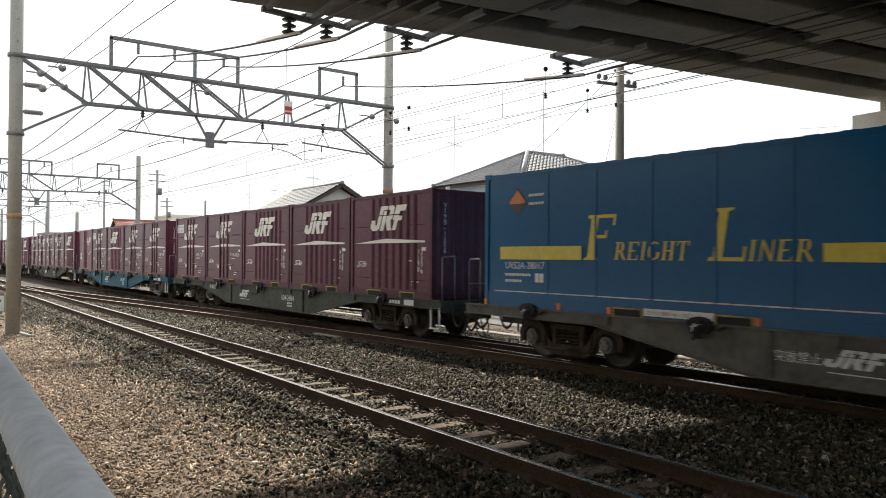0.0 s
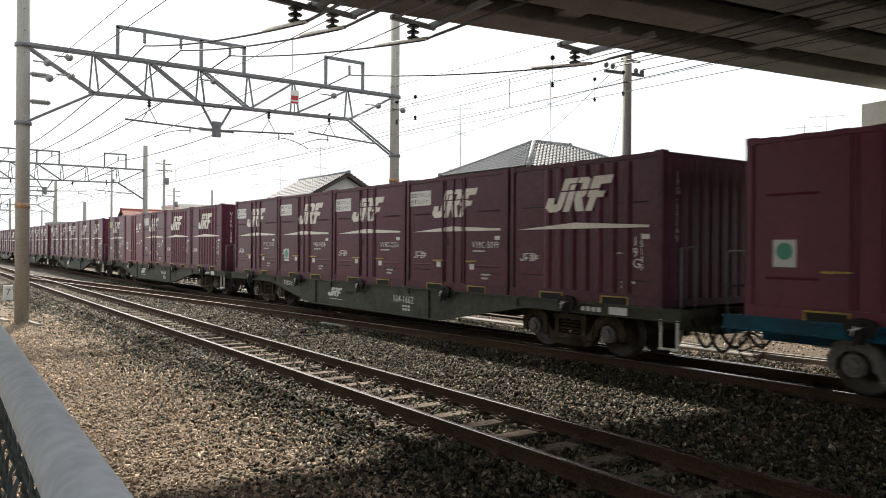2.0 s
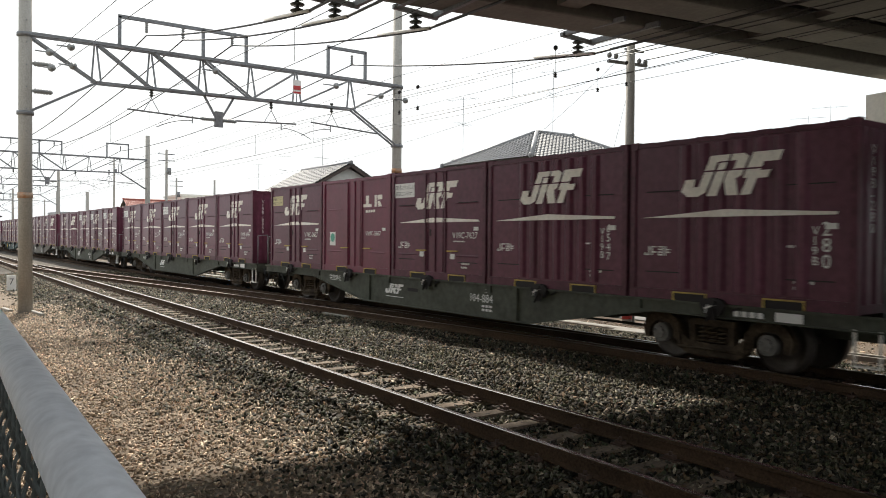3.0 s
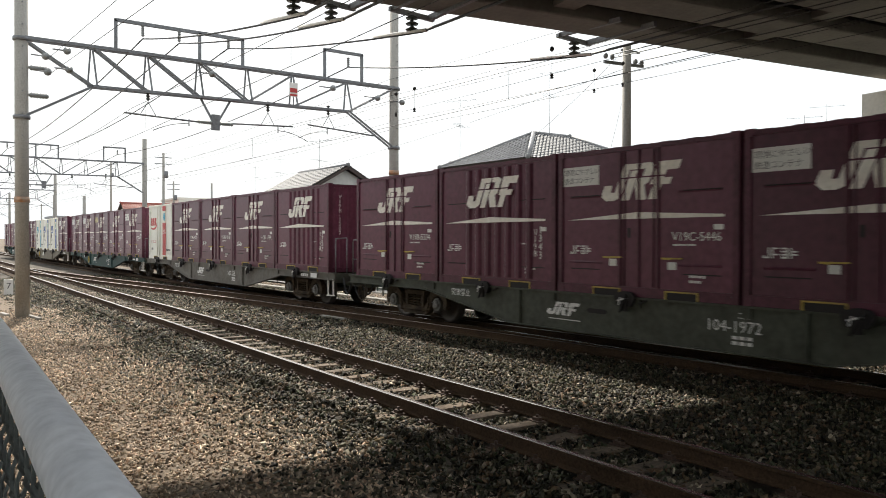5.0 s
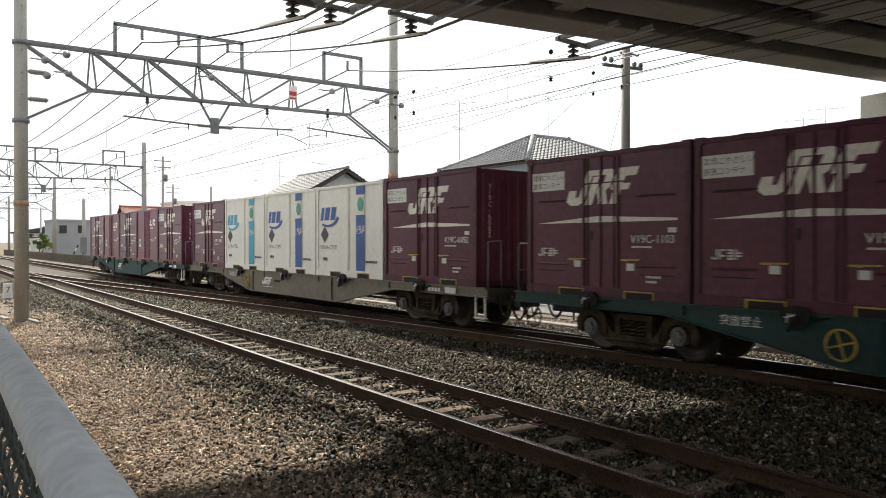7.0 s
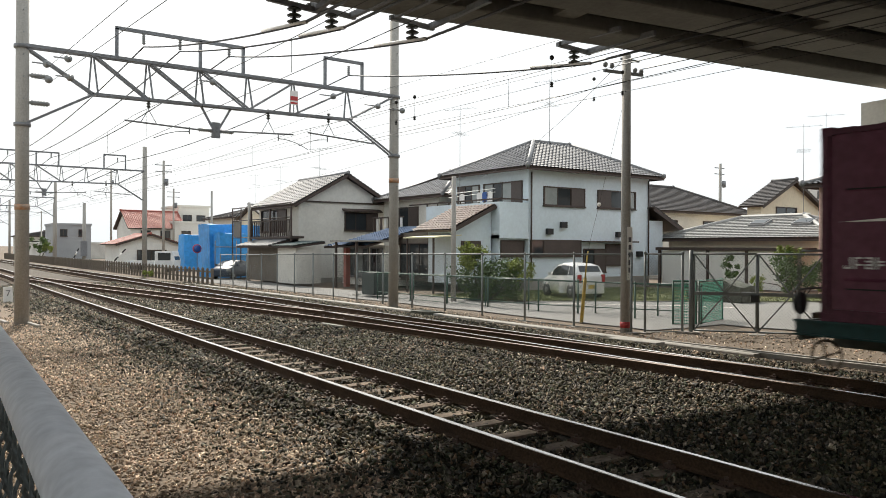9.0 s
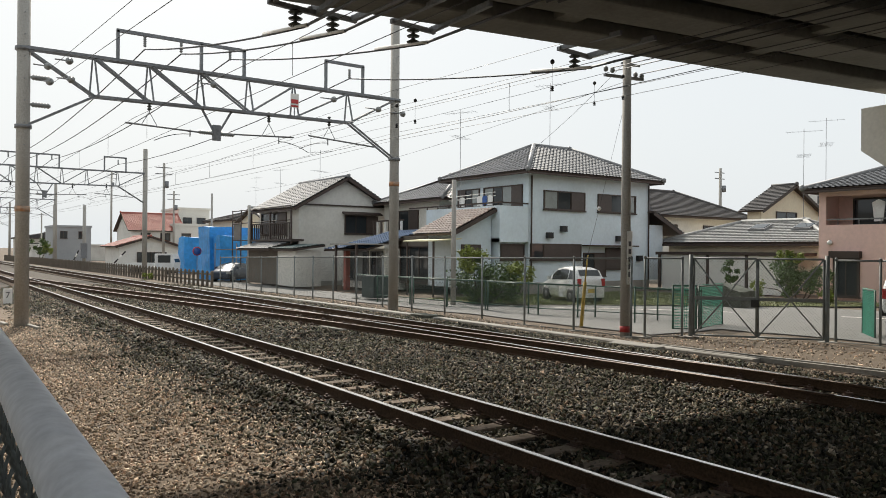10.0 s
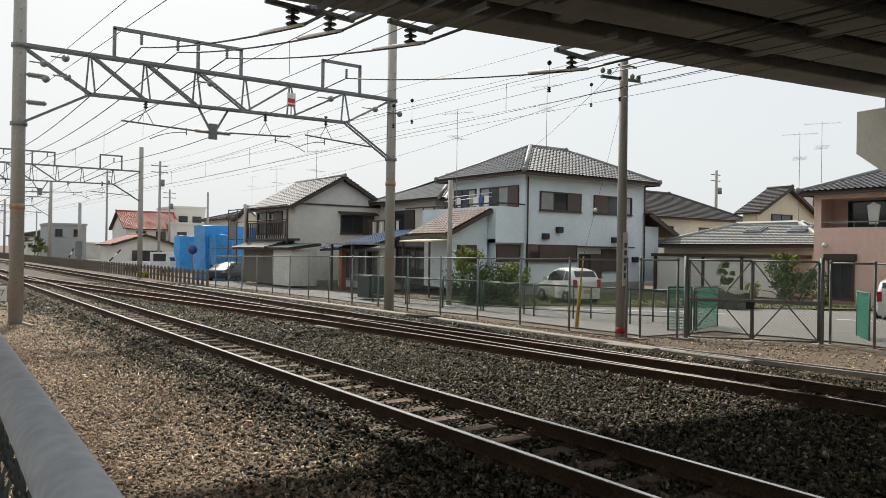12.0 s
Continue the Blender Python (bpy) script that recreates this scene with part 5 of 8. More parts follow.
# ---- utility poles ----
up = concrete_pole("utility_pole", "slim grey concrete utility pole with crossarm", -13.70, 15.68, -0.6, 7.05, 0.135, 0.11, "utility poles", bands=((-0.16, "red_mark"),))
bm = bmesh.new()
bar(bm, (-0.1, -0.75, 6.55), (-0.1, 0.75, 6.62), 0.07, 0.07)
part("crossarm", bm, "steel", up)
bm = bmesh.new()
bar(bm, (-0.1, -0.1, 6.95), (-0.1, 0.6, 6.97), 0.06, 0.05)
part("crossarm", bm, "steel", up)
for y in (-0.7, -0.45, 0.45, 0.7):
    bm = bmesh.new()
    lathe(bm, (-0.1, y, 6.64), [(0.03, 0), (0.06, 0.04), (0.06, 0.1), (0.03, 0.14)], "z", 10)
    part("insulator", bm, "porcelain_pale", up)
bm = bmesh.new()
box(bm, 0.128, 0.14, -0.10, 0.10, 1.1, 2.5)
part("plate", bm, "mark_small", up, "white notice strip")
bm = bmesh.new()
for z in (1.3, 1.5, 1.7, 1.9, 2.1):
    box(bm, 0.1405, 0.144, -0.05, 0.05, z, z + 0.13)
part("plate_bars", bm, "ink", up)
for x, y, z1, r in ((-83.0, 15.2, 6.2, 0.19), (-87.0, 24.0, 11.4, 0.16), (-69.3, 23.4, 7.0, 0.11), (-112.0, 32.3, 10.2, 0.15), (-150.0, 32.0, 16.0, 0.2), (-26.6, 19.5, 5.0, 0.12), (-54.0, 78.0, 11.8, 0.2), (-54.5, 21.2, 5.2, 0.12), (-140.0, 21.0, 9.0, 0.15), (-175.0, 24.0, 9.0, 0.16)):
    p = concrete_pole("utility_pole", "weathered grey utility pole behind the fence", x, y, -0.8, z1, r, r * 0.8, "utility poles")
    if z1 > 9:
        for k in (0.5, 1.2):
            bm = bmesh.new()
            bar(bm, (-0.1, -0.9, z1 - k), (-0.1, 0.9, z1 - k), 0.08, 0.09)
            part("crossarm", bm, "gantry", p)
        bm = bmesh.new()
        lathe(bm, (0.35, 0.2, z1 - 2.4), [(0.05, -0.4), (0.22, -0.36), (0.22, 0.36), (0.05, 0.4)], "z", 12)
        part("transformer", bm, "gantry", p)
    if z1 == 6.2:
        bm = bmesh.new()
        box(bm, 0.1, 0.5, -0.4, 0.2, 0.9, 2.4)
        part("relay_box", bm, "gantry", p, "dark grey box")
# power lines from the utility pole
for y0_, z0_, q in ((16.3, 6.7, (-60, 23.0, 6.6)), (15.3, 6.7, (-87.0, 24.0, 10.9)), (15.6, 6.95, (-36.5, 28.7, 6.2))):
    w = thing("overhead_wire", "thin slack service wire between poles", "wire", group="overhead wires")
    bm = bmesh.new()
    line(bm, (-13.7, y0_, z0_), q, 0.006, 0.5, 10)
    part("conductor", bm, "wire", w)
for y, z in ((15.05, 6.72), (15.3, 6.70), (16.2, 6.72)):
    w = thing("overhead_wire", "dark wire from the utility pole under the bridge", "wire", group="overhead wires")
    bm = bmesh.new()
    line(bm, (-13.7, y, z), (8, y - 1.5, 6.3), 0.014, 0.1, 6)
    part("conductor", bm, "wire", w)


# ---- foreground fence rail ----
fr = thing("foreground_fence", "grey steel fence pipe with chain-link mesh below", "fence", at=pose(0.108, 0.0, 0.0, 0, 0, -2.14))
PIPE_R = 0.0303
pd = PIPE_R / math.sin(radians(7.2))
py, pz = pd * math.cos(radians(65)), EYE[2] - pd * math.sin(radians(65))
bm = bmesh.new()
rod(bm, (-6.0, py, pz), (1.5, py, pz), PIPE_R, n=40)
part("top_pipe", bm, "pipe", fr)


def mesh_panel(bm, w, z0, z1, cell, r, wavy=0):
    """Diamond mesh in the xz plane from x = 0 to w."""
    h = z1 - z0
    k = -h
    while k < w:
        for s in (1, -1):
            a, b = max(0.0, k), min(w, k + h)
            if b - a > 0.01:
                za, zb = (z0 + a - k, z0 + b - k) if s > 0 else (z1 - (a - k), z1 - (b - k))
                if not wavy:
                    rod(bm, (a, 0.003 * s, za), (b, 0.003 * s, zb), r, n=3)
                else:
                    n = max(2, int((b - a) / cell * 4))
                    tube(bm, [(a + (b - a) * i / n, 0.008 * math.cos(i * math.pi / 2 + s), za + (zb - za) * i / n) for i in range(n + 1)], r)
        k += cell


bm = bmesh.new()
mesh_panel(bm, 2.6, 0.9, pz - PIPE_R * 0.6, 0.085, 0.0034, 1)
tagged(part("chain_link", bm, "fence_wire", fr, at=pose(-2.7, py - 0.006, 0)), kind="stuff")
for x in (-4.0, 1.2):
    bm = bmesh.new()
    rod(bm, (x, py, -0.6), (x, py, pz), 0.024, n=14)
    part("post", bm, "pipe", fr)
# ---- lineside fences, gate, trough ----
M["fence_post"] = surface("grey_green_post", (0.19, 0.205, 0.20), 0.6, 0.3, vary=0.15, fine=20, bump=0.05)
M["green_post"] = surface("green_post", (0.035, 0.085, 0.06), 0.55, vary=0.12, fine=20, bump=0.05)
M["green_net"] = surface("green_net", (0.10, 0.42, 0.30), 0.7, vary=0.1, fine=20, bump=0.0)
M["old_wood"] = surface("old_brown_wood", (0.15, 0.128, 0.103), 0.9, vary=0.25, fine=20, bump=0.2)
M["brown"] = surface("dark_brown_trim", (0.055, 0.036, 0.028), 0.6, vary=0.15, bump=0.05)
M["tile"] = surface("grey_roof_tile", (0.19, 0.192, 0.198), 0.5, vary=0.22, dirt=(0.10, 0.10, 0.10), fine=7, coarse=1.0, bump=0.08)
M["tile_brown"] = surface("pale_grey_roof_tile", (0.30, 0.30, 0.29), 0.5, vary=0.2, dirt=(0.19, 0.185, 0.18), fine=7, bump=0.08)
M["tile_beige"] = surface("beige_porch_tile", (0.37, 0.305, 0.27), 0.6, vary=0.25, dirt=(0.22, 0.18, 0.16), fine=7, bump=0.08)
M["slate"] = surface("dark_slate_roof", (0.085, 0.08, 0.08), 0.7, gloss=0.3, vary=0.2, fine=6, bump=0.1)
M["tin_green"] = surface("grey_green_tin_roof", (0.12, 0.16, 0.155), 0.5, vary=0.15, dirt=(0.08, 0.09, 0.085), fine=5, bump=0.05)
M["red_roof"] = surface("red_metal_roof", (0.33, 0.10, 0.075), 0.6, vary=0.12, fine=5, bump=0.05)
M["blue_roof"] = surface("blue_tin_roof", (0.05, 0.10, 0.19), 0.45, vary=0.2, fine=5, bump=0.05)
M["white_wall"] = surface("pale_blue_white_render", (0.66, 0.74, 0.79), 0.9, vary=0.04, dirt=(0.50, 0.555, 0.58), fine=6, coarse=0.35, bump=0.05)
M["grey_wall"] = surface("grey_render", (0.66, 0.64, 0.585), 0.9, vary=0.06, dirt=(0.53, 0.51, 0.46), fine=6, coarse=0.35, bump=0.05)
M["blue_grey_wall"] = surface("blue_grey_cladding", (0.33, 0.345, 0.36), 0.8, vary=0.06, dirt=(0.26, 0.265, 0.27), fine=6, coarse=0.35, bump=0.05)
M["pale_wall"] = surface("off_white_render", (0.68, 0.67, 0.63), 0.9, vary=0.05, fine=6, coarse=0.4, bump=0.05, dirt=(0.45, 0.43, 0.40))
M["pink_wall"] = surface("dusty_pink_render", (0.80, 0.55, 0.48), 0.9, vary=0.05, dirt=(0.68, 0.46, 0.40), fine=6, coarse=0.4, bump=0.05)
M["cream_wall"] = surface("cream_render", (0.76, 0.67, 0.51), 0.9, vary=0.05, dirt=(0.62, 0.53, 0.39), fine=6, coarse=0.4, bump=0.05)
M["tarp"] = surface("blue_sheeting", (0.025, 0.27, 0.66), 0.5, vary=0.15, dirt=(0.02, 0.19, 0.50), fine=3, coarse=0.8, bump=0.3)
M["shutter"] = surface("brown_shutter", (0.07, 0.052, 0.045), 0.5, vary=0.12, fine=9, bump=0.05)
M["glass"] = surface("window_glass", (0.03, 0.036, 0.04), 0.06, vary=0.05, bump=0.0)
M["curtain_glass"] = surface("curtained_window", (0.30, 0.32, 0.31), 0.12, vary=0.06, bump=0.0)
M["car_silver"] = surface("silver_car_paint", (0.68, 0.68, 0.67), 0.3, 0.3, vary=0.03, bump=0.0)
M["car_blue"] = surface("dark_car_paint", (0.02, 0.034, 0.058), 0.4, 0.0, vary=0.03, bump=0.0)
M["car_white"] = surface("white_car_paint", (0.72, 0.73, 0.72), 0.3, vary=0.03, bump=0.0)
M["lamp_red"] = surface("red_tail_lamp", (0.35, 0.02, 0.02), 0.2, vary=0.05, bump=0.0)
M["grass"] = surface("mown_grass", (0.105, 0.125, 0.04), 0.95, vary=0.35, dirt=(0.17, 0.145, 0.075), fine=20, coarse=0.6, bump=0.4)
M["leaf"] = surface("green_leaf", (0.075, 0.125, 0.030), 0.6, vary=0.25, dirt=(0.05, 0.09, 0.022), fine=3, coarse=1.0, bump=0.0, island=0.45)
M["leaf_light"] = surface("light_green_leaf", (0.20, 0.24, 0.04), 0.6, vary=0.25, dirt=(0.14, 0.18, 0.03), fine=3, coarse=1.0, bump=0.0, island=0.35)
M["bark"] = surface("bark", (0.09, 0.07, 0.05), 0.9, vary=0.3, bump=0.3)


def panel_mesh(w, z0, z1, cell=0.085, r=0.0018):
    bm = bmesh.new()
    mesh_panel(bm, w, z0, z1, cell, r)
    return mesh_of("chain_link", bm, "fence_wire", fix=False)


def fence_line(points, height, post="fence_post", spacing=2.0, label="grey chain-link fence with steel posts and top rail", mesh=True, r=0.032):
    f = thing("chain_link_fence", label, "fence", group="chain-link fences")
    for (xa, ya, za), (xb, yb, zb) in zip(points, points[1:]):
        a, b = Vector((xa, ya, za)), Vector((xb, yb, zb))
        n = max(1, round((b - a).length / spacing))
        turn = math.degrees(math.atan2(yb - ya, xb - xa))
        step = (b - a).length / n
        pm = panel_mesh(step - 0.03, 0.06, height - 0.03) if mesh else None
        for i in range(n + 1):
            c = a.lerp(b, i / n)
            if i < n or (xb, yb, zb) == points[-1]:
                bm = bmesh.new()
                rod(bm, (0, 0, -0.5), (0, 0, height + 0.02), r, n=10)
                lathe(bm, (0, 0, height + 0.02), [(r * 1.2, -0.03), (r * 1.2, 0.02), (0.01, 0.05)], "z", 10)
                part("post", bm, post, f, at=pose(*c))
                bm = bmesh.new()
                box(bm, -0.14, 0.14, -0.14, 0.14, -0.3, 0.05)
                part("footing", bm, "concrete", f, at=pose(*c))
            if i < n and pm:
                tagged(put("chain_link", pm, f, at=pose(c.x, c.y, c.z, 0, 0, turn)), kind="stuff")
        for z, rr in ((height, r * 0.72), (0.05, r * 0.45)):
            bm = bmesh.new()
            rod(bm, a + Vector((0, 0, z)), b + Vector((0, 0, z)), rr, n=8)
            part("rail", bm, post, f)
    return f


fence_line([(-43.2, 15.1, -0.62), (-30, 15.5, -0.45), (-13.45, 15.62, -0.30)], 2.08)
fence_line([(-13.30, 15.98, -0.31), (-12.86, 16.95, -0.31)], 2.1)
fence_line([(-9.95, 19.2, -0.32), (-8.95, 19.35, -0.32), (-6.5, 19.6, -0.32)], 2.1, spacing=1.1)
low = fence_line([(-33.0, 18.3, -0.42), (-13.9, 19.2, -0.36)], 1.18, "green_post", 2.3, "low dark green steel fence beside the road", mesh=True, r=0.026)


def gate():
    g = thing("double_gate", "grey steel mesh double gate with diagonal braces", "gate", at=pose(-12.72, 17.12, -0.30, 0, 0, 36.2))
    width, h = 3.26, 2.1
    for x in (0.0, width):
        bm = bmesh.new()
        rod(bm, (x, 0, -0.4), (x, 0, h + 0.1), 0.055, n=14)
        part("gate_post", bm, "fence_post", g)
        bm = bmesh.new()
        box(bm, x - 0.22, x + 0.22, -0.2, 0.2, -0.3, 0.04)
        part("footing", bm, "concrete", g)
    pm = panel_mesh(width / 2 - 0.12, 0.1, h - 0.04)
    for x0 in (0.08, width / 2 + 0.02):
        x1 = x0 + width / 2 - 0.10
        lf = new("gate_leaf")
        lf.parent = g
        for a, b in (((x0, 0.08), (x0, h)), ((x1, 0.08), (x1, h)), ((x0, h), (x1, h)), ((x0, 0.08), (x1, 0.08))):
            bm = bmesh.new()
            rod(bm, (a[0], 0, a[1]), (b[0], 0, b[1]), 0.026, n=8)
            part("frame_bar", bm, "fence_post", lf)
        bm = bmesh.new()
        bar(bm, (x0, 0, 1.06), (x1, 0, 1.06), 0.04, 0.09)
        part("middle_rail", bm, "fence_post", lf)
        m = (x0 + x1) / 2
        for a, b in (((x0, h), (m, 1.08)), ((x1, h), (m, 1.08)), ((m, 1.04), (x0, 0.1)), ((m, 1.04), (x1, 0.1))):
            bm = bmesh.new()
            bar(bm, (a[0], -0.02, a[1]), (b[0], -0.02, b[1]), 0.02, 0.035)
            part("brace", bm, "fence_post", lf)
        tagged(put("chain_link", pm, lf, at=pose(x0 + 0.02, 0.01, 0)), kind="stuff")
    bm = bmesh.new()
    box(bm, width / 2 - 0.16, width / 2 + 0.05, -0.06, 0.06, 0.86, 1.04)
    part("lock_box", bm, "black", g)
    bm = bmesh.new()
    box(bm, width / 2 - 0.2, width / 2 + 0.2, -0.2, 0.2, -0.2, 0.03)
    part("stop_block", bm, "concrete", g)


gate()


def net_panel(a, b, z0, z1):
    p = thing("net_panel", "green mesh barrier panel with dark green frame", "barrier", group="green barrier panels")
    a, b = Vector((*a, 0)), Vector((*b, 0))
    for c in (a, b):
        bm = bmesh.new()
        rod(bm, (c.x, c.y, z0 - 0.2), (c.x, c.y, z1), 0.025, n=8)
        part("post", bm, "green_post", p)
    for z in (z0 + 0.05, z1 - 0.02):
        bm = bmesh.new()
        rod(bm, (a.x, a.y, z), (b.x, b.y, z), 0.018, n=6)
        part("rail", bm, "green_post", p)
    bm = bmesh.new()
    n = int((z1 - z0) / 0.045)
    for i in range(n):
        z = z0 + 0.07 + i * 0.045
        bar(bm, (a.x, a.y, z), (b.x, b.y, z), 0.004, 0.015)
    m = int((b - a).length / 0.06)
    for i in range(m):
        c = a.lerp(b, (i + 0.5) / m)
        bar(bm, (c.x, c.y, z0 + 0.05), (c.x, c.y, z1 - 0.05), 0.012, 0.004)
    tagged(part("net", bm, "green_net", p), kind="stuff")


def low_fence(points, z0, z1):
    """Low dark green mesh fence along the road."""
    f = thing("mesh_fence", "low dark green wire mesh fence along the road", "fence")
    for a, b in zip(points, points[1:]):
        p, q = Vector((*a, 0)), Vector((*b, 0))
        n = max(1, round((q - p).length / 2.4))
        for i in range(n + (b == points[-1])):
            c = p.lerp(q, i / n)
            bm = bmesh.new()
            rod(bm, (c.x, c.y, z0 - 0.3), (c.x, c.y, z1), 0.03, n=8)
            part("post", bm, "green_post", f)
        for z in (z0 + 0.28, z1 - 0.03):
            bm = bmesh.new()
            rod(bm, (p.x, p.y, z), (q.x, q.y, z), 0.02, n=6)
            part("rail", bm, "green_post", f)
        bm = bmesh.new()
        mesh_panel(bm, (q - p).length - 0.04, 0.05, z1 - z0 - 0.04, 0.085, 0.0018)
        tagged(part("mesh", bm, "green_post", f, at=pose(p.x, p.y, z0, 0, 0, math.degrees(math.atan2(q.y - p.y, q.x - p.x)))), kind="stuff")


low_fence([(-30.2, 17.85), (-22.99, 18.5), (-20.47, 18.8), (-18.42, 19.56), (-16.45, 20.4), (-15.2, 20.9)], -0.37, 0.80)
net_panel((-14.37, 18.5), (-14.0, 19.1), -0.33, 1.0)
net_panel((-13.98, 19.2), (-14.5, 21.1), -0.33, 0.98)
net_panel((-9.75, 20.8), (-10.7, 22.1), -0.33, 1.0)


def cable_trough():
    t = thing("cable_trough", "pale concrete cable trough beside the track", "cable trough", kind="structure")
    x = -44.0
    i = 0
    me = {}
    bm = bmesh.new()
    prism(bm, [(-0.15, -0.5), (0.15, -0.5), (0.15, -0.02), (0.13, 0.0), (-0.13, 0.0), (-0.15, -0.02)], "x", 0.0, 0.985)
    me = mesh_of("trough_slab", bm, "concrete")
    while x < -9.0:
        y = 14.25 + 0.012 * (x + 24) - 0.0006 * (x + 24) ** 2
        put("trough_slab", me, t, at=pose(x, y, -0.20 + 0.012 * noise.noise((x, 3, 1)), 0, 0.4 * noise.noise((x, 1, 9)), 0.8 * noise.noise((x, 8, 2))))
        x += 1.0
        i += 1
    for k, (xa, ya, xb, yb) in enumerate(((-11.6, 14.5, -3.0, 15.3), (-10.6, 14.32, -2.0, 15.0))):
        bm = bmesh.new()
        bar(bm, (xa, ya, -0.235), (xb, yb, -0.235), 0.09, 0.09)
        part("conduit", bm, "concrete", t, "pale conduit strip")


cable_trough()
for x, y, w, d in ((-20.9, 14.2, 1.0, 0.5), (-11.7, 13.75, 1.3, 0.35), (-24.2, 3.05, 1.9, 0.10), (-25.3, 2.5, 0.9, 0.12)):
    s = thing("concrete_slab", "weathered concrete slab lying in the gravel", "slab", at=pose(x, y, -0.24, 0, 0, 6), group="loose slabs")
    bm = bmesh.new()
    prism(bm, [(-w / 2, -d / 2), (w / 2, -d / 2), (w / 2, d / 2), (-w / 2, d / 2)], "z", -0.1, 0.09 if d > 0.3 else 0.03)
    bmesh.ops.bevel(bm, geom=bm.edges[:], offset=0.012, segments=1, affect="EDGES")
    part("slab", bm, "concrete" if d < 0.4 else "frame_dim", s)
for i, (x, y, l) in enumerate(((-18.4, 8.9, 1.2), (-16.9, 9.6, 1.1), (-20.2, 9.3, 0.8))):
    s = thing("loose_board", "pale wooden board lying on the ballast", "board", at=pose(x, y + 0.6, -0.15, 2, 0, 4 - 6 * i), group="loose boards")
    bm = bmesh.new()
    box(bm, -l / 2, l / 2, -0.06, 0.06, -0.02, 0.02)
    part("board", bm, "concrete", s)
mk = thing("track_marker", "small white marker post with black figure", "marker", at=pose(-34.4, 3.55, -0.3))
bm = bmesh.new()
box(bm, -0.05, 0.05, -0.16, 0.16, 0.0, 0.62)
part("post", bm, "mark_small", mk)
put("figure", letters("7", 0.24, "ink"), mk, at=pose(0.054, -0.07, 0.25, 0, 0, 90))

yg = thing("guy_guard", "yellow guy wire guard leaning beside the pole", "guy wire guard")
bm = bmesh.new()
rod(bm, (-16.32, 16.72, -0.4), (-16.05, 16.6, 1.05), 0.055, 0.05, n=10)
part("guard", bm, "yellow", yg)
bm = bmesh.new()
rod(bm, (-16.05, 16.6, 1.05), (-15.9, 16.55, 1.85), 0.022, n=8)
part("rod", bm, "yellow", yg)
bm = bmesh.new()
rod(bm, (-15.9, 16.55, 1.85), (-13.7, 15.75, 6.3), 0.004, n=5)
part("guy_wire", bm, "wire", yg)
bm = bmesh.new()
lathe(bm, (-15.24, 16.31, 3.18), [(0.01, -0.06), (0.045, -0.04), (0.06, 0.0), (0.045, 0.04), (0.01, 0.06)], "z", 12)
part("ball", bm, "mark_small", yg, "white ball on the guy wire")


def timber_fence():
    f = thing("timber_fence", "old dark brown lineside fence of upright posts", "fence")
    bm = bmesh.new()
    prism(bm, [(-0.07, -0.5), (0.07, -0.5), (0.07, 1.05), (0.0, 1.14), (-0.07, 1.05)], "x", -0.05, 0.05)
    me = mesh_of("fence_post", bm, "old_wood")
    x = -44.0
    while x > -150:
        put("fence_post", me, f, at=pose(x, 14.9, -0.45 + 0.03 * noise.noise((x, 0, 0)), 0, 2 * noise.noise((x, 4, 0)), 8 * noise.noise((x, 2, 0))))
        x -= 0.85
    for z in (0.05, 0.45):
        bm = bmesh.new()
        bar(bm, (-44, 14.96, z), (-150, 14.96, z), 0.04, 0.10)
        part("rail", bm, "old_wood", f)


timber_fence()


# ---- road and garden ----
def sheet(name, label, cat, xs, ys, lift, mat):
    bm = bmesh.new()
    rows = [[bm.verts.new((x, y, ground_z(x, y) + lift)) for y in ys] for x in xs]
    for a, b in zip(rows, rows[1:]):
        for j in range(len(ys) - 1):
            bm.faces.new((a[j], b[j], b[j + 1], a[j + 1]))
    tagged(put(name, mesh_of(name, bm, mat)), label, cat, kind="structure")


sheet("road", "pale grey asphalt road behind the fence", "road", [-60 + 0.8 * i for i in range(59)], [16.6 + 0.45 * i for i in range(10)], 0.035, "asphalt")
sheet("road", "pale grey asphalt forecourt beside the lawn", "road", [-24.6 + 0.8 * i for i in range(46)], [19.75 + 0.55 * i for i in range(22)], 0.035, "asphalt")


def lawn_edge(y):
    return -24.3 + 0.8 * (y - 22.4)


bm = bmesh.new()
rows = []
for i in range(26):
    y = 20.9 + 0.6 * i
    xs = [-31 + (lawn_edge(y) + 31 + 0.1 * noise.noise((y, 0, 2))) * k / 24 for k in range(25)]
    rows.append([bm.verts.new((x, y, ground_z(x, y) + 0.075)) for x in xs])
for a, b in zip(rows, rows[1:]):
    for k in range(24):
        bm.faces.new((a[k], a[k + 1], b[k + 1], b[k]))
tagged(put("lawn", mesh_of("lawn", bm, "grass")), "dry mown grass in front of the white house", "lawn", kind="structure")
bm = bmesh.new()
prism(bm, [(-26.5, 18.9), (-19.14, 25.16), (-12.6, 27.6), (-12.6, 27.75), (-19.2, 25.3), (-26.6, 19.05)], "z", -0.36, -0.245)
for v in bm.verts:
    v.co.z = ground_z(v.co.x, v.co.y) + (0.041 if v.co.z > -0.3 else 0.02)
part("edge_line", bm, "mark", thing("road_line", "worn white edge line painted on the road", "road marking", kind="structure"))
rng = np.random.RandomState(4)


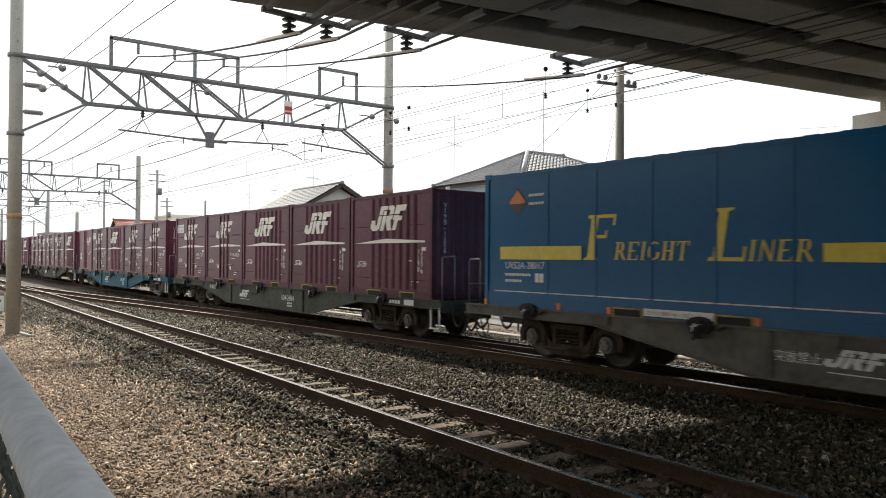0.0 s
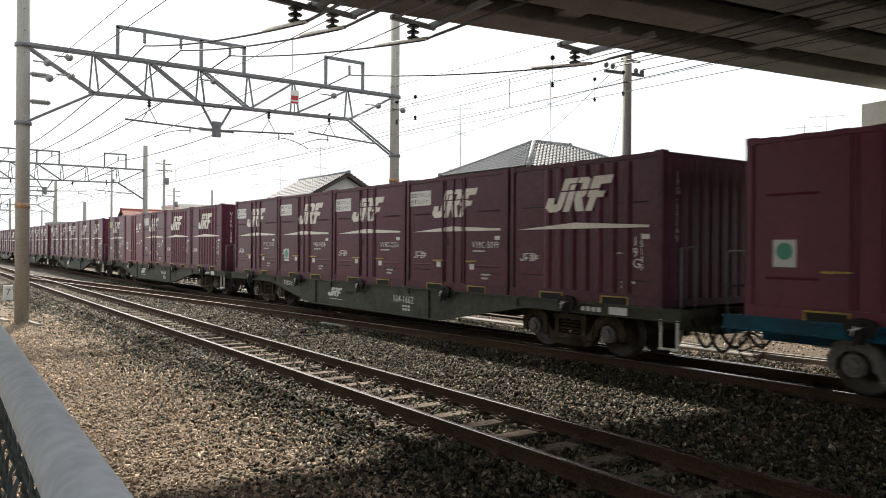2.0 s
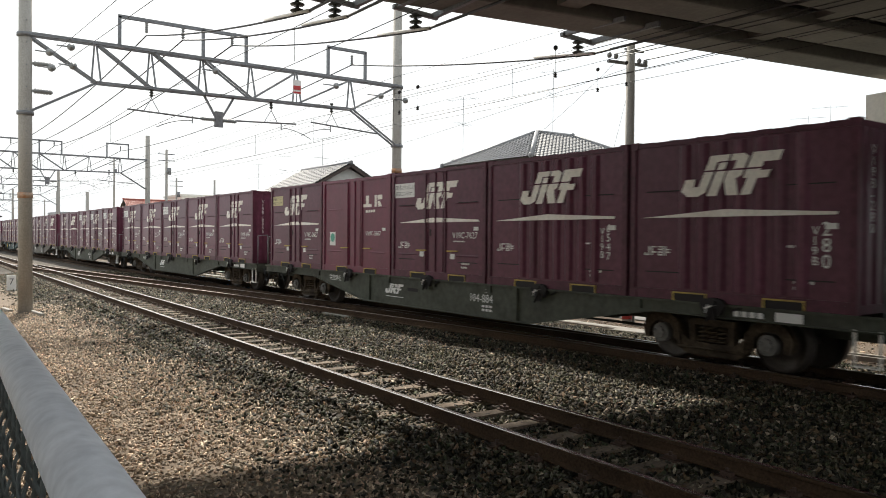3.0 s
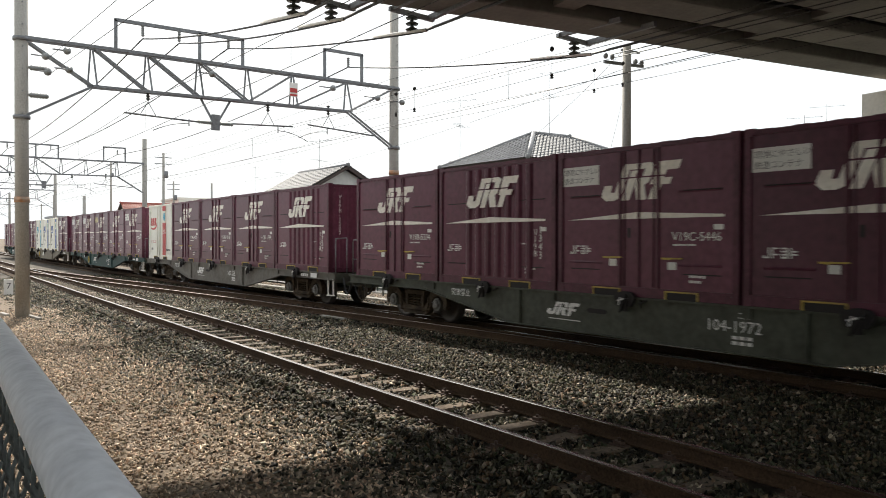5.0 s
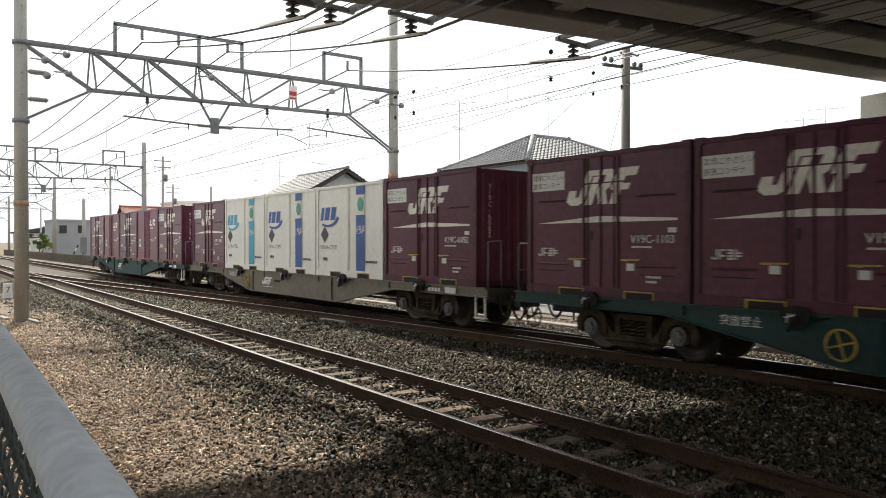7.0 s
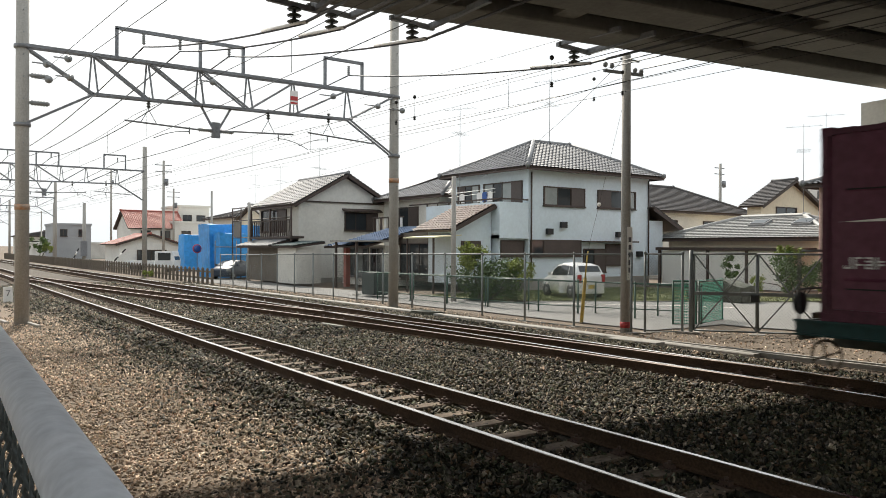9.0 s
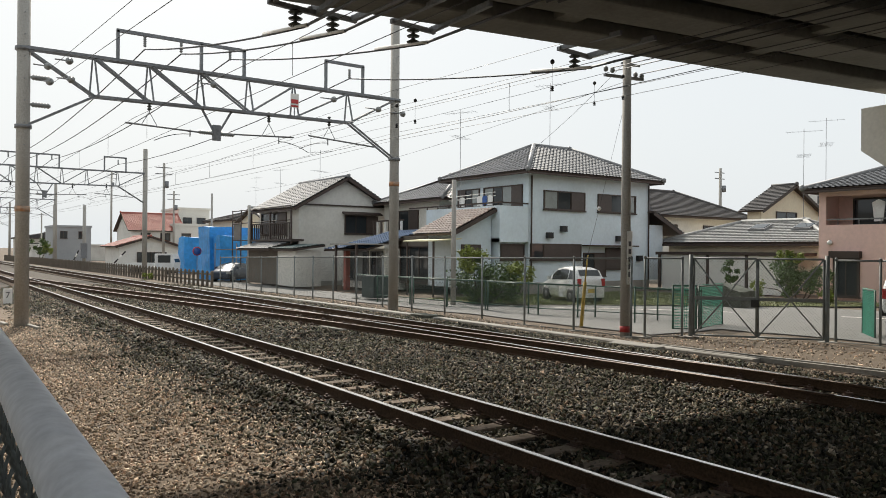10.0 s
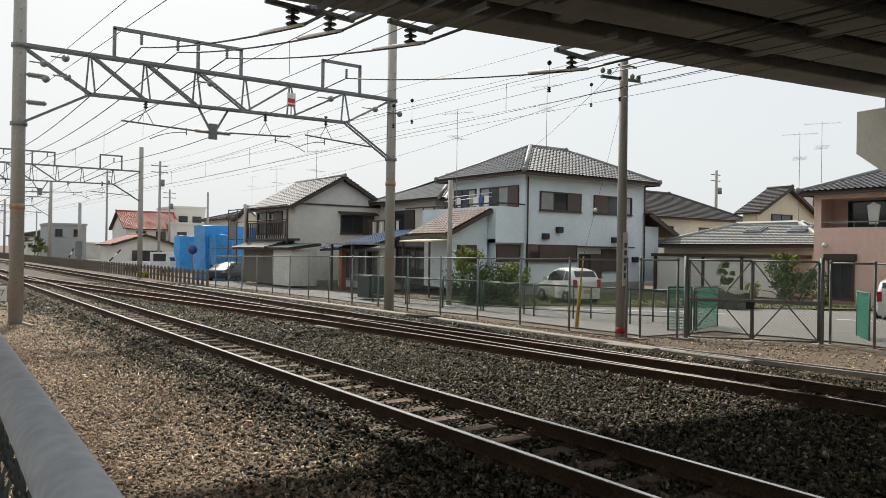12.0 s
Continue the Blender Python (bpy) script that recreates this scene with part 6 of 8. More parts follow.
def blades(n):
    v, f = [], []
    for i in range(n):
        y = rng.uniform(21.0, 35.5)
        x = rng.uniform(-30.5, lawn_edge(y) + 0.05)
        z, h, a = ground_z(x, y) + 0.07, rng.uniform(0.03, 0.10), rng.uniform(0, 6.28)
        k = len(v)
        dx, dy = 0.02 * math.cos(a), 0.02 * math.sin(a)
        v += [(x - dx, y - dy, z), (x + dx, y + dy, z), (x + rng.uniform(-0.05, 0.05), y + rng.uniform(-0.05, 0.05), z + h)]
        f.append((k, k + 1, k + 2))
    me = bpy.data.meshes.new("grass")
    me.from_pydata(v, [], f)
    me.materials.append(M["grass"])
    tagged(new("grass", me), "short dry grass blades on the lawn", "grass", kind="stuff")


blades(16000)


def foliage(c, radii, n, size, seed):
    """Leaves gathered in clumps inside an uneven crown."""
    r = np.random.RandomState(seed)
    clumps = []
    for _ in range(max(8, n // 90)):
        d = r.normal(size=3)
        d /= np.linalg.norm(d)
        clumps.append((d * np.array(radii) * r.uniform(0.45, 1.0), r.uniform(0.16, 0.38) * min(radii)))
    v, f = [], []
    for _ in range(n):
        o, cr = clumps[r.randint(len(clumps))]
        p = np.array(c) + o + r.normal(size=3) * cr * 0.55
        if p[2] < c[2] - radii[2]:
            p[2] = c[2] - radii[2] + r.uniform(0, 0.2)
        a, b = r.normal(size=3), r.normal(size=3)
        a /= np.linalg.norm(a)
        b -= a * a.dot(b)
        b /= np.linalg.norm(b)
        s = size * r.uniform(0.6, 1.3)
        k = len(v)
        v += [tuple(p - a * s), tuple(p + b * s * 0.5), tuple(p + a * s), tuple(p - b * s * 0.5)]
        f.append((k, k + 1, k + 2, k + 3))
    me = bpy.data.meshes.new("crown")
    me.from_pydata(v, [], f)
    return me


def shrub(name, label, x, y, z0, crowns, trunk_h=0.5, r=0.04):
    t = thing(name, label, "shrub" if name == "shrub" else "tree")
    bm = bmesh.new()
    for i, (cx, cy, cz, *_rest) in enumerate(crowns):
        rod(bm, (x + 0.05 * i, y, z0 - 0.2), (x + cx * 0.5, y + cy * 0.5, z0 + trunk_h), r, r * 0.7, n=7)
        rod(bm, (x + cx * 0.5, y + cy * 0.5, z0 + trunk_h), (x + cx, y + cy, z0 + cz), r * 0.7, r * 0.3, n=6)
    part("trunk", bm, "bark", t)
    for i, (cx, cy, cz, rx, ry, rz, n, size, mat) in enumerate(crowns):
        me = foliage((x + cx, y + cy, z0 + cz), (rx, ry, rz), n, size, int(100 * abs(x)) + i)
        me.materials.append(M[mat])
        put("crown", me, t)
    return t


shrub("shrub", "large bright green garden shrub behind the fence", -26.4, 20.9, -0.4, [(-0.6, 0.0, 1.1, 1.0, 0.8, 1.1, 2600, 0.07, "leaf"), (-0.7, 0, 2.0, 0.7, 0.6, 0.75, 1900, 0.065, "leaf_light"), (0.8, 0.5, 1.0, 1.0, 0.9, 0.95, 2600, 0.07, "leaf"), (1.3, 1.0, 1.5, 0.7, 0.6, 0.6, 1200, 0.06, "leaf_light"), (0.2, -0.3, 0.5, 1.4, 0.8, 0.5, 2200, 0.06, "leaf")])
shrub("tree", "slender young tree in the garden", -20.35, 30.2, -0.4, [(0, 0, 1.5, 0.34, 0.34, 0.75, 1300, 0.065, "leaf")], 0.8, 0.02)
shrub("shrub", "dense yellow-green hedge bush beside the garage", -19.6, 34.4, -0.3, [(-0.5, 0, 1.05, 0.85, 0.8, 1.0, 2200, 0.075, "leaf"), (-0.45, 0, 2.05, 0.8, 0.7, 0.32, 1300, 0.07, "leaf_light"), (0.7, 0.3, 0.95, 0.7, 0.7, 0.8, 1700, 0.075, "leaf"), (1.3, 0.2, 0.35, 0.6, 0.5, 0.35, 700, 0.07, "leaf_light"), (-2.3, 0.4, 0.6, 0.45, 0.4, 0.45, 600, 0.06, "leaf_light")])
shrub("shrub", "low dark shrub beside the grey house", -46.0, 27.0, -0.4, [(0, 0, 0.5, 1.6, 0.8, 0.5, 900, 0.09, "leaf")])
shrub("tree", "small round street tree far along the line", -140.0, 19.0, -0.5, [(0, 0, 2.6, 1.5, 1.5, 1.3, 900, 0.16, "leaf"), (0.3, 1.0, 2.0, 1.2, 1.2, 1.0, 600, 0.15, "leaf_light")], 1.2, 0.09)
shrub("tree", "low green street tree beside the far houses", -170.0, 20.6, -0.5, [(0, 0, 2.9, 1.9, 2.0, 1.5, 900, 0.2, "leaf")], 1.2, 0.09)
shrub("shrub", "wild green bush by the timber fence", -57.0, 14.6, -0.4, [(0, 0, 0.3, 0.8, 0.5, 0.4, 700, 0.07, "leaf_light")])


# ---- houses ----
def tile_plane(house, a, b, c, d, mat, name="roof", pitch=0.28, course=0.30, thick=0.10):
    """A tiled roof plane: eave from a to b, upper edge from d to c. Rolls run up the slope, courses overlap."""
    a, b, c, d = (Vector(p) for p in (a, b, c, d))
    e = (b - a).normalized()
    nrm = (b - a).cross(d - a).normalized()
    if nrm.z < 0:
        nrm = -nrm
    u = nrm.cross(e)
    if u.z < 0:
        u = -u
    width, rise = (b - a).length, (d - a).dot(u)
    bm, last = bmesh.new(), []
    nx, ny = max(2, int(width / pitch)), max(2, int(rise / course))
    def edge(h):
        k = h / rise
        return (d - a).dot(e) * k, width + ((c - b).dot(e)) * k
    for j in range(ny):
        h0, h1 = rise * j / ny, rise * (j + 1) / ny
        l0, r0 = edge(h0)
        l1, r1 = edge(h1)
        lo, hi = [], []
        cols = nx * 3
        for i in range(cols + 1):
            w = width * i / cols
            z = 0.0 if i % 3 else (0.012 if mat in ("tile_brown", "slate") else 0.055)
            for h, l, r, row, lift in ((h0, l0, r0, lo, 0.07), (h1, l1, r1, hi, 0.012)):
                x = min(max(w, l), max(r, l))
                row.append(bm.verts.new(a + e * x + u * h + nrm * (z + lift)))
        for lower, upper in ((last, lo), (lo, hi)) if j else ((lo, hi),):
            for i in range(cols):
                if (lower[i + 1].co - lower[i].co).length > 1e-4 or (upper[i + 1].co - upper[i].co).length > 1e-4:
                    bm.faces.new((lower[i], lower[i + 1], upper[i + 1], upper[i]))
        last = hi
    bmesh.ops.remove_doubles(bm, verts=bm.verts[:], dist=0.0005)
    part(name, bm, mat, house)
    bm = bmesh.new()
    plate = [a, b, c, d] if (c - d).length > 0.02 else [a, b, c]
    up = [bm.verts.new(p + nrm * 0.01) for p in plate]
    dn = [bm.verts.new(p - nrm * thick) for p in plate]
    bm.faces.new(up)
    bm.faces.new(list(reversed(dn)))
    for i in range(len(plate)):
        k = (i + 1) % len(plate)
        bm.faces.new((up[i], dn[i], dn[k], up[k]))
    return part("roof_board", bm, "brown", house)


def ridge(house, p, q, mat="tile", r=0.13):
    bm = bmesh.new()
    p, q = Vector(p), Vector(q)
    rod(bm, p + Vector((0, 0, 0.06)), q + Vector((0, 0, 0.06)), r, n=10)
    lathe(bm, tuple(q + Vector((0, 0, 0.08))), [(0.05, -0.16), (r * 1.05, -0.08), (r * 1.1, 0.10), (0.05, 0.17)], "z", 8)
    part("ridge", bm, mat, house)


def hip_roof(house, x0, x1, y0, y1, z, rise, over, mat, along="x"):
    x0, x1, y0, y1 = x0 - over, x1 + over, y0 - over, y1 + over
    if along == "x":
        h = (y1 - y0) / 2
        r0, r1 = (x0 + h, (y0 + y1) / 2, z + rise), (x1 - h, (y0 + y1) / 2, z + rise)
    else:
        h = (x1 - x0) / 2
        r0, r1 = ((x0 + x1) / 2, y0 + h, z + rise), ((x0 + x1) / 2, y1 - h, z + rise)
    A, B, C, D_ = (x0, y0, z), (x1, y0, z), (x1, y1, z), (x0, y1, z)
    if along == "x":
        planes = [(A, B, r1, r0), (B, C, r1, r1), (C, D_, r0, r1), (D_, A, r0, r0)]
        hips = [(r0, A), (r1, B), (r1, C), (r0, D_), (r0, r1)]
    else:
        planes = [(A, B, r0, r0), (B, C, r1, r0), (C, D_, r1, r1), (D_, A, r0, r1)]
        hips = [(r0, A), (r0, B), (r1, C), (r1, D_), (r0, r1)]
    for p in planes:
        tile_plane(house, *p, mat)
    for p, q in hips:
        ridge(house, p, q, mat)
    bm = bmesh.new()
    for p, q in ((A, B), (B, C), (C, D_), (D_, A)):
        bar(bm, (p[0], p[1], z - 0.12), (q[0], q[1], z - 0.12), 0.10, 0.10)
    part("gutter", bm, "brown", house)


def gable_roof(house, x0, x1, y0, y1, z, rise, over, mat, along="x"):
    if along == "x":
        m = (y0 + y1) / 2
        k = rise / ((y1 - y0) / 2)
        xa, xb = x0 - over, x1 + over
        tile_plane(house, (xa, y0 - over, z - k * over), (xb, y0 - over, z - k * over), (xb, m, z + rise), (xa, m, z + rise), mat)
        tile_plane(house, (xb, y1 + over, z - k * over), (xa, y1 + over, z - k * over), (xa, m, z + rise), (xb, m, z + rise), mat)
        ridge(house, (xa, m, z + rise), (xb, m, z + rise), mat)
        for s in (y0 - over, y1 + over):
            bm = bmesh.new()
            bar(bm, (xb - 0.02, s, z - k * over - 0.10), (xb - 0.02, m, z + rise - 0.10), 0.05, 0.20)
            part("barge_board", bm, "brown", house)
    else:
        m = (x0 + x1) / 2
        k = rise / ((x1 - x0) / 2)
        ya, yb = y0 - over, y1 + over
        tile_plane(house, (x1 + over, ya, z - k * over), (x1 + over, yb, z - k * over), (m, yb, z + rise), (m, ya, z + rise), mat)
        tile_plane(house, (x0 - over, yb, z - k * over), (x0 - over, ya, z - k * over), (m, ya, z + rise), (m, yb, z + rise), mat)
        ridge(house, (m, yb, z + rise), (m, ya, z + rise), mat)


def walls(house, x0, x1, y0, y1, z0, z1, mat, gable=None, rise=0.0):
    bm = bmesh.new()
    if gable == "x":
        prism(bm, [(y0, z0), (y1, z0), (y1, z1), ((y0 + y1) / 2, z1 + rise), (y0, z1)], "x", x0, x1)
    elif gable == "y":
        prism(bm, [(x0, z0), (x1, z0), (x1, z1), ((x0 + x1) / 2, z1 + rise), (x0, z1)], "y", y0, y1)
    else:
        box(bm, x0, x1, y0, y1, z0, z1)
    part("wall", bm, mat, house)
    bm = bmesh.new()
    box(bm, x0 - 0.03, x1 + 0.03, y0 - 0.03, y1 + 0.03, z0 - 0.9, z0)
    part("plinth", bm, "concrete", house)


def window(house, face, at, a0, a1, z0, z1, leaves=2, glass="glass", shutter=0, frame="brown"):
    """A framed window on the +x face ("x") or the -y face ("y") at coordinate at."""
    w = new("window")
    w.parent = house
    def b(bm, p0, p1, q0, q1, d0, d1):
        if face == "x":
            box(bm, at + d0, at + d1, p0, p1, q0, q1)
        else:
            box(bm, p0, p1, at - d1, at - d0, q0, q1)
    t = 0.07
    for p0, p1, q0, q1 in ((a0, a1, z1 - t, z1), (a0, a1, z0, z0 + t), (a0, a0 + t, z0 + t, z1 - t), (a1 - t, a1, z0 + t, z1 - t)):
        bm = bmesh.new()
        b(bm, p0, p1, q0, q1, -0.03, 0.09)
        part("frame", bm, frame, w)
    n = leaves
    step = (a1 - a0 - 2 * t) / n
    for i in range(n):
        p0, p1 = a0 + t + i * step, a0 + t + (i + 1) * step
        bm = bmesh.new()
        sh = i >= n - shutter if shutter > 0 else i < -shutter
        if sh:
            b(bm, p0, p1, z0 + t, z1 - t, -0.02, 0.075)
            part("shutter", bm, "shutter", w, "brown storm shutter")
        else:
            b(bm, p0, p1, z0 + t, z1 - t, -0.02, 0.02)
            part("pane", bm, glass if i % 2 == 0 else "glass", w)
            bm = bmesh.new()
            b(bm, p1 - 0.05, p1, z0 + t, z1 - t, 0.02, 0.05)
            part("mullion", bm, frame, w)
    bm = bmesh.new()
    b(bm, a0 - 0.05, a1 + 0.05, z0 - 0.06, z0, -0.02, 0.13)
    part("sill", bm, frame, w)
    return w


def antenna(x, y, z0, z1, n=7):
    a = thing("tv_antenna", "thin rooftop television antenna on a mast", "antenna", group="antennas")
    bm = bmesh.new()
    rod(bm, (x, y, z0), (x, y, z1), 0.015, n=6)
    part("mast", bm, "gantry", a)
    for k, z in enumerate((z1 - 0.15, z1 - 1.6)):
        bm = bmesh.new()
        d = (0.9, 0.45) if k == 0 else (0.5, -0.8)
        rod(bm, (x - d[0], y - d[1], z), (x + d[0], y + d[1], z), 0.008, n=5)
        for i in range(n):
            s = -0.9 + 1.8 * i / (n - 1)
            px, py_ = x + d[0] * s, y + d[1] * s
            rod(bm, (px + d[1] * 0.4, py_ - d[0] * 0.4, z), (px - d[1] * 0.4, py_ + d[0] * 0.4, z), 0.005, n=4)
        part("elements", bm, "gantry", a)


def white_house():
    h = thing("house", "two-storey pale blue-white house with grey tiled roof", "house", group="houses")
    x0, x1, y0, y1, z0, z1 = -39.3, -32.2, 28.8, 39.0, 0.2, 6.35
    walls(h, x0, x1, y0, y1, z0, z1, "white_wall")
    hip_roof(h, x0, x1, y0, y1, 6.42, 2.1, 0.65, "tile", "y")
    window(h, "x", x1, 29.9, 33.2, 4.35, 5.45, 3, "curtain_glass", 1)
    window(h, "x", x1, 34.3, 37.7, 4.35, 5.45, 3, "curtain_glass", -1)
    window(h, "x", x1, 28.9, 32.9, 1.45, 2.40, 4, "glass", 3)
    window(h, "x", x1, 33.1, 35.0, 0.5, 1.9, 2, "glass", 1)
    window(h, "x", x1, 35.0, 37.3, 0.9, 2.2, 2, "glass", 2)
    bm = bmesh.new()
    box(bm, x1, x1 + 0.6, 33.0, 37.4, 2.28, 2.36)
    part("awning", bm, "brown", h)
    for y, z in ((30.1, 2.7), (31.2, 3.1), (35.9, 2.6), (37.8, 1.4)):
        bm = bmesh.new()
        box(bm, x1, x1 + 0.22, y, y + 0.42, z, z + 0.34)
        part("vent_hood", bm, "black", h)
    # side annex with its own roof
    bm = bmesh.new()
    box(bm, x0 + 0.5, x1 - 0.02, 39.0, 40.4, z0, 3.7)
    part("annex", bm, "white_wall", h)
    tile_plane(h, (x1 + 0.5, 41.9, 3.15), (x0, 41.9, 3.15), (x0, 38.9, 4.55), (x1 + 0.5, 38.9, 4.55), "tile", "annex_roof")
    bm = bmesh.new()
    bar(bm, (x1 + 0.52, 41.9, 3.02), (x1 + 0.52, 38.9, 4.42), 0.06, 0.22)
    part("barge_board", bm, "brown", h)
    # upper windows and balcony on the track side
    window(h, "y", y0, -38.8, -36.6, 4.3, 5.75, 3, "curtain_glass", -1)
    window(h, "y", y0, -36.2, -32.7, 4.3, 5.75, 4, "curtain_glass", 1)
    bl = new("balcony")
    bl.parent = h
    bm = bmesh.new()
    box(bm, x0, x1 - 0.02, 26.7, 28.8, 2.45, 2.65)
    part("floor", bm, "white_wall", bl)
    for p in ((x0, x1 - 0.15, 26.7, 26.83), (x1 - 0.15, x1, 26.7, 28.79)):
        bm = bmesh.new()
        box(bm, p[0], p[1], p[2], p[3], 2.45, 4.45)
        part("parapet", bm, "white_wall", bl)
    bm = bmesh.new()
    bar(bm, (x0 - 2, 26.76, 4.62), (x1 - 0.05, 26.76, 4.62), 0.10, 0.08)
    bar(bm, (x1 - 0.07, 26.76, 4.62), (x1 - 0.07, 28.8, 4.62), 0.10, 0.08)
    for i in range(7):
        bar(bm, (x0 + 1.15 * i, 26.76, 4.42), (x0 + 1.15 * i, 26.76, 4.62), 0.06, 0.06)
    part("handrail", bm, "brown", bl)
    bm = bmesh.new()
    box(bm, x0 + 0.1, x1 - 0.3, 26.9, 28.79, 0.1, 2.45)
    part("lower_wall", bm, "white_wall", h)
    window(h, "x", x1 - 0.3, 27.0, 28.7, 1.45, 2.35, 2, "glass", 2)
    # lean-to porch with tiled roof
    tile_plane(h, (-36.1, 23.6, 2.85), (-32.5, 23.6, 2.85), (-32.5, 26.68, 4.30), (-36.1, 26.68, 4.30), "tile_beige", "porch_roof")
    bm = bmesh.new()
    bar(bm, (-32.46, 23.6, 2.75), (-32.46, 26.68, 4.2), 0.06, 0.2)
    part("barge_board", bm, "brown", h)
    bm = bmesh.new()
    prism(bm, [(24.2, 0.0), (26.68, 0.0), (26.68, 4.1), (24.2, 2.95)], "x", -35.4, -32.9)
    part("porch_wall", bm, "white_wall", h)
    window(h, "x", -32.9, 24.6, 25.9, 1.4, 2.3, 2, "glass", 1)
    bm = bmesh.new()
    box(bm, -39.2, -35.45, 24.6, 26.88, 0.0, 2.8)
    part("porch_wall", bm, "old_wood", h)
    window(h, "y", 24.6, -38.9, -35.8, 0.2, 2.2, 3, "glass", 0)
    bm = bmesh.new()
    box(bm, -41.5, -38.4, 21.2, 24.0, 2.25, 2.33)
    part("canopy", bm, "concrete", h)
    for x in (-41.2, -38.7):
        bm = bmesh.new()
        box(bm, x - 0.06, x + 0.06, 21.4, 21.52, -0.5, 2.25)
        part("canopy_post", bm, "brown", h)
    M["canopy_yellow"] = surface("pale_yellow_canopy", (0.66, 0.62, 0.40), 0.7, vary=0.06, bump=0.02)
    bm = bmesh.new()
    prism(bm, [(22.4, 2.42), (24.2, 2.56), (24.2, 2.62), (22.4, 2.48)], "x", -35.2, -32.3)
    part("canopy", bm, "canopy_yellow", h, "pale yellow sheet canopy")
    for x in (-35.0, -32.5):
        bm = bmesh.new()
        box(bm, x - 0.04, x + 0.04, 22.5, 22.58, -0.5, 2.43)
        part("canopy_post", bm, "brown", h)
    for y, z in ((27.4, 2.62), (28.1, 2.62)):
        bm = bmesh.new()
        lathe(bm, (x1 - 0.28, y, z), [(0.02, -0.03), (0.09, -0.02), (0.09, 0.03), (0.02, 0.04)], "x", 12)
        part("round_vent", bm, "steel", h)
    # outdoor heater unit and gas bottles by the wall
    bm = bmesh.new()
    box(bm, x1 + 0.02, x1 + 0.36, 32.0, 32.75, 0.2, 1.1)
    bmesh.ops.bevel(bm, geom=bm.edges[:], offset=0.02, segments=1, affect="EDGES")
    part("heater_unit", bm, "mark_small", h, "white outdoor heater unit")
    # downpipes
    for x, y, za, zb in ((x1 + 0.08, 28.95, 0.2, 6.2), (x1 + 0.08, 38.9, 0.2, 6.2)):
        bm = bmesh.new()
        rod(bm, (x, y, za), (x, y, zb), 0.045, n=8)
        part("downpipe", bm, "brown", h)
    # laundry poles
    lp = thing("laundry_rack", "washing poles with pale laundry on the balcony", "laundry rack")
    bm = bmesh.new()
    for z in (4.95, 5.15):
        rod(bm, (-37.6, 27.2, z), (-33.2, 27.2, z + 0.1), 0.02, n=6)
    part("pole", bm, "mark_small", lp)
    for i, x in enumerate((-37.0, -36.3, -34.6, -34.1, -33.7)):
        bm = bmesh.new()
        prism(bm, [(x - 0.22, 4.55), (x + 0.22, 4.55), (x + 0.26, 5.02), (x + 0.08, 5.1), (x - 0.08, 5.1), (x - 0.26, 5.02)], "y", 27.18, 27.22)
        part("laundry", bm, ("curtain_glass", "mark_small", "mark_small", "blue_mark", "mark_small")[i], lp)


white_house()


def back_house():
    h = thing("house", "older two-storey house with tiled roof and wooden balcony", "house", group="houses")
    walls(h, -47.5, -40.6, 28.6, 35.5, 0.1, 5.3, "grey_wall")
    hip_roof(h, -47.5, -40.0, 28.6, 35.5, 5.3, 1.9, 0.6, "tile", "y")
    window(h, "y", 28.6, -46.5, -43.0, 3.2, 4.7, 3, "glass", 1)
    bl = new("balcony")
    bl.parent = h
    bm = bmesh.new()
    box(bm, -45.5, -41.5, 26.4, 28.6, 2.6, 2.75)
    bar(bm, (-45.5, 26.45, 3.9), (-41.5, 26.45, 3.9), 0.08, 0.1)
    part("frame", bm, "brown", bl)
    for i in range(8):
        bm = bmesh.new()
        x = -45.4 + 0.5 * i
        box(bm, x, x + 0.22, 26.43, 26.48, 2.75, 3.85)
        part("slat", bm, "pale_wall" if i % 2 else "brown", bl)
    tile_plane(h, (-44.3, 22.2, 1.95), (-42.9, 22.2, 1.95), (-42.9, 25.4, 2.5), (-44.3, 25.4, 2.5), "blue_roof", "lower_roof")
    tile_plane(h, (-42.8, 22.0, 2.0), (-38.6, 22.0, 2.0), (-38.6, 26.5, 3.2), (-42.8, 26.5, 3.2), "blue_roof", "lower_roof")
    bm = bmesh.new()
    box(bm, -44.2, -38.9, 23.5, 28.6, -0.4, 2.05)
    part("lower_wall", bm, "grey_wall", h)
    for i in range(3):
        window(h, "y", 23.5, -43.9 + 1.7 * i, -42.5 + 1.7 * i, 0.1, 1.9, 2, "glass" if i == 2 else "curtain_glass", 0, "steel")
    bm = bmesh.new()
    box(bm, -42.0, -41.7, 22.4, 22.7, -0.5, 2.1)
    part("red_post", bm, "red_roof", h, "red painted post")


back_house()


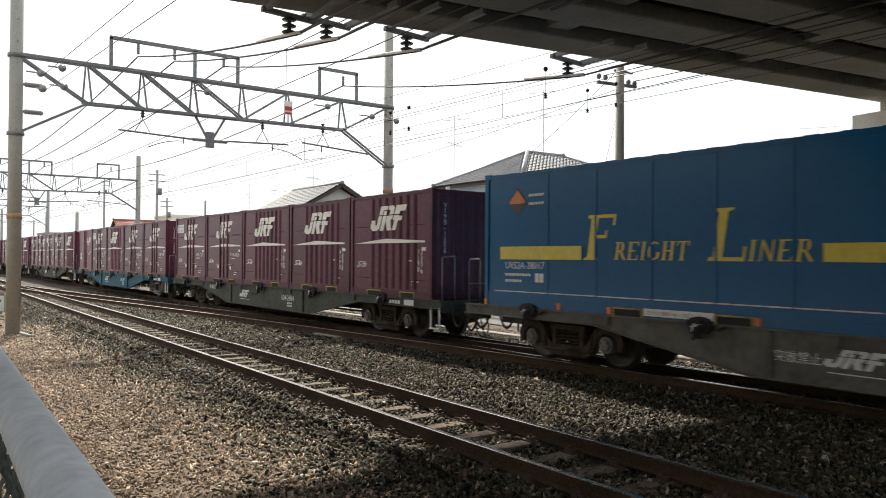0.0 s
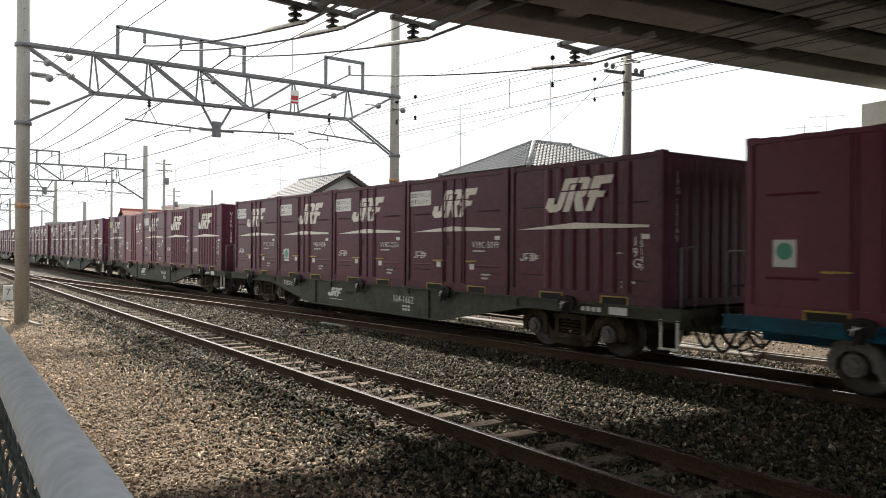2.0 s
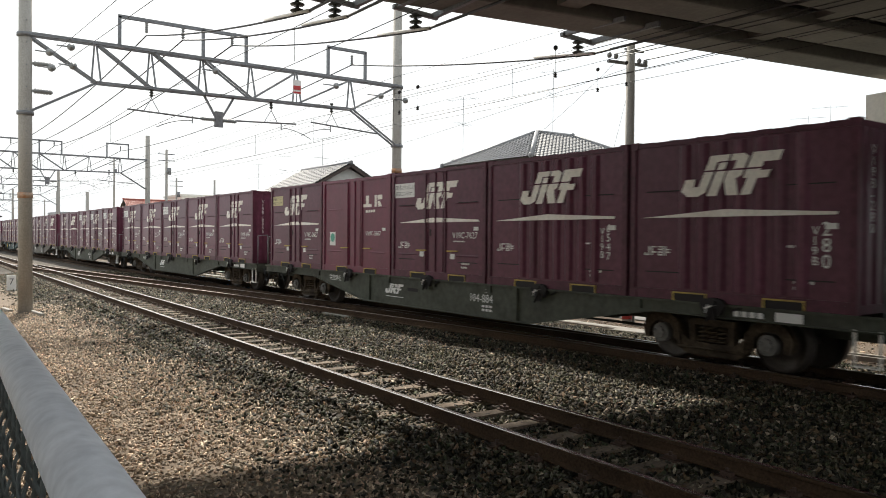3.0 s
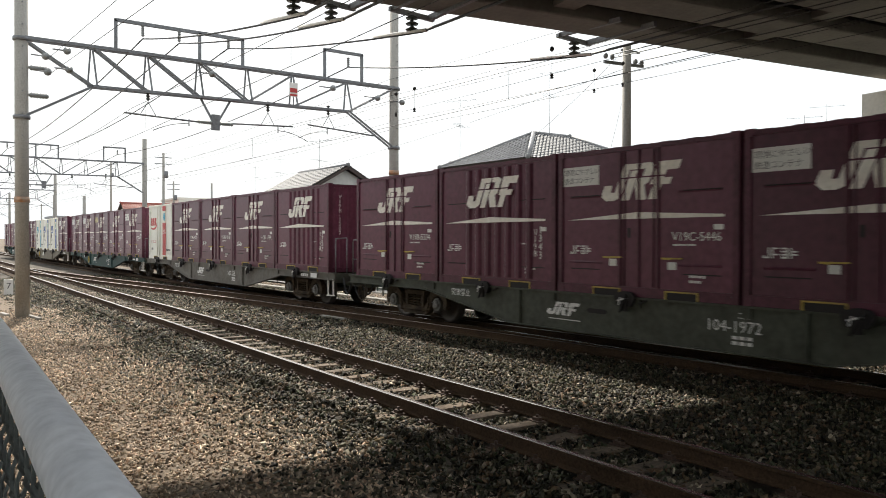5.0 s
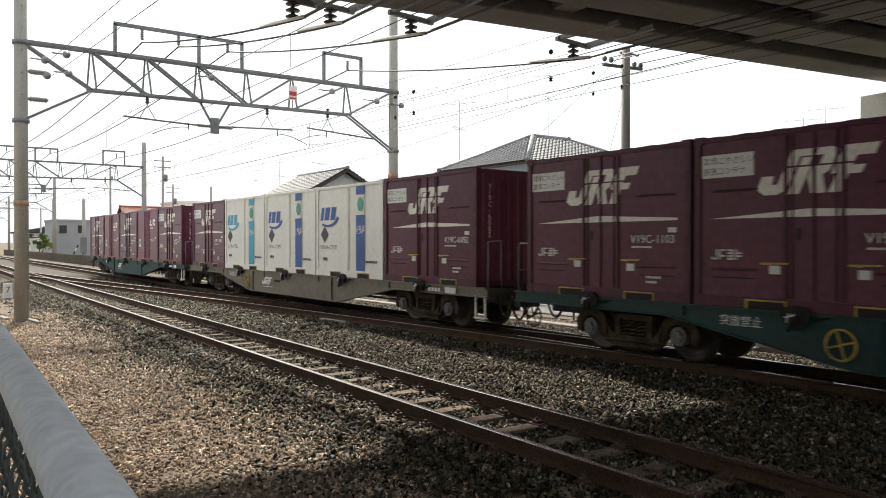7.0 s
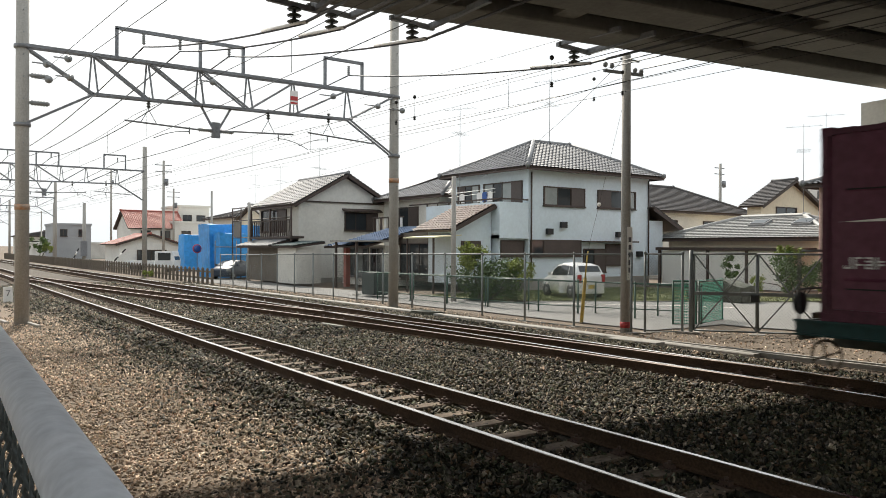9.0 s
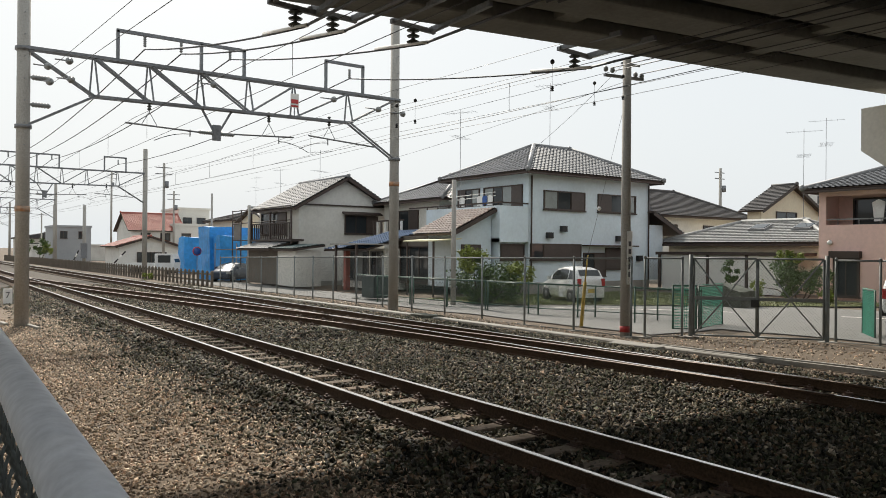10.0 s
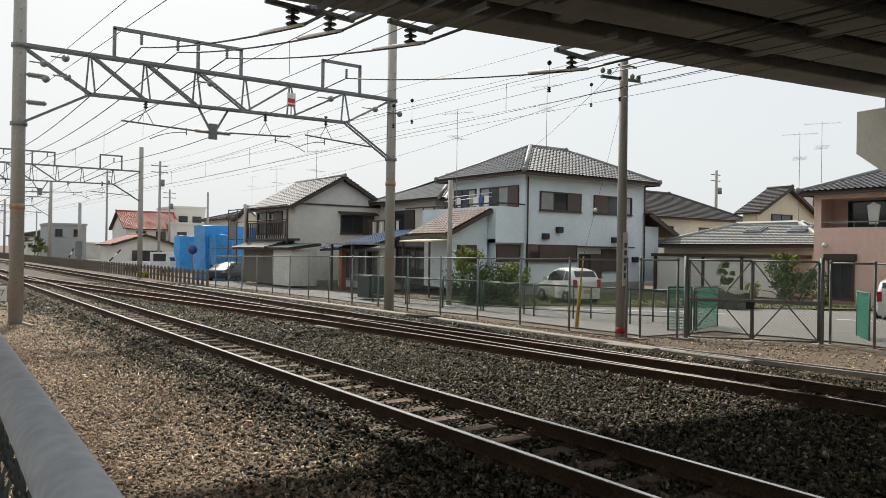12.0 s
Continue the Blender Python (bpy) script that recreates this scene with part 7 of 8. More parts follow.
def grey_house():
    h = thing("house", "grey rendered two-storey house with gabled tile roof", "house", group="houses")
    x0, x1, y0, y1, z0, z1 = -55.0, -48.1, 22.2, 29.2, -0.2, 5.1
    walls(h, x0, x1, y0, y1, z0, z1, "grey_wall", "x", 1.75)
    gable_roof(h, x0, x1, y0, y1, z1, 1.95, 0.55, "tile", "x")
    window(h, "x", x1, 25.7, 28.4, 3.1, 4.4, 3, "glass", 1)
    bm = bmesh.new()
    prism(bm, [(y0 + 0.1, 5.1), (y1 - 0.1, 5.1), ((y0 + y1) / 2, 6.75)], "x", x1 - 0.02, x1 + 0.03)
    part("gable_panel", bm, "pale_wall", h, "pale gable panel")
    bm = bmesh.new()
    bar(bm, (x1 + 0.05, y0, 5.05), (x1 + 0.05, y1, 5.05), 0.1, 0.1)
    part("string_course", bm, "brown", h)
    bl = new("balcony")
    bl.parent = h
    bm = bmesh.new()
    box(bm, -54.4, -47.2, 21.2, 22.2, 2.5, 2.65)
    for x in (-54.3, -50.8, -47.3):
        bar(bm, (x, 21.3, 2.3), (x, 21.3, 4.6), 0.1, 0.1)
    bar(bm, (-54.4, 21.3, 3.75), (-47.2, 21.3, 3.75), 0.08, 0.1)
    bar(bm, (-54.4, 21.3, 4.6), (-47.2, 21.3, 4.6), 0.08, 0.1)
    part("frame", bm, "brown", bl)
    for i in range(20):
        bm = bmesh.new()
        x = -54.1 + 0.36 * i
        bar(bm, (x, 21.3, 2.65), (x, 21.3, 3.75), 0.05, 0.08)
        part("baluster", bm, "brown", bl)
    bm = bmesh.new()
    box(bm, -47.4, -44.6, 20.4, 22.15, -0.4, 1.9)
    part("garden_wall", bm, "grey_wall", h)
    tile_plane(h, (-47.7, 20.1, 1.95), (-44.3, 20.1, 1.95), (-44.3, 22.3, 2.25), (-47.7, 22.3, 2.25), "tin_green", "lower_roof")
    tile_plane(h, (-53.6, 19.9, 1.95), (-47.75, 19.9, 1.95), (-47.75, 22.1, 2.6), (-53.6, 22.1, 2.6), "tile", "lower_roof")
    bm = bmesh.new()
    box(bm, -53.0, -47.45, 20.6, 22.0, -0.4, 2.1)
    part("lower_wall", bm, "old_wood", h)
    window(h, "y", y0, -54.5, -50.0, 3.0, 4.6, 3, "glass", 1)
    # hood and guard rail of the upper window
    bm = bmesh.new()
    prism(bm, [(x1, 4.55), (x1 + 0.42, 4.42), (x1 + 0.42, 4.48), (x1, 4.66)], "y", 25.5, 28.6)
    part("window_hood", bm, "brown", h)
    for k in range(6):
        bm = bmesh.new()
        rod(bm, (x1 + 0.16, 27.45 + 0.17 * k, 3.12), (x1 + 0.16, 27.45 + 0.17 * k, 3.55), 0.014, n=5)
        part("guard_bar", bm, "brown", h)
    # bare steel frame that carries the balcony on beyond the house
    for x in (-58.2, -56.4):
        bm = bmesh.new()
        rod(bm, (x, 21.3, -0.6), (x, 21.3, 4.9), 0.045, n=8)
        part("frame_post", bm, "brown", h)
    for z in (2.6, 3.9, 4.85):
        bm = bmesh.new()
        rod(bm, (-58.3, 21.3, z), (-47.3, 21.3, z + 0.02), 0.035, n=8)
        part("frame_rail", bm, "brown", h)
    for k in range(7):
        bm = bmesh.new()
        rod(bm, (-57.8 + 1.5 * k, 21.1, 4.88), (-57.2 + 1.5 * k, 22.3, 4.95), 0.02, n=6)
        part("washing_pole", bm, "steel", h)
    bm = bmesh.new()
    box(bm, -58.1, -56.5, 21.33, 21.36, 2.65, 3.85)
    part("screen", bm, "slatted_grey", h, "grey balcony screen")


M["slatted_grey"] = surface("grey_screen", (0.20, 0.185, 0.165), 0.8, vary=0.15, fine=12, bump=0.1)
grey_house()


def pink_house():
    h = thing("house", "dusty pink rendered house with covered upper balcony", "house", group="houses")
    x0, x1, y0, y1, z0, z1 = -20.1, -10.5, 37.1, 45.0, -0.3, 5.05
    walls(h, x0, x1, y0 + 0.0, y1, z0, 2.9, "pink_wall")
    bm = bmesh.new()
    box(bm, x0, x1, y0 + 1.6, y1, 2.9, z1)
    part("upper_wall", bm, "pink_wall", h)
    for a, b, c, d in ((x0, x0 + 0.35, 2.9, z1), (-16.3, x1, 2.9, z1), (x0 + 0.35, -16.3, 2.9, 3.35), (x0 + 0.35, -16.3, 4.75, z1)):
        bm = bmesh.new()
        box(bm, a, b, y0, y0 + 0.18 if b - a > 0.5 else y0 + 0.18, c, d)
        part("balcony_wall", bm, "pink_wall", h)
    bm = bmesh.new()
    box(bm, x0 + 0.002, x0 + 0.16, y0 + 0.18, y0 + 1.6, 2.9, z1)
    part("side_wall", bm, "pink_wall", h)
    bm = bmesh.new()
    bar(bm, (x0 + 0.35, y0 + 0.09, 3.62), (-16.3, y0 + 0.09, 3.62), 0.05, 0.06)
    for i in range(4):
        bar(bm, (x0 + 0.9 + i, y0 + 0.09, 3.3), (x0 + 0.9 + i, y0 + 0.09, 3.62), 0.03, 0.03)
    part("balcony_rail", bm, "steel", h)
    window(h, "y", y0 + 1.6, -19.2, -16.6, 3.0, 4.7, 2, "glass", 0)
    bm = bmesh.new()
    prism(bm, [(-17.7, 3.5), (-17.3, 3.5), (-17.2, 4.4), (-17.5, 4.55), (-17.8, 4.4)], "y", y0 + 0.5, y0 + 0.54)
    part("curtain", bm, "mark_small", h)
    hip_roof(h, x0, x1, y0, y1, 5.1, 1.7, 0.55, "tile", "x")
    window(h, "y", y0, -19.35, -18.1, -0.1, 1.75, 2, "glass", 0)
    bm = bmesh.new()
    box(bm, -19.45, -18.0, y0 - 0.3, y0, 1.75, 2.08)
    part("shutter_box", bm, "brown", h)
    bm = bmesh.new()
    lathe(bm, (-19.5, y0 - 0.1, 2.5), [(0.03, -0.12), (0.12, -0.06), (0.12, 0.06), (0.03, 0.12)], "z", 10)
    part("wall_lamp", bm, "mark_small", h)


pink_house()


def garage():
    h = thing("garage", "low outbuilding with grey tiled roof and two skylights", "garage", group="houses")
    x0, x1, y0, y1 = -32.2, -21.6, 41.0, 47.5
    walls(h, x0, x1, y0, y1, -0.3, 2.5, "cream_wall")
    hip_roof(h, x0, x1, y0, y1, 2.55, 1.35, 0.6, "tile_brown", "x")
    rz, ry = 2.55 + 1.35 + 0.20, (y0 + y1) / 2
    half = (y1 - y0) / 2
    for k in range(18):
        x = x0 + half - 0.1 + k * (x1 - x0 - 2 * half + 0.2) / 17
        bm = bmesh.new()
        prism(bm, [(ry - 0.15, rz - 0.10), (ry - 0.08, rz), (ry + 0.08, rz), (ry + 0.15, rz - 0.10)], "x", x, x + 0.24)
        part("ridge_tile", bm, "pale_wall", h)
    for x in (-27.4, -24.6):
        bm = bmesh.new()
        prism(bm, [(y0 + 1.4, 3.24), (y0 + 2.3, 3.56), (y0 + 2.26, 3.74), (y0 + 1.36, 3.42)], "x", x, x + 1.1)
        part("skylight", bm, "steel", h, "grey framed skylight")
        bm = bmesh.new()
        prism(bm, [(y0 + 1.46, 3.46), (y0 + 2.16, 3.71), (y0 + 2.15, 3.73), (y0 + 1.45, 3.48)], "x", x + 0.09, x + 1.01)
        part("skylight_pane", bm, "glass", h)
    bm = bmesh.new()
    box(bm, -31.0, -22.3, 38.2, 40.98, 1.82, 2.0)
    part("carport_roof", bm, "brown", h)
    for x in (-30.8, -27.35, -24.85, -22.45):
        bm = bmesh.new()
        box(bm, x - 0.07, x + 0.07, 38.28, 38.44, -0.4, 1.82)
        part("carport_post", bm, "brown", h)
    bm = bmesh.new()
    box(bm, -30.6, -27.45, 38.34, 38.42, -0.3, 1.80)
    part("shutter", bm, "pale_wall", h, "pale roller shutter")
    bm = bmesh.new()
    box(bm, -27.25, -24.95, 38.34, 38.42, -0.3, 1.80)
    part("shutter", bm, "pale_wall", h, "pale roller shutter")
    bm = bmesh.new()
    box(bm, -24.75, -22.6, 38.34, 38.42, -0.3, 1.80)
    part("shutter", bm, "pale_wall", h, "pale roller shutter")


garage()


def plain_house(label, x0, x1, y0, y1, z0, z1, wall, roof, kind="gable", along="x", rise=1.6, wins=()):
    h = thing("house", label, "house", group="houses")
    walls(h, x0, x1, y0, y1, z0, z1, wall, along if kind == "gable" else None, rise * 0.9)
    if kind == "gable":
        gable_roof(h, x0, x1, y0, y1, z1, rise, 0.5, roof, along)
    elif kind == "hip":
        hip_roof(h, x0, x1, y0, y1, z1, rise, 0.6, roof, along)
    else:
        bm = bmesh.new()
        box(bm, x0 - 0.15, x1 + 0.15, y0 - 0.15, y1 + 0.15, z1, z1 + 0.35)
        part("roof", bm, wall, h)
    for face, at, a0, a1, b0, b1 in wins:
        window(h, face, at, a0, a1, b0, b1, 2, "glass", 0)
    return h


plain_house("cream house with dark gabled roof", -35.6, -34.4, 55.0, 63.4, -0.3, 5.5, "cream_wall", "slate", "gable", "x", 2.0, [("x", -34.4, 57.0, 60.0, 4.2, 5.3)])
plain_house("two-storey house with dark slate hip roof", -50.0, -40.8, 49.6, 63.0, -0.3, 5.0, "pale_wall", "slate", "hip", "y", 2.5, [("x", -40.8, 51.0, 53.0, 2.9, 4.3), ("x", -40.8, 56.5, 58.0, 2.9, 4.3)])
plain_house("white house with red metal roof", -134, -125, 29.5, 37.5, -0.5, 5.0, "pale_wall", "red_roof", "gable", "y", 2.6, [("x", -125, 31.0, 32.5, 3.2, 4.4), ("x", -125, 34.0, 35.5, 3.2, 4.4)])
plain_house("small white house with a dark red eave", -104, -96.5, 21.5, 28.5, -0.5, 2.3, "pale_wall", "red_roof", "gable", "x", 1.1, [("x", -96.5, 23.5, 27.0, 0.1, 1.5)])
plain_house("flat-roofed grey concrete block house", -140, -130, 38.3, 43.5, -0.5, 8.5, "grey_wall", "slate", "flat", "x", 0, [("x", -130, 39.0, 40.5, 6.0, 7.2), ("x", -130, 41.3, 42.8, 6.0, 7.2), ("y", 38.3, -137, -134, 3.0, 4.5)])
plain_house("flat-roofed lower wing of a block house", -131, -124, 36.0, 45.5, -0.5, 5.6, "pale_wall", "slate", "flat", "x", 0, [("x", -124, 37.0, 38.5, 3.0, 4.4), ("x", -124, 41.0, 42.5, 3.0, 4.4)])
plain_house("distant house with dark hip roof", -114, -104, 38.0, 48.0, -0.5, 6.0, "grey_wall", "slate", "hip", "y", 1.6, [("x", -104, 40.0, 42.0, 3.2, 4.6)])
plain_house("brown timber house beside the sheeted building", -80, -72, 30.0, 37.0, -0.5, 4.8, "cream_wall", "tile_brown", "gable", "y", 1.4, [("x", -72, 31.0, 33.0, 2.6, 4.0)])
plain_house("white workshop with low roof far along the line", -185, -160, 22.0, 34.0, -0.5, 2.3, "pale_wall", "slate", "flat", "x", 0, [("x", -160, 24.0, 27.0, 0.6, 1.8)])
plain_house("flat-roofed blue-grey house far along the line", -160, -150, 22.6, 28.6, -0.5, 5.6, "blue_grey_wall", "slate", "flat", "x", 0, [("x", -150, 23.5, 24.7, 3.6, 4.9), ("x", -150, 26.5, 27.5, 3.6, 4.9)])
plain_house("pale house at the end of the street", -240, -225, 26.0, 40.0, -0.5, 4.4, "grey_wall", "slate", "hip", "y", 1.6, [("x", -225, 28.0, 31.0, 1.6, 3.2), ("x", -225, 34.0, 37.0, 1.6, 3.2)])
plain_house("pale house beyond the tracks", -300, -285, 8.0, 26.0, -0.5, 7.5, "grey_wall", "slate", "hip", "y", 2.5, [("x", -285, 12.0, 15.0, 3.0, 4.6)])
plain_house("white apartment block behind the roofs", -66, -62, 112, 122, -0.5, 11.6, "pale_wall", "slate", "flat", "x", 0, [("x", -62, 114, 116, 9.6, 10.8), ("x", -62, 118, 120, 9.6, 10.8)])


def sheeted_building():
    h = thing("sheeted_building", "building wrapped in bright blue sheeting on scaffolding", "building")
    for x0, x1, y0, y1, z1 in ((-61.5, -59.0, 20.6, 23.4, 3.0), (-79.0, -77.2, 23.3, 25.6, 3.1), (-63.5, -60.6, 20.3, 24.6, 3.7)):
        bm = bmesh.new()
        box(bm, x0, x1, y0, y1, -0.6, z1)
        bmesh.ops.subdivide_edges(bm, edges=bm.edges[:], cuts=5, use_grid_fill=True)
        for v in bm.verts:
            v.co += Vector(noise.noise_vector(v.co * 0.7)) * 0.16
        part("sheet", bm, "tarp", h)
    for y in (20.1, 21.8, 23.5):
        for x in (-58.7,):
            bm = bmesh.new()
            rod(bm, (x, y, -0.5), (x, y, 2.4), 0.04, n=8)
            part("scaffold_pole", bm, "steel", h)
    bm = bmesh.new()
    rod(bm, (-58.7, 20.1, 1.9), (-58.7, 23.5, 1.9), 0.04, n=8)
    part("scaffold_rail", bm, "steel", h)


sheeted_building()
for x, y, z0, z1 in ((-36.1, 26.9, 4.5, 10.2), (-35.2, 33.2, 8.4, 12.5), (-24.86, 44.14, 3.6, 9.4), (-24.5, 46.0, 3.6, 10.2), (-77.0, 33.4, 5.5, 10.6), (-108.0, 43.0, 7.0, 12.6), (-52.0, 25.7, 6.6, 9.4)):
    antenna(x, y, z0, z1)


# ---- vehicles ----
def car(label, at, paint, length, width, height, van=True):
    """Heads along -x. Built round its middle on the ground."""
    c = thing("car", label, "car", at=at)
    L, h = length / 2, height
    w = width / 2
    back = 0.0 if van else 0.55
    # stations from nose to tail: x, sill height, belt height, roof height, share of the full width
    rows = [(-L, 0.36, 0.60, 0.64, 0.72), (-L + 0.07, 0.24, 0.70, 0.76, 0.86), (-L + 0.35, 0.20, 0.82, 0.88, 0.95), (-L + 0.72, 0.20, 0.92, 0.98, 1.0), (-L + 1.05, 0.20, 0.95, 1.22, 1.0), (-L + 1.45, 0.20, 0.96, h - 0.09, 1.0), (-L + 1.85, 0.20, 0.97, h - 0.01, 1.0), (0.15, 0.20, 0.98, h, 1.0), (L - 0.85 - back, 0.20, 0.99, h - 0.02, 1.0), (L - 0.34 - back, 0.20, 1.0, h - 0.10, 0.99), (L - 0.12, 0.22, 0.98, 1.18 if van else 1.05, 0.96), (L - 0.02, 0.28, 0.92, 0.96, 0.91), (L, 0.36, 0.78, 0.80, 0.86)]

    def section(x, lo, belt, roof, k):
        v = w * k
        top = v - 0.02 - 0.24 * max(0.0, roof - belt - 0.05)
        return [(v * 0.90, lo), (v, lo + 0.14), (v * 1.01, (lo + belt) / 2 + 0.05), (v * 0.985, belt), (top, roof - 0.05), (top - 0.10, roof), (0.0, roof + 0.02)]
    grid = []
    bm = bmesh.new()
    for x, *rest in rows:
        half = section(x, *rest)
        ringp = [(x, -y_, z_) for y_, z_ in half] + [(x, y_, z_) for y_, z_ in reversed(half[:-1])]
        grid.append([bm.verts.new(p) for p in ringp])
    m = len(grid[0])
    for p, q in zip(grid, grid[1:]):
        for i in range(m):
            bm.faces.new((p[i], p[(i + 1) % m], q[(i + 1) % m], q[i])).smooth = True
    bm.faces.new(grid[0])
    bm.faces.new(grid[-1])
    part("body", bm, paint, c)

    def panel(p, q, r, s, name="window_glass", mat="glass", out=0.012):
        bm2 = bmesh.new()
        pts = [Vector(v) for v in (p, q, r, s)]
        n = (pts[1] - pts[0]).cross(pts[3] - pts[0]).normalized()
        if n.dot(pts[0] - Vector((0, 0, 0.9))) < 0:
            n = -n
        va = [bm2.verts.new(v + n * out) for v in pts]
        vb = [bm2.verts.new(v - n * 0.03) for v in pts]
        bm2.faces.new(va)
        bm2.faces.new(list(reversed(vb)))
        for i in range(4):
            bm2.faces.new((va[i], vb[i], vb[(i + 1) % 4], va[(i + 1) % 4]))
        part(name, bm2, mat, c)

    def flank(i, k, up, s):
        """A point on the cabin's flank between stations i and i + 1, up from belt to roof."""
        a0, a1 = section(*rows[i]), section(*rows[i + 1])
        x = rows[i][0] + (rows[i + 1][0] - rows[i][0]) * k
        lo = [a0[3][j] + (a1[3][j] - a0[3][j]) * k for j in (0, 1)]
        hi = [a0[4][j] + (a1[4][j] - a0[4][j]) * k for j in (0, 1)]
        return (x, s * (lo[0] + (hi[0] - lo[0]) * up), lo[1] + (hi[1] - lo[1]) * up)
    for s in (-1, 1):
        for i, ka, kb in ((4, 0.25, 0.98), (5, 0.0, 1.0), (6, 0.0, 0.92), (7, 0.0, 0.95), (8, 0.08, 0.82)):
            panel(flank(i, ka, 0.08, s), flank(i, kb, 0.08, s), flank(i, kb, 0.90, s), flank(i, ka, 0.90, s))
        bm = bmesh.new()
        for x in (-L + 0.62, L - 0.58):
            lathe(bm, (x, s * (w - 0.03), 0.30), [(0.02, -0.04), (0.335, -0.035), (0.335, 0.035), (0.02, 0.04)], "y", 20)
        part("wheel_arch", bm, "black", c)
    ra, rb = section(*rows[9]), section(*rows[10])
    xa, xb = rows[9][0], rows[10][0]
    def tail(y_, k):
        return (xa + (xb - xa) * k, y_, ra[5][1] + (rb[5][1] - ra[5][1]) * k)
    wa, wb = ra[5][0] - 0.02, rb[5][0] - 0.02
    panel(tail(-wa - 0.02, 0.12), tail(wa + 0.02, 0.12), tail(wb, 0.95), tail(-wb, 0.95), "rear_window", out=0.03)
    fa, fb = section(*rows[3]), section(*rows[5])
    def nose(y_, k):
        return (rows[3][0] + (rows[5][0] - rows[3][0]) * k, y_, fa[5][1] + (fb[5][1] - fa[5][1]) * k)
    panel(nose(-fa[5][0], 0.1), nose(fa[5][0], 0.1), nose(fb[5][0], 0.95), nose(-fb[5][0], 0.95), "windscreen", out=0.03)
    for s in (-1, 1):
        y = s * (w - 0.13)
        bm = bmesh.new()
        box(bm, L - 0.08, L + 0.012, y - 0.08, y + 0.08, 0.72, 1.08)
        part("tail_lamp", bm, "lamp_red", c, "red tail lamp")
        bm = bmesh.new()
        box(bm, -L - 0.01, -L + 0.2, y - 0.14, y + 0.12, 0.62, 0.78)
        part("headlight", bm, "curtain_glass", c)
        bm = bmesh.new()
        box(bm, -L + 1.0, -L + 1.12, s * (w + 0.02), s * (w + 0.16), 0.98, 1.14) if s > 0 else box(bm, -L + 1.0, -L + 1.12, -w - 0.16, -w - 0.02, 0.98, 1.14)
        part("mirror", bm, paint, c)
        for x in (-L + 0.62, L - 0.58):
            wh = new("wheel")
            wh.parent = c
            wh.matrix_basis = pose(x, s * (w - 0.07), 0.29)
            bm = bmesh.new()
            lathe(bm, (0, 0, 0), [(0.18, -0.09), (0.27, -0.09), (0.29, -0.06), (0.29, 0.06), (0.27, 0.09), (0.18, 0.09)], "y", 20)
            part("tyre", bm, "black", wh)
            bm = bmesh.new()
            lathe(bm, (0, 0, 0), [(0.05, -0.10), (0.185, -0.085), (0.185, 0.085), (0.05, 0.10)], "y", 12)
            part("rim", bm, "steel", wh)
    bm = bmesh.new()
    box(bm, L, L + 0.015, -0.17, 0.17, 0.45, 0.62)
    part("plate", bm, "yellow", c, "plain yellow plate")
    bm = bmesh.new()
    box(bm, L - 0.06, L + 0.04, -w + 0.1, w - 0.1, 0.24, 0.40)
    part("bumper", bm, paint, c)
    return c


car("small silver minivan parked on the lawn", pose(-25.7, 25.7, -0.33, 0, 0, -14), "car_silver", 3.4, 1.48, 1.58)
car("dark blue small car parked by the house", pose(-57.0, 20.9, -0.52, 0, 0, 130), "car_blue", 3.8, 1.6, 1.42, False)
car("white estate car parked behind the gate", pose(-13.2, 31.0, -0.36, 0, 0, -70), "car_white", 4.4, 1.7, 1.5)


def pickup():
    t = thing("truck", "small white flatbed truck parked behind the fence", "truck", at=pose(-75.5, 21.2, -0.5, 0, 0, 55))
    bm = bmesh.new()
    prism(bm, [(-0.9, 0.4), (0.95, 0.4), (1.0, 1.1), (0.75, 1.95), (-0.9, 1.95)], "y", -0.85, 0.85)
    part("cab", bm, "car_white", t)
    bm = bmesh.new()
    prism(bm, [(0.985, 1.12), (1.0, 1.12), (0.77, 1.86), (0.755, 1.86)], "y", -0.72, 0.72)
    part("windscreen", bm, "glass", t)
    bm = bmesh.new()
    box(bm, -0.6, 0.6, -0.865, -0.84, 1.1, 1.8)
    part("side_window", bm, "glass", t)
    bm = bmesh.new()
    box(bm, -3.8, -0.95, -0.85, 0.85, 0.6, 0.72)
    for y in (-0.85, 0.80):
        box(bm, -3.8, -0.95, y, y + 0.05, 0.72, 1.05)
    part("flatbed", bm, "car_white", t)
    for x in (-3.0, 0.35):
        for y in (-0.72, 0.72):
            bm = bmesh.new()
            lathe(bm, (x, y, 0.32), [(0.1, -0.1), (0.32, -0.09), (0.32, 0.09), (0.1, 0.1)], "y", 16)
            part("wheel", bm, "black", t)


pickup()
for x, lean in ((-92.0, 0.25), (-86.5, 0.2), (-75.0, 0.5)):
    gg = thing("guy_guard", "black and yellow striped guy wire guard", "guy wire guard", group="striped guards")
    for i in range(6):
        bm = bmesh.new()
        rod(bm, (x, 15.3 + 2.2 * lean * i * 0.3, -0.5 + 0.36 * i), (x, 15.3 + 2.2 * lean * (i + 1) * 0.3, -0.5 + 0.36 * (i + 1)), 0.07, n=8)
        part("band", bm, "black" if i % 2 else "mark_small", gg)
rs = thing("road_sign", "round blue and red traffic sign on a post", "road sign", at=pose(-61.5, 19.6, -0.5))
bm = bmesh.new()
rod(bm, (0, 0, 0), (0, 0, 2.6), 0.03, n=8)
part("post", bm, "steel", rs)
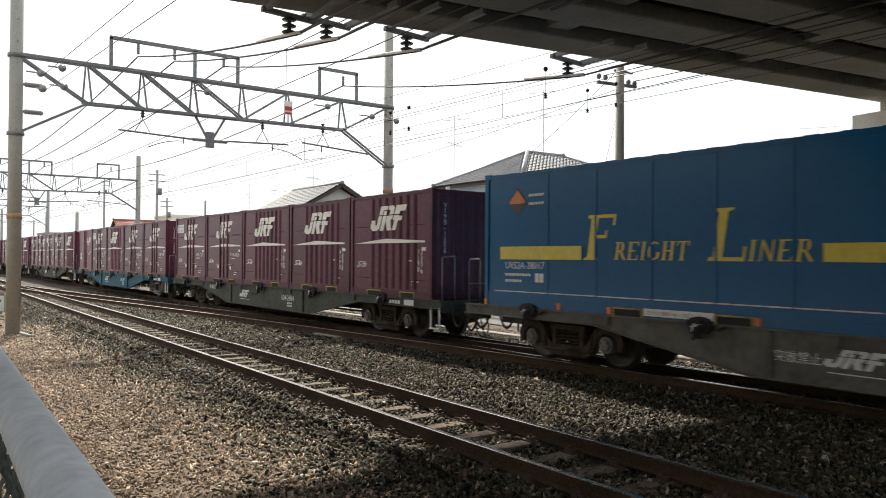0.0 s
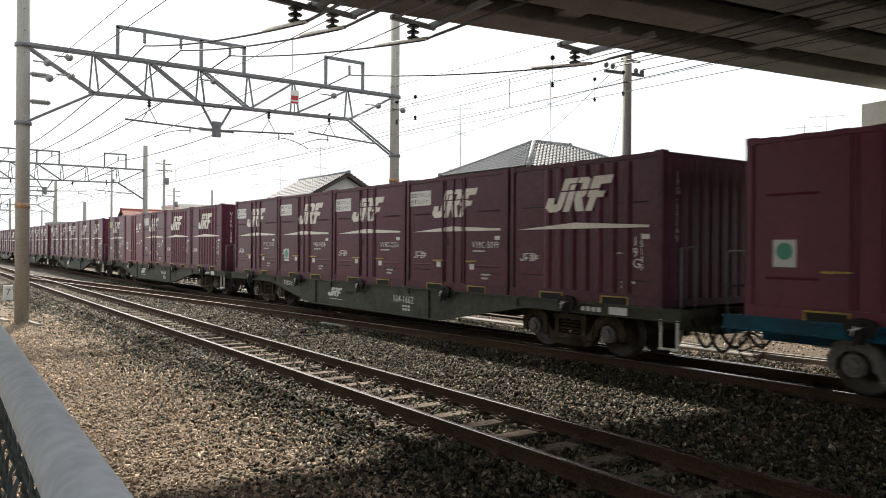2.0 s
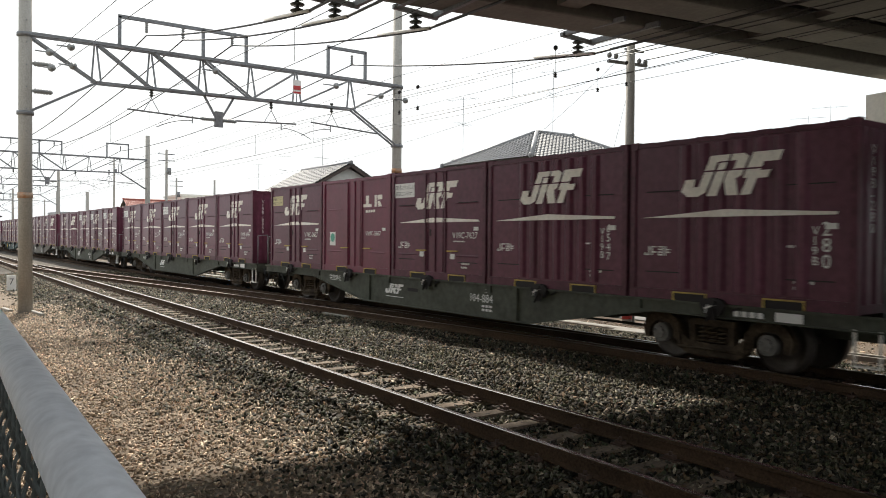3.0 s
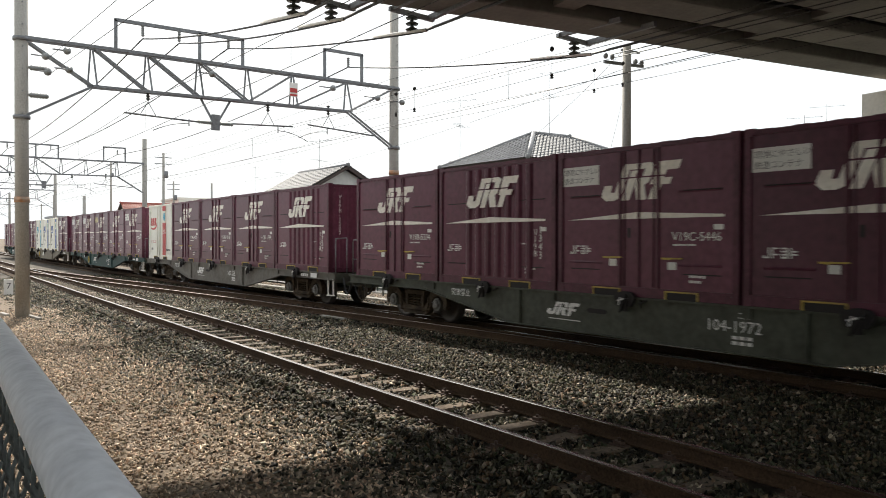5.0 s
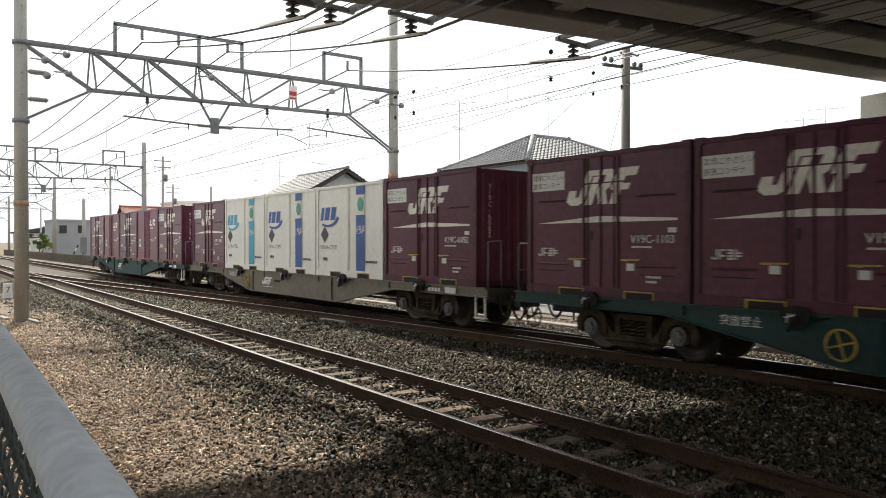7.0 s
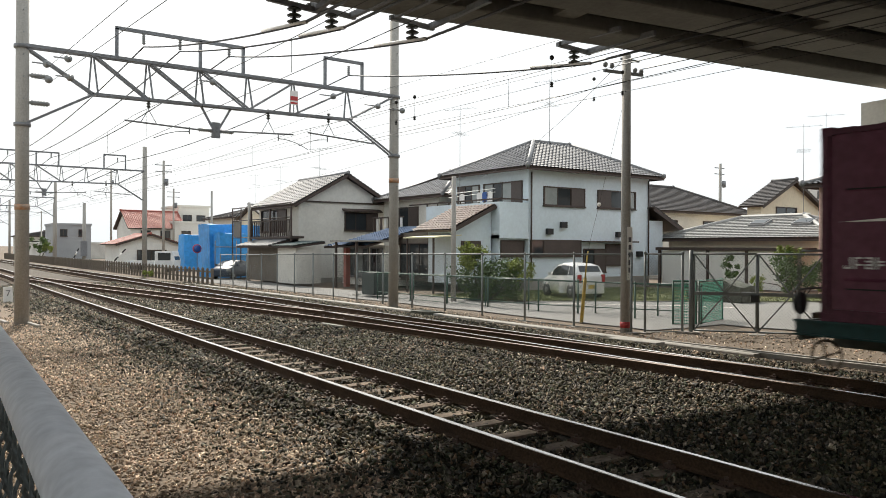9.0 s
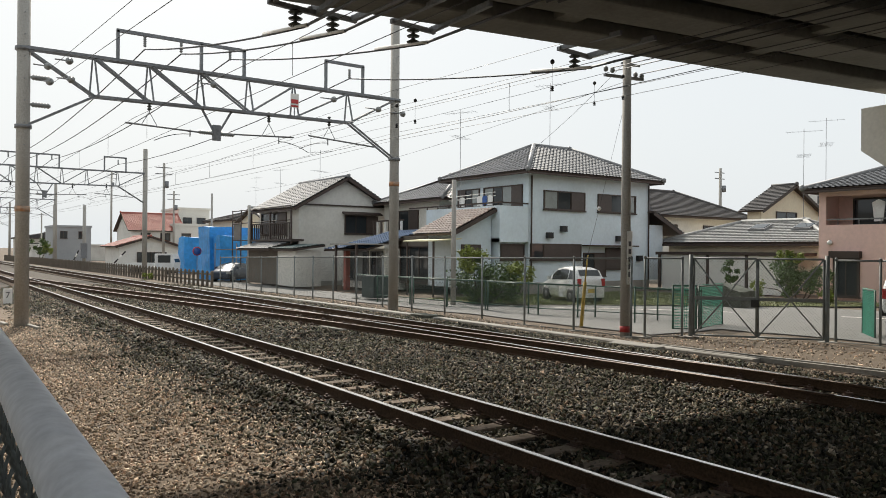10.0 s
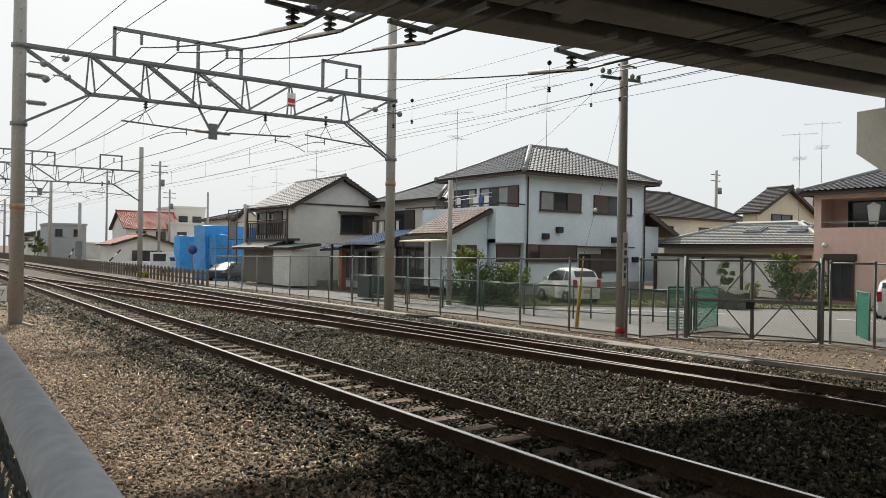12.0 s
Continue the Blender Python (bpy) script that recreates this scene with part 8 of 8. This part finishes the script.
for r, x, tone in ((0.36, 0.0, "red_mark"), (0.29, 0.006, "blue_mark")):
    bm = bmesh.new()
    lathe(bm, (0.04 + x, -0.02, 2.25), [(0.01, -0.012), (r, -0.012), (r, 0.012), (0.01, 0.012)], "x", 24)
    part("disc", bm, tone, rs)
M["tank_green"] = surface("dark_green_tank", (0.028, 0.045, 0.042), 0.5, vary=0.1, bump=0.03)
tk = thing("garden_tank", "dark green steel tank beside the fence", "tank", at=pose(-31.7, 18.6, -0.42))
bm = bmesh.new()
box(bm, -0.6, 0.6, -0.4, 0.4, 0.1, 1.15)
bmesh.ops.bevel(bm, geom=bm.edges[:], offset=0.04, segments=2, affect="EDGES")
part("body", bm, "tank_green", tk)
mt = thing("material_pile", "heap of weathered boards under a grey cover", "pile", at=pose(-19.9, 28.9, -0.38))
bm = bmesh.new()
prism(bm, [(-1.4, 0.0), (1.4, 0.0), (1.25, 0.75), (0.3, 1.0), (-1.2, 0.8)], "y", -0.6, 0.6)
bmesh.ops.subdivide_edges(bm, edges=bm.edges[:], cuts=3, use_grid_fill=True)
for v in bm.verts:
    v.co += Vector(noise.noise_vector(v.co * 2.0)) * 0.09
part("cover", bm, "frame_dim", mt)
# ---- ballast stones ----
def stones(name, label, mat, spots, size_lo, size_hi, seed, rich, low=(0.38, 0.7)):
    """Loose stones, each a squashed and skewed solid, joined into one mesh."""
    r = np.random.RandomState(seed)
    n = len(spots)
    if rich:
        base = np.array([(-1, -1, -1), (1, -1, -1), (1, 1, -1), (-1, 1, -1), (-0.7, -0.7, 1), (0.7, -0.7, 1), (0.7, 0.7, 1), (-0.7, 0.7, 1)]) * 0.78
        tri = np.array([(0, 2, 1), (0, 3, 2), (4, 5, 6), (4, 6, 7), (0, 1, 5), (0, 5, 4), (1, 2, 6), (1, 6, 5), (2, 3, 7), (2, 7, 6), (3, 0, 4), (3, 4, 7)])
    else:
        base = np.array([(1, 0, 0), (-1, 0, 0), (0, 1, 0), (0, -1, 0), (0, 0, 1), (0, 0, -1)], float)
        tri = np.array([(0, 2, 4), (2, 1, 4), (1, 3, 4), (3, 0, 4), (2, 0, 5), (1, 2, 5), (3, 1, 5), (0, 3, 5)])
    k = len(base)
    v = np.repeat(base[None], n, 0) * r.uniform(0.55, 1.35, (n, k, 1))
    s = r.uniform(size_lo, size_hi, (n, 1, 1)) / 2
    v *= s * np.stack([r.uniform(0.9, 1.95, n), r.uniform(0.6, 1.05, n), r.uniform(*low, n)], 1)[:, None, :]
    q = r.normal(size=(n, 4))
    q[:, 1:3] *= 0.8
    q /= np.linalg.norm(q, axis=1)[:, None]
    w, x, y, z = q.T
    rot = np.stack([np.stack([1 - 2 * (y * y + z * z), 2 * (x * y - z * w), 2 * (x * z + y * w)], 1), np.stack([2 * (x * y + z * w), 1 - 2 * (x * x + z * z), 2 * (y * z - x * w)], 1), np.stack([2 * (x * z - y * w), 2 * (y * z + x * w), 1 - 2 * (x * x + y * y)], 1)], 1)
    v = np.einsum("nij,nkj->nki", rot, v) + spots[:, None, :]
    f = (tri[None] + (np.arange(n) * k)[:, None, None]).reshape(-1, 3)
    me = bpy.data.meshes.new(name)
    me.vertices.add(n * k)
    me.vertices.foreach_set("co", v.reshape(-1).astype(np.float32))
    me.loops.add(len(f) * 3)
    me.loops.foreach_set("vertex_index", f.reshape(-1).astype(np.int32))
    me.polygons.add(len(f))
    me.polygons.foreach_set("loop_start", np.arange(0, len(f) * 3, 3).astype(np.int32))
    me.update(calc_edges=True)
    me.materials.append(M[mat])
    tagged(new(name, me), label, "ballast" if mat == "stone" else "gravel", kind="stuff")


def scatter(n, x0, x1, y0, y1, seed, keep):
    r = np.random.RandomState(seed)
    x, y = r.uniform(x0, x1, n), r.uniform(y0, y1, n)
    out = []
    for a, b, u in zip(x, y, r.uniform(0, 1, n)):
        z = keep(a, b, u)
        if z is not None:
            out.append((a, b, z))
    return np.array(out)


def bed(a, b, u):
    """Height of a ballast stone at (a, b), or None where none lies."""
    toe = near_centre(a) - 1.85 + 0.5 * noise.noise((a * 0.8, 0, 7))
    if b < toe and u > 0.62 * max(0.0, 1 - (toe - b) / 1.5) ** 1.4:
        return None
    z = ground_z(a, b) + 0.012 + 0.03 * (u - 0.5)
    for c in (near_centre(a), RAIL_MAIN, cross_centre(a) if a < -8 else RAIL_MAIN):
        d = abs(b - c)
        if abs(d - HALF_GAUGE) < 0.085:
            return None
        if d < 0.5:
            z = min(z, -0.198 + 0.02 * u)
        elif d < 1.15:
            z = max(z, -0.186 + 0.02 * u)
    if b > 13.6 and u > 0.45:
        return None
    return z


stones("ballast", "angular grey-brown ballast stones round the tracks", "stone", scatter(112000, -17, 0.5, 2.2, 14.0, 1, bed), 0.034, 0.080, 11, True, (0.20, 0.42))
stones("ballast", "angular grey-brown ballast stones farther along the line", "stone", scatter(82000, -48, -17, 2.6, 15.0, 2, bed), 0.05, 0.11, 12, False)


def strip(a, b, u):
    toe = near_centre(a) - 1.75
    if b > toe + 0.3:
        return None
    if u > 0.55 + 0.6 * max(0.0, noise.noise((a * 0.6, b * 0.9, 3))) + 0.35 * max(0.0, 1 - abs(toe - b) / 0.9):
        return None
    return ground_z(a, b) + 0.006


stones("gravel", "small pale gravel on the sandy strip", "pebble", scatter(120000, -27, -1.5, 0.3, 4.6, 3, strip), 0.016, 0.06, 13, False, (0.3, 0.55))


def verge(a, b, u):
    if b < 14.0 or u > 0.5:
        return None
    if a < -13.5 and b > 15.7:
        return None
    return ground_z(a, b) + 0.006


stones("gravel", "coarse gravel between the trough and the fence", "pebble", scatter(16000, -40, -4, 14.0, 18.5, 4, verge), 0.03, 0.08, 14, False)

motions()
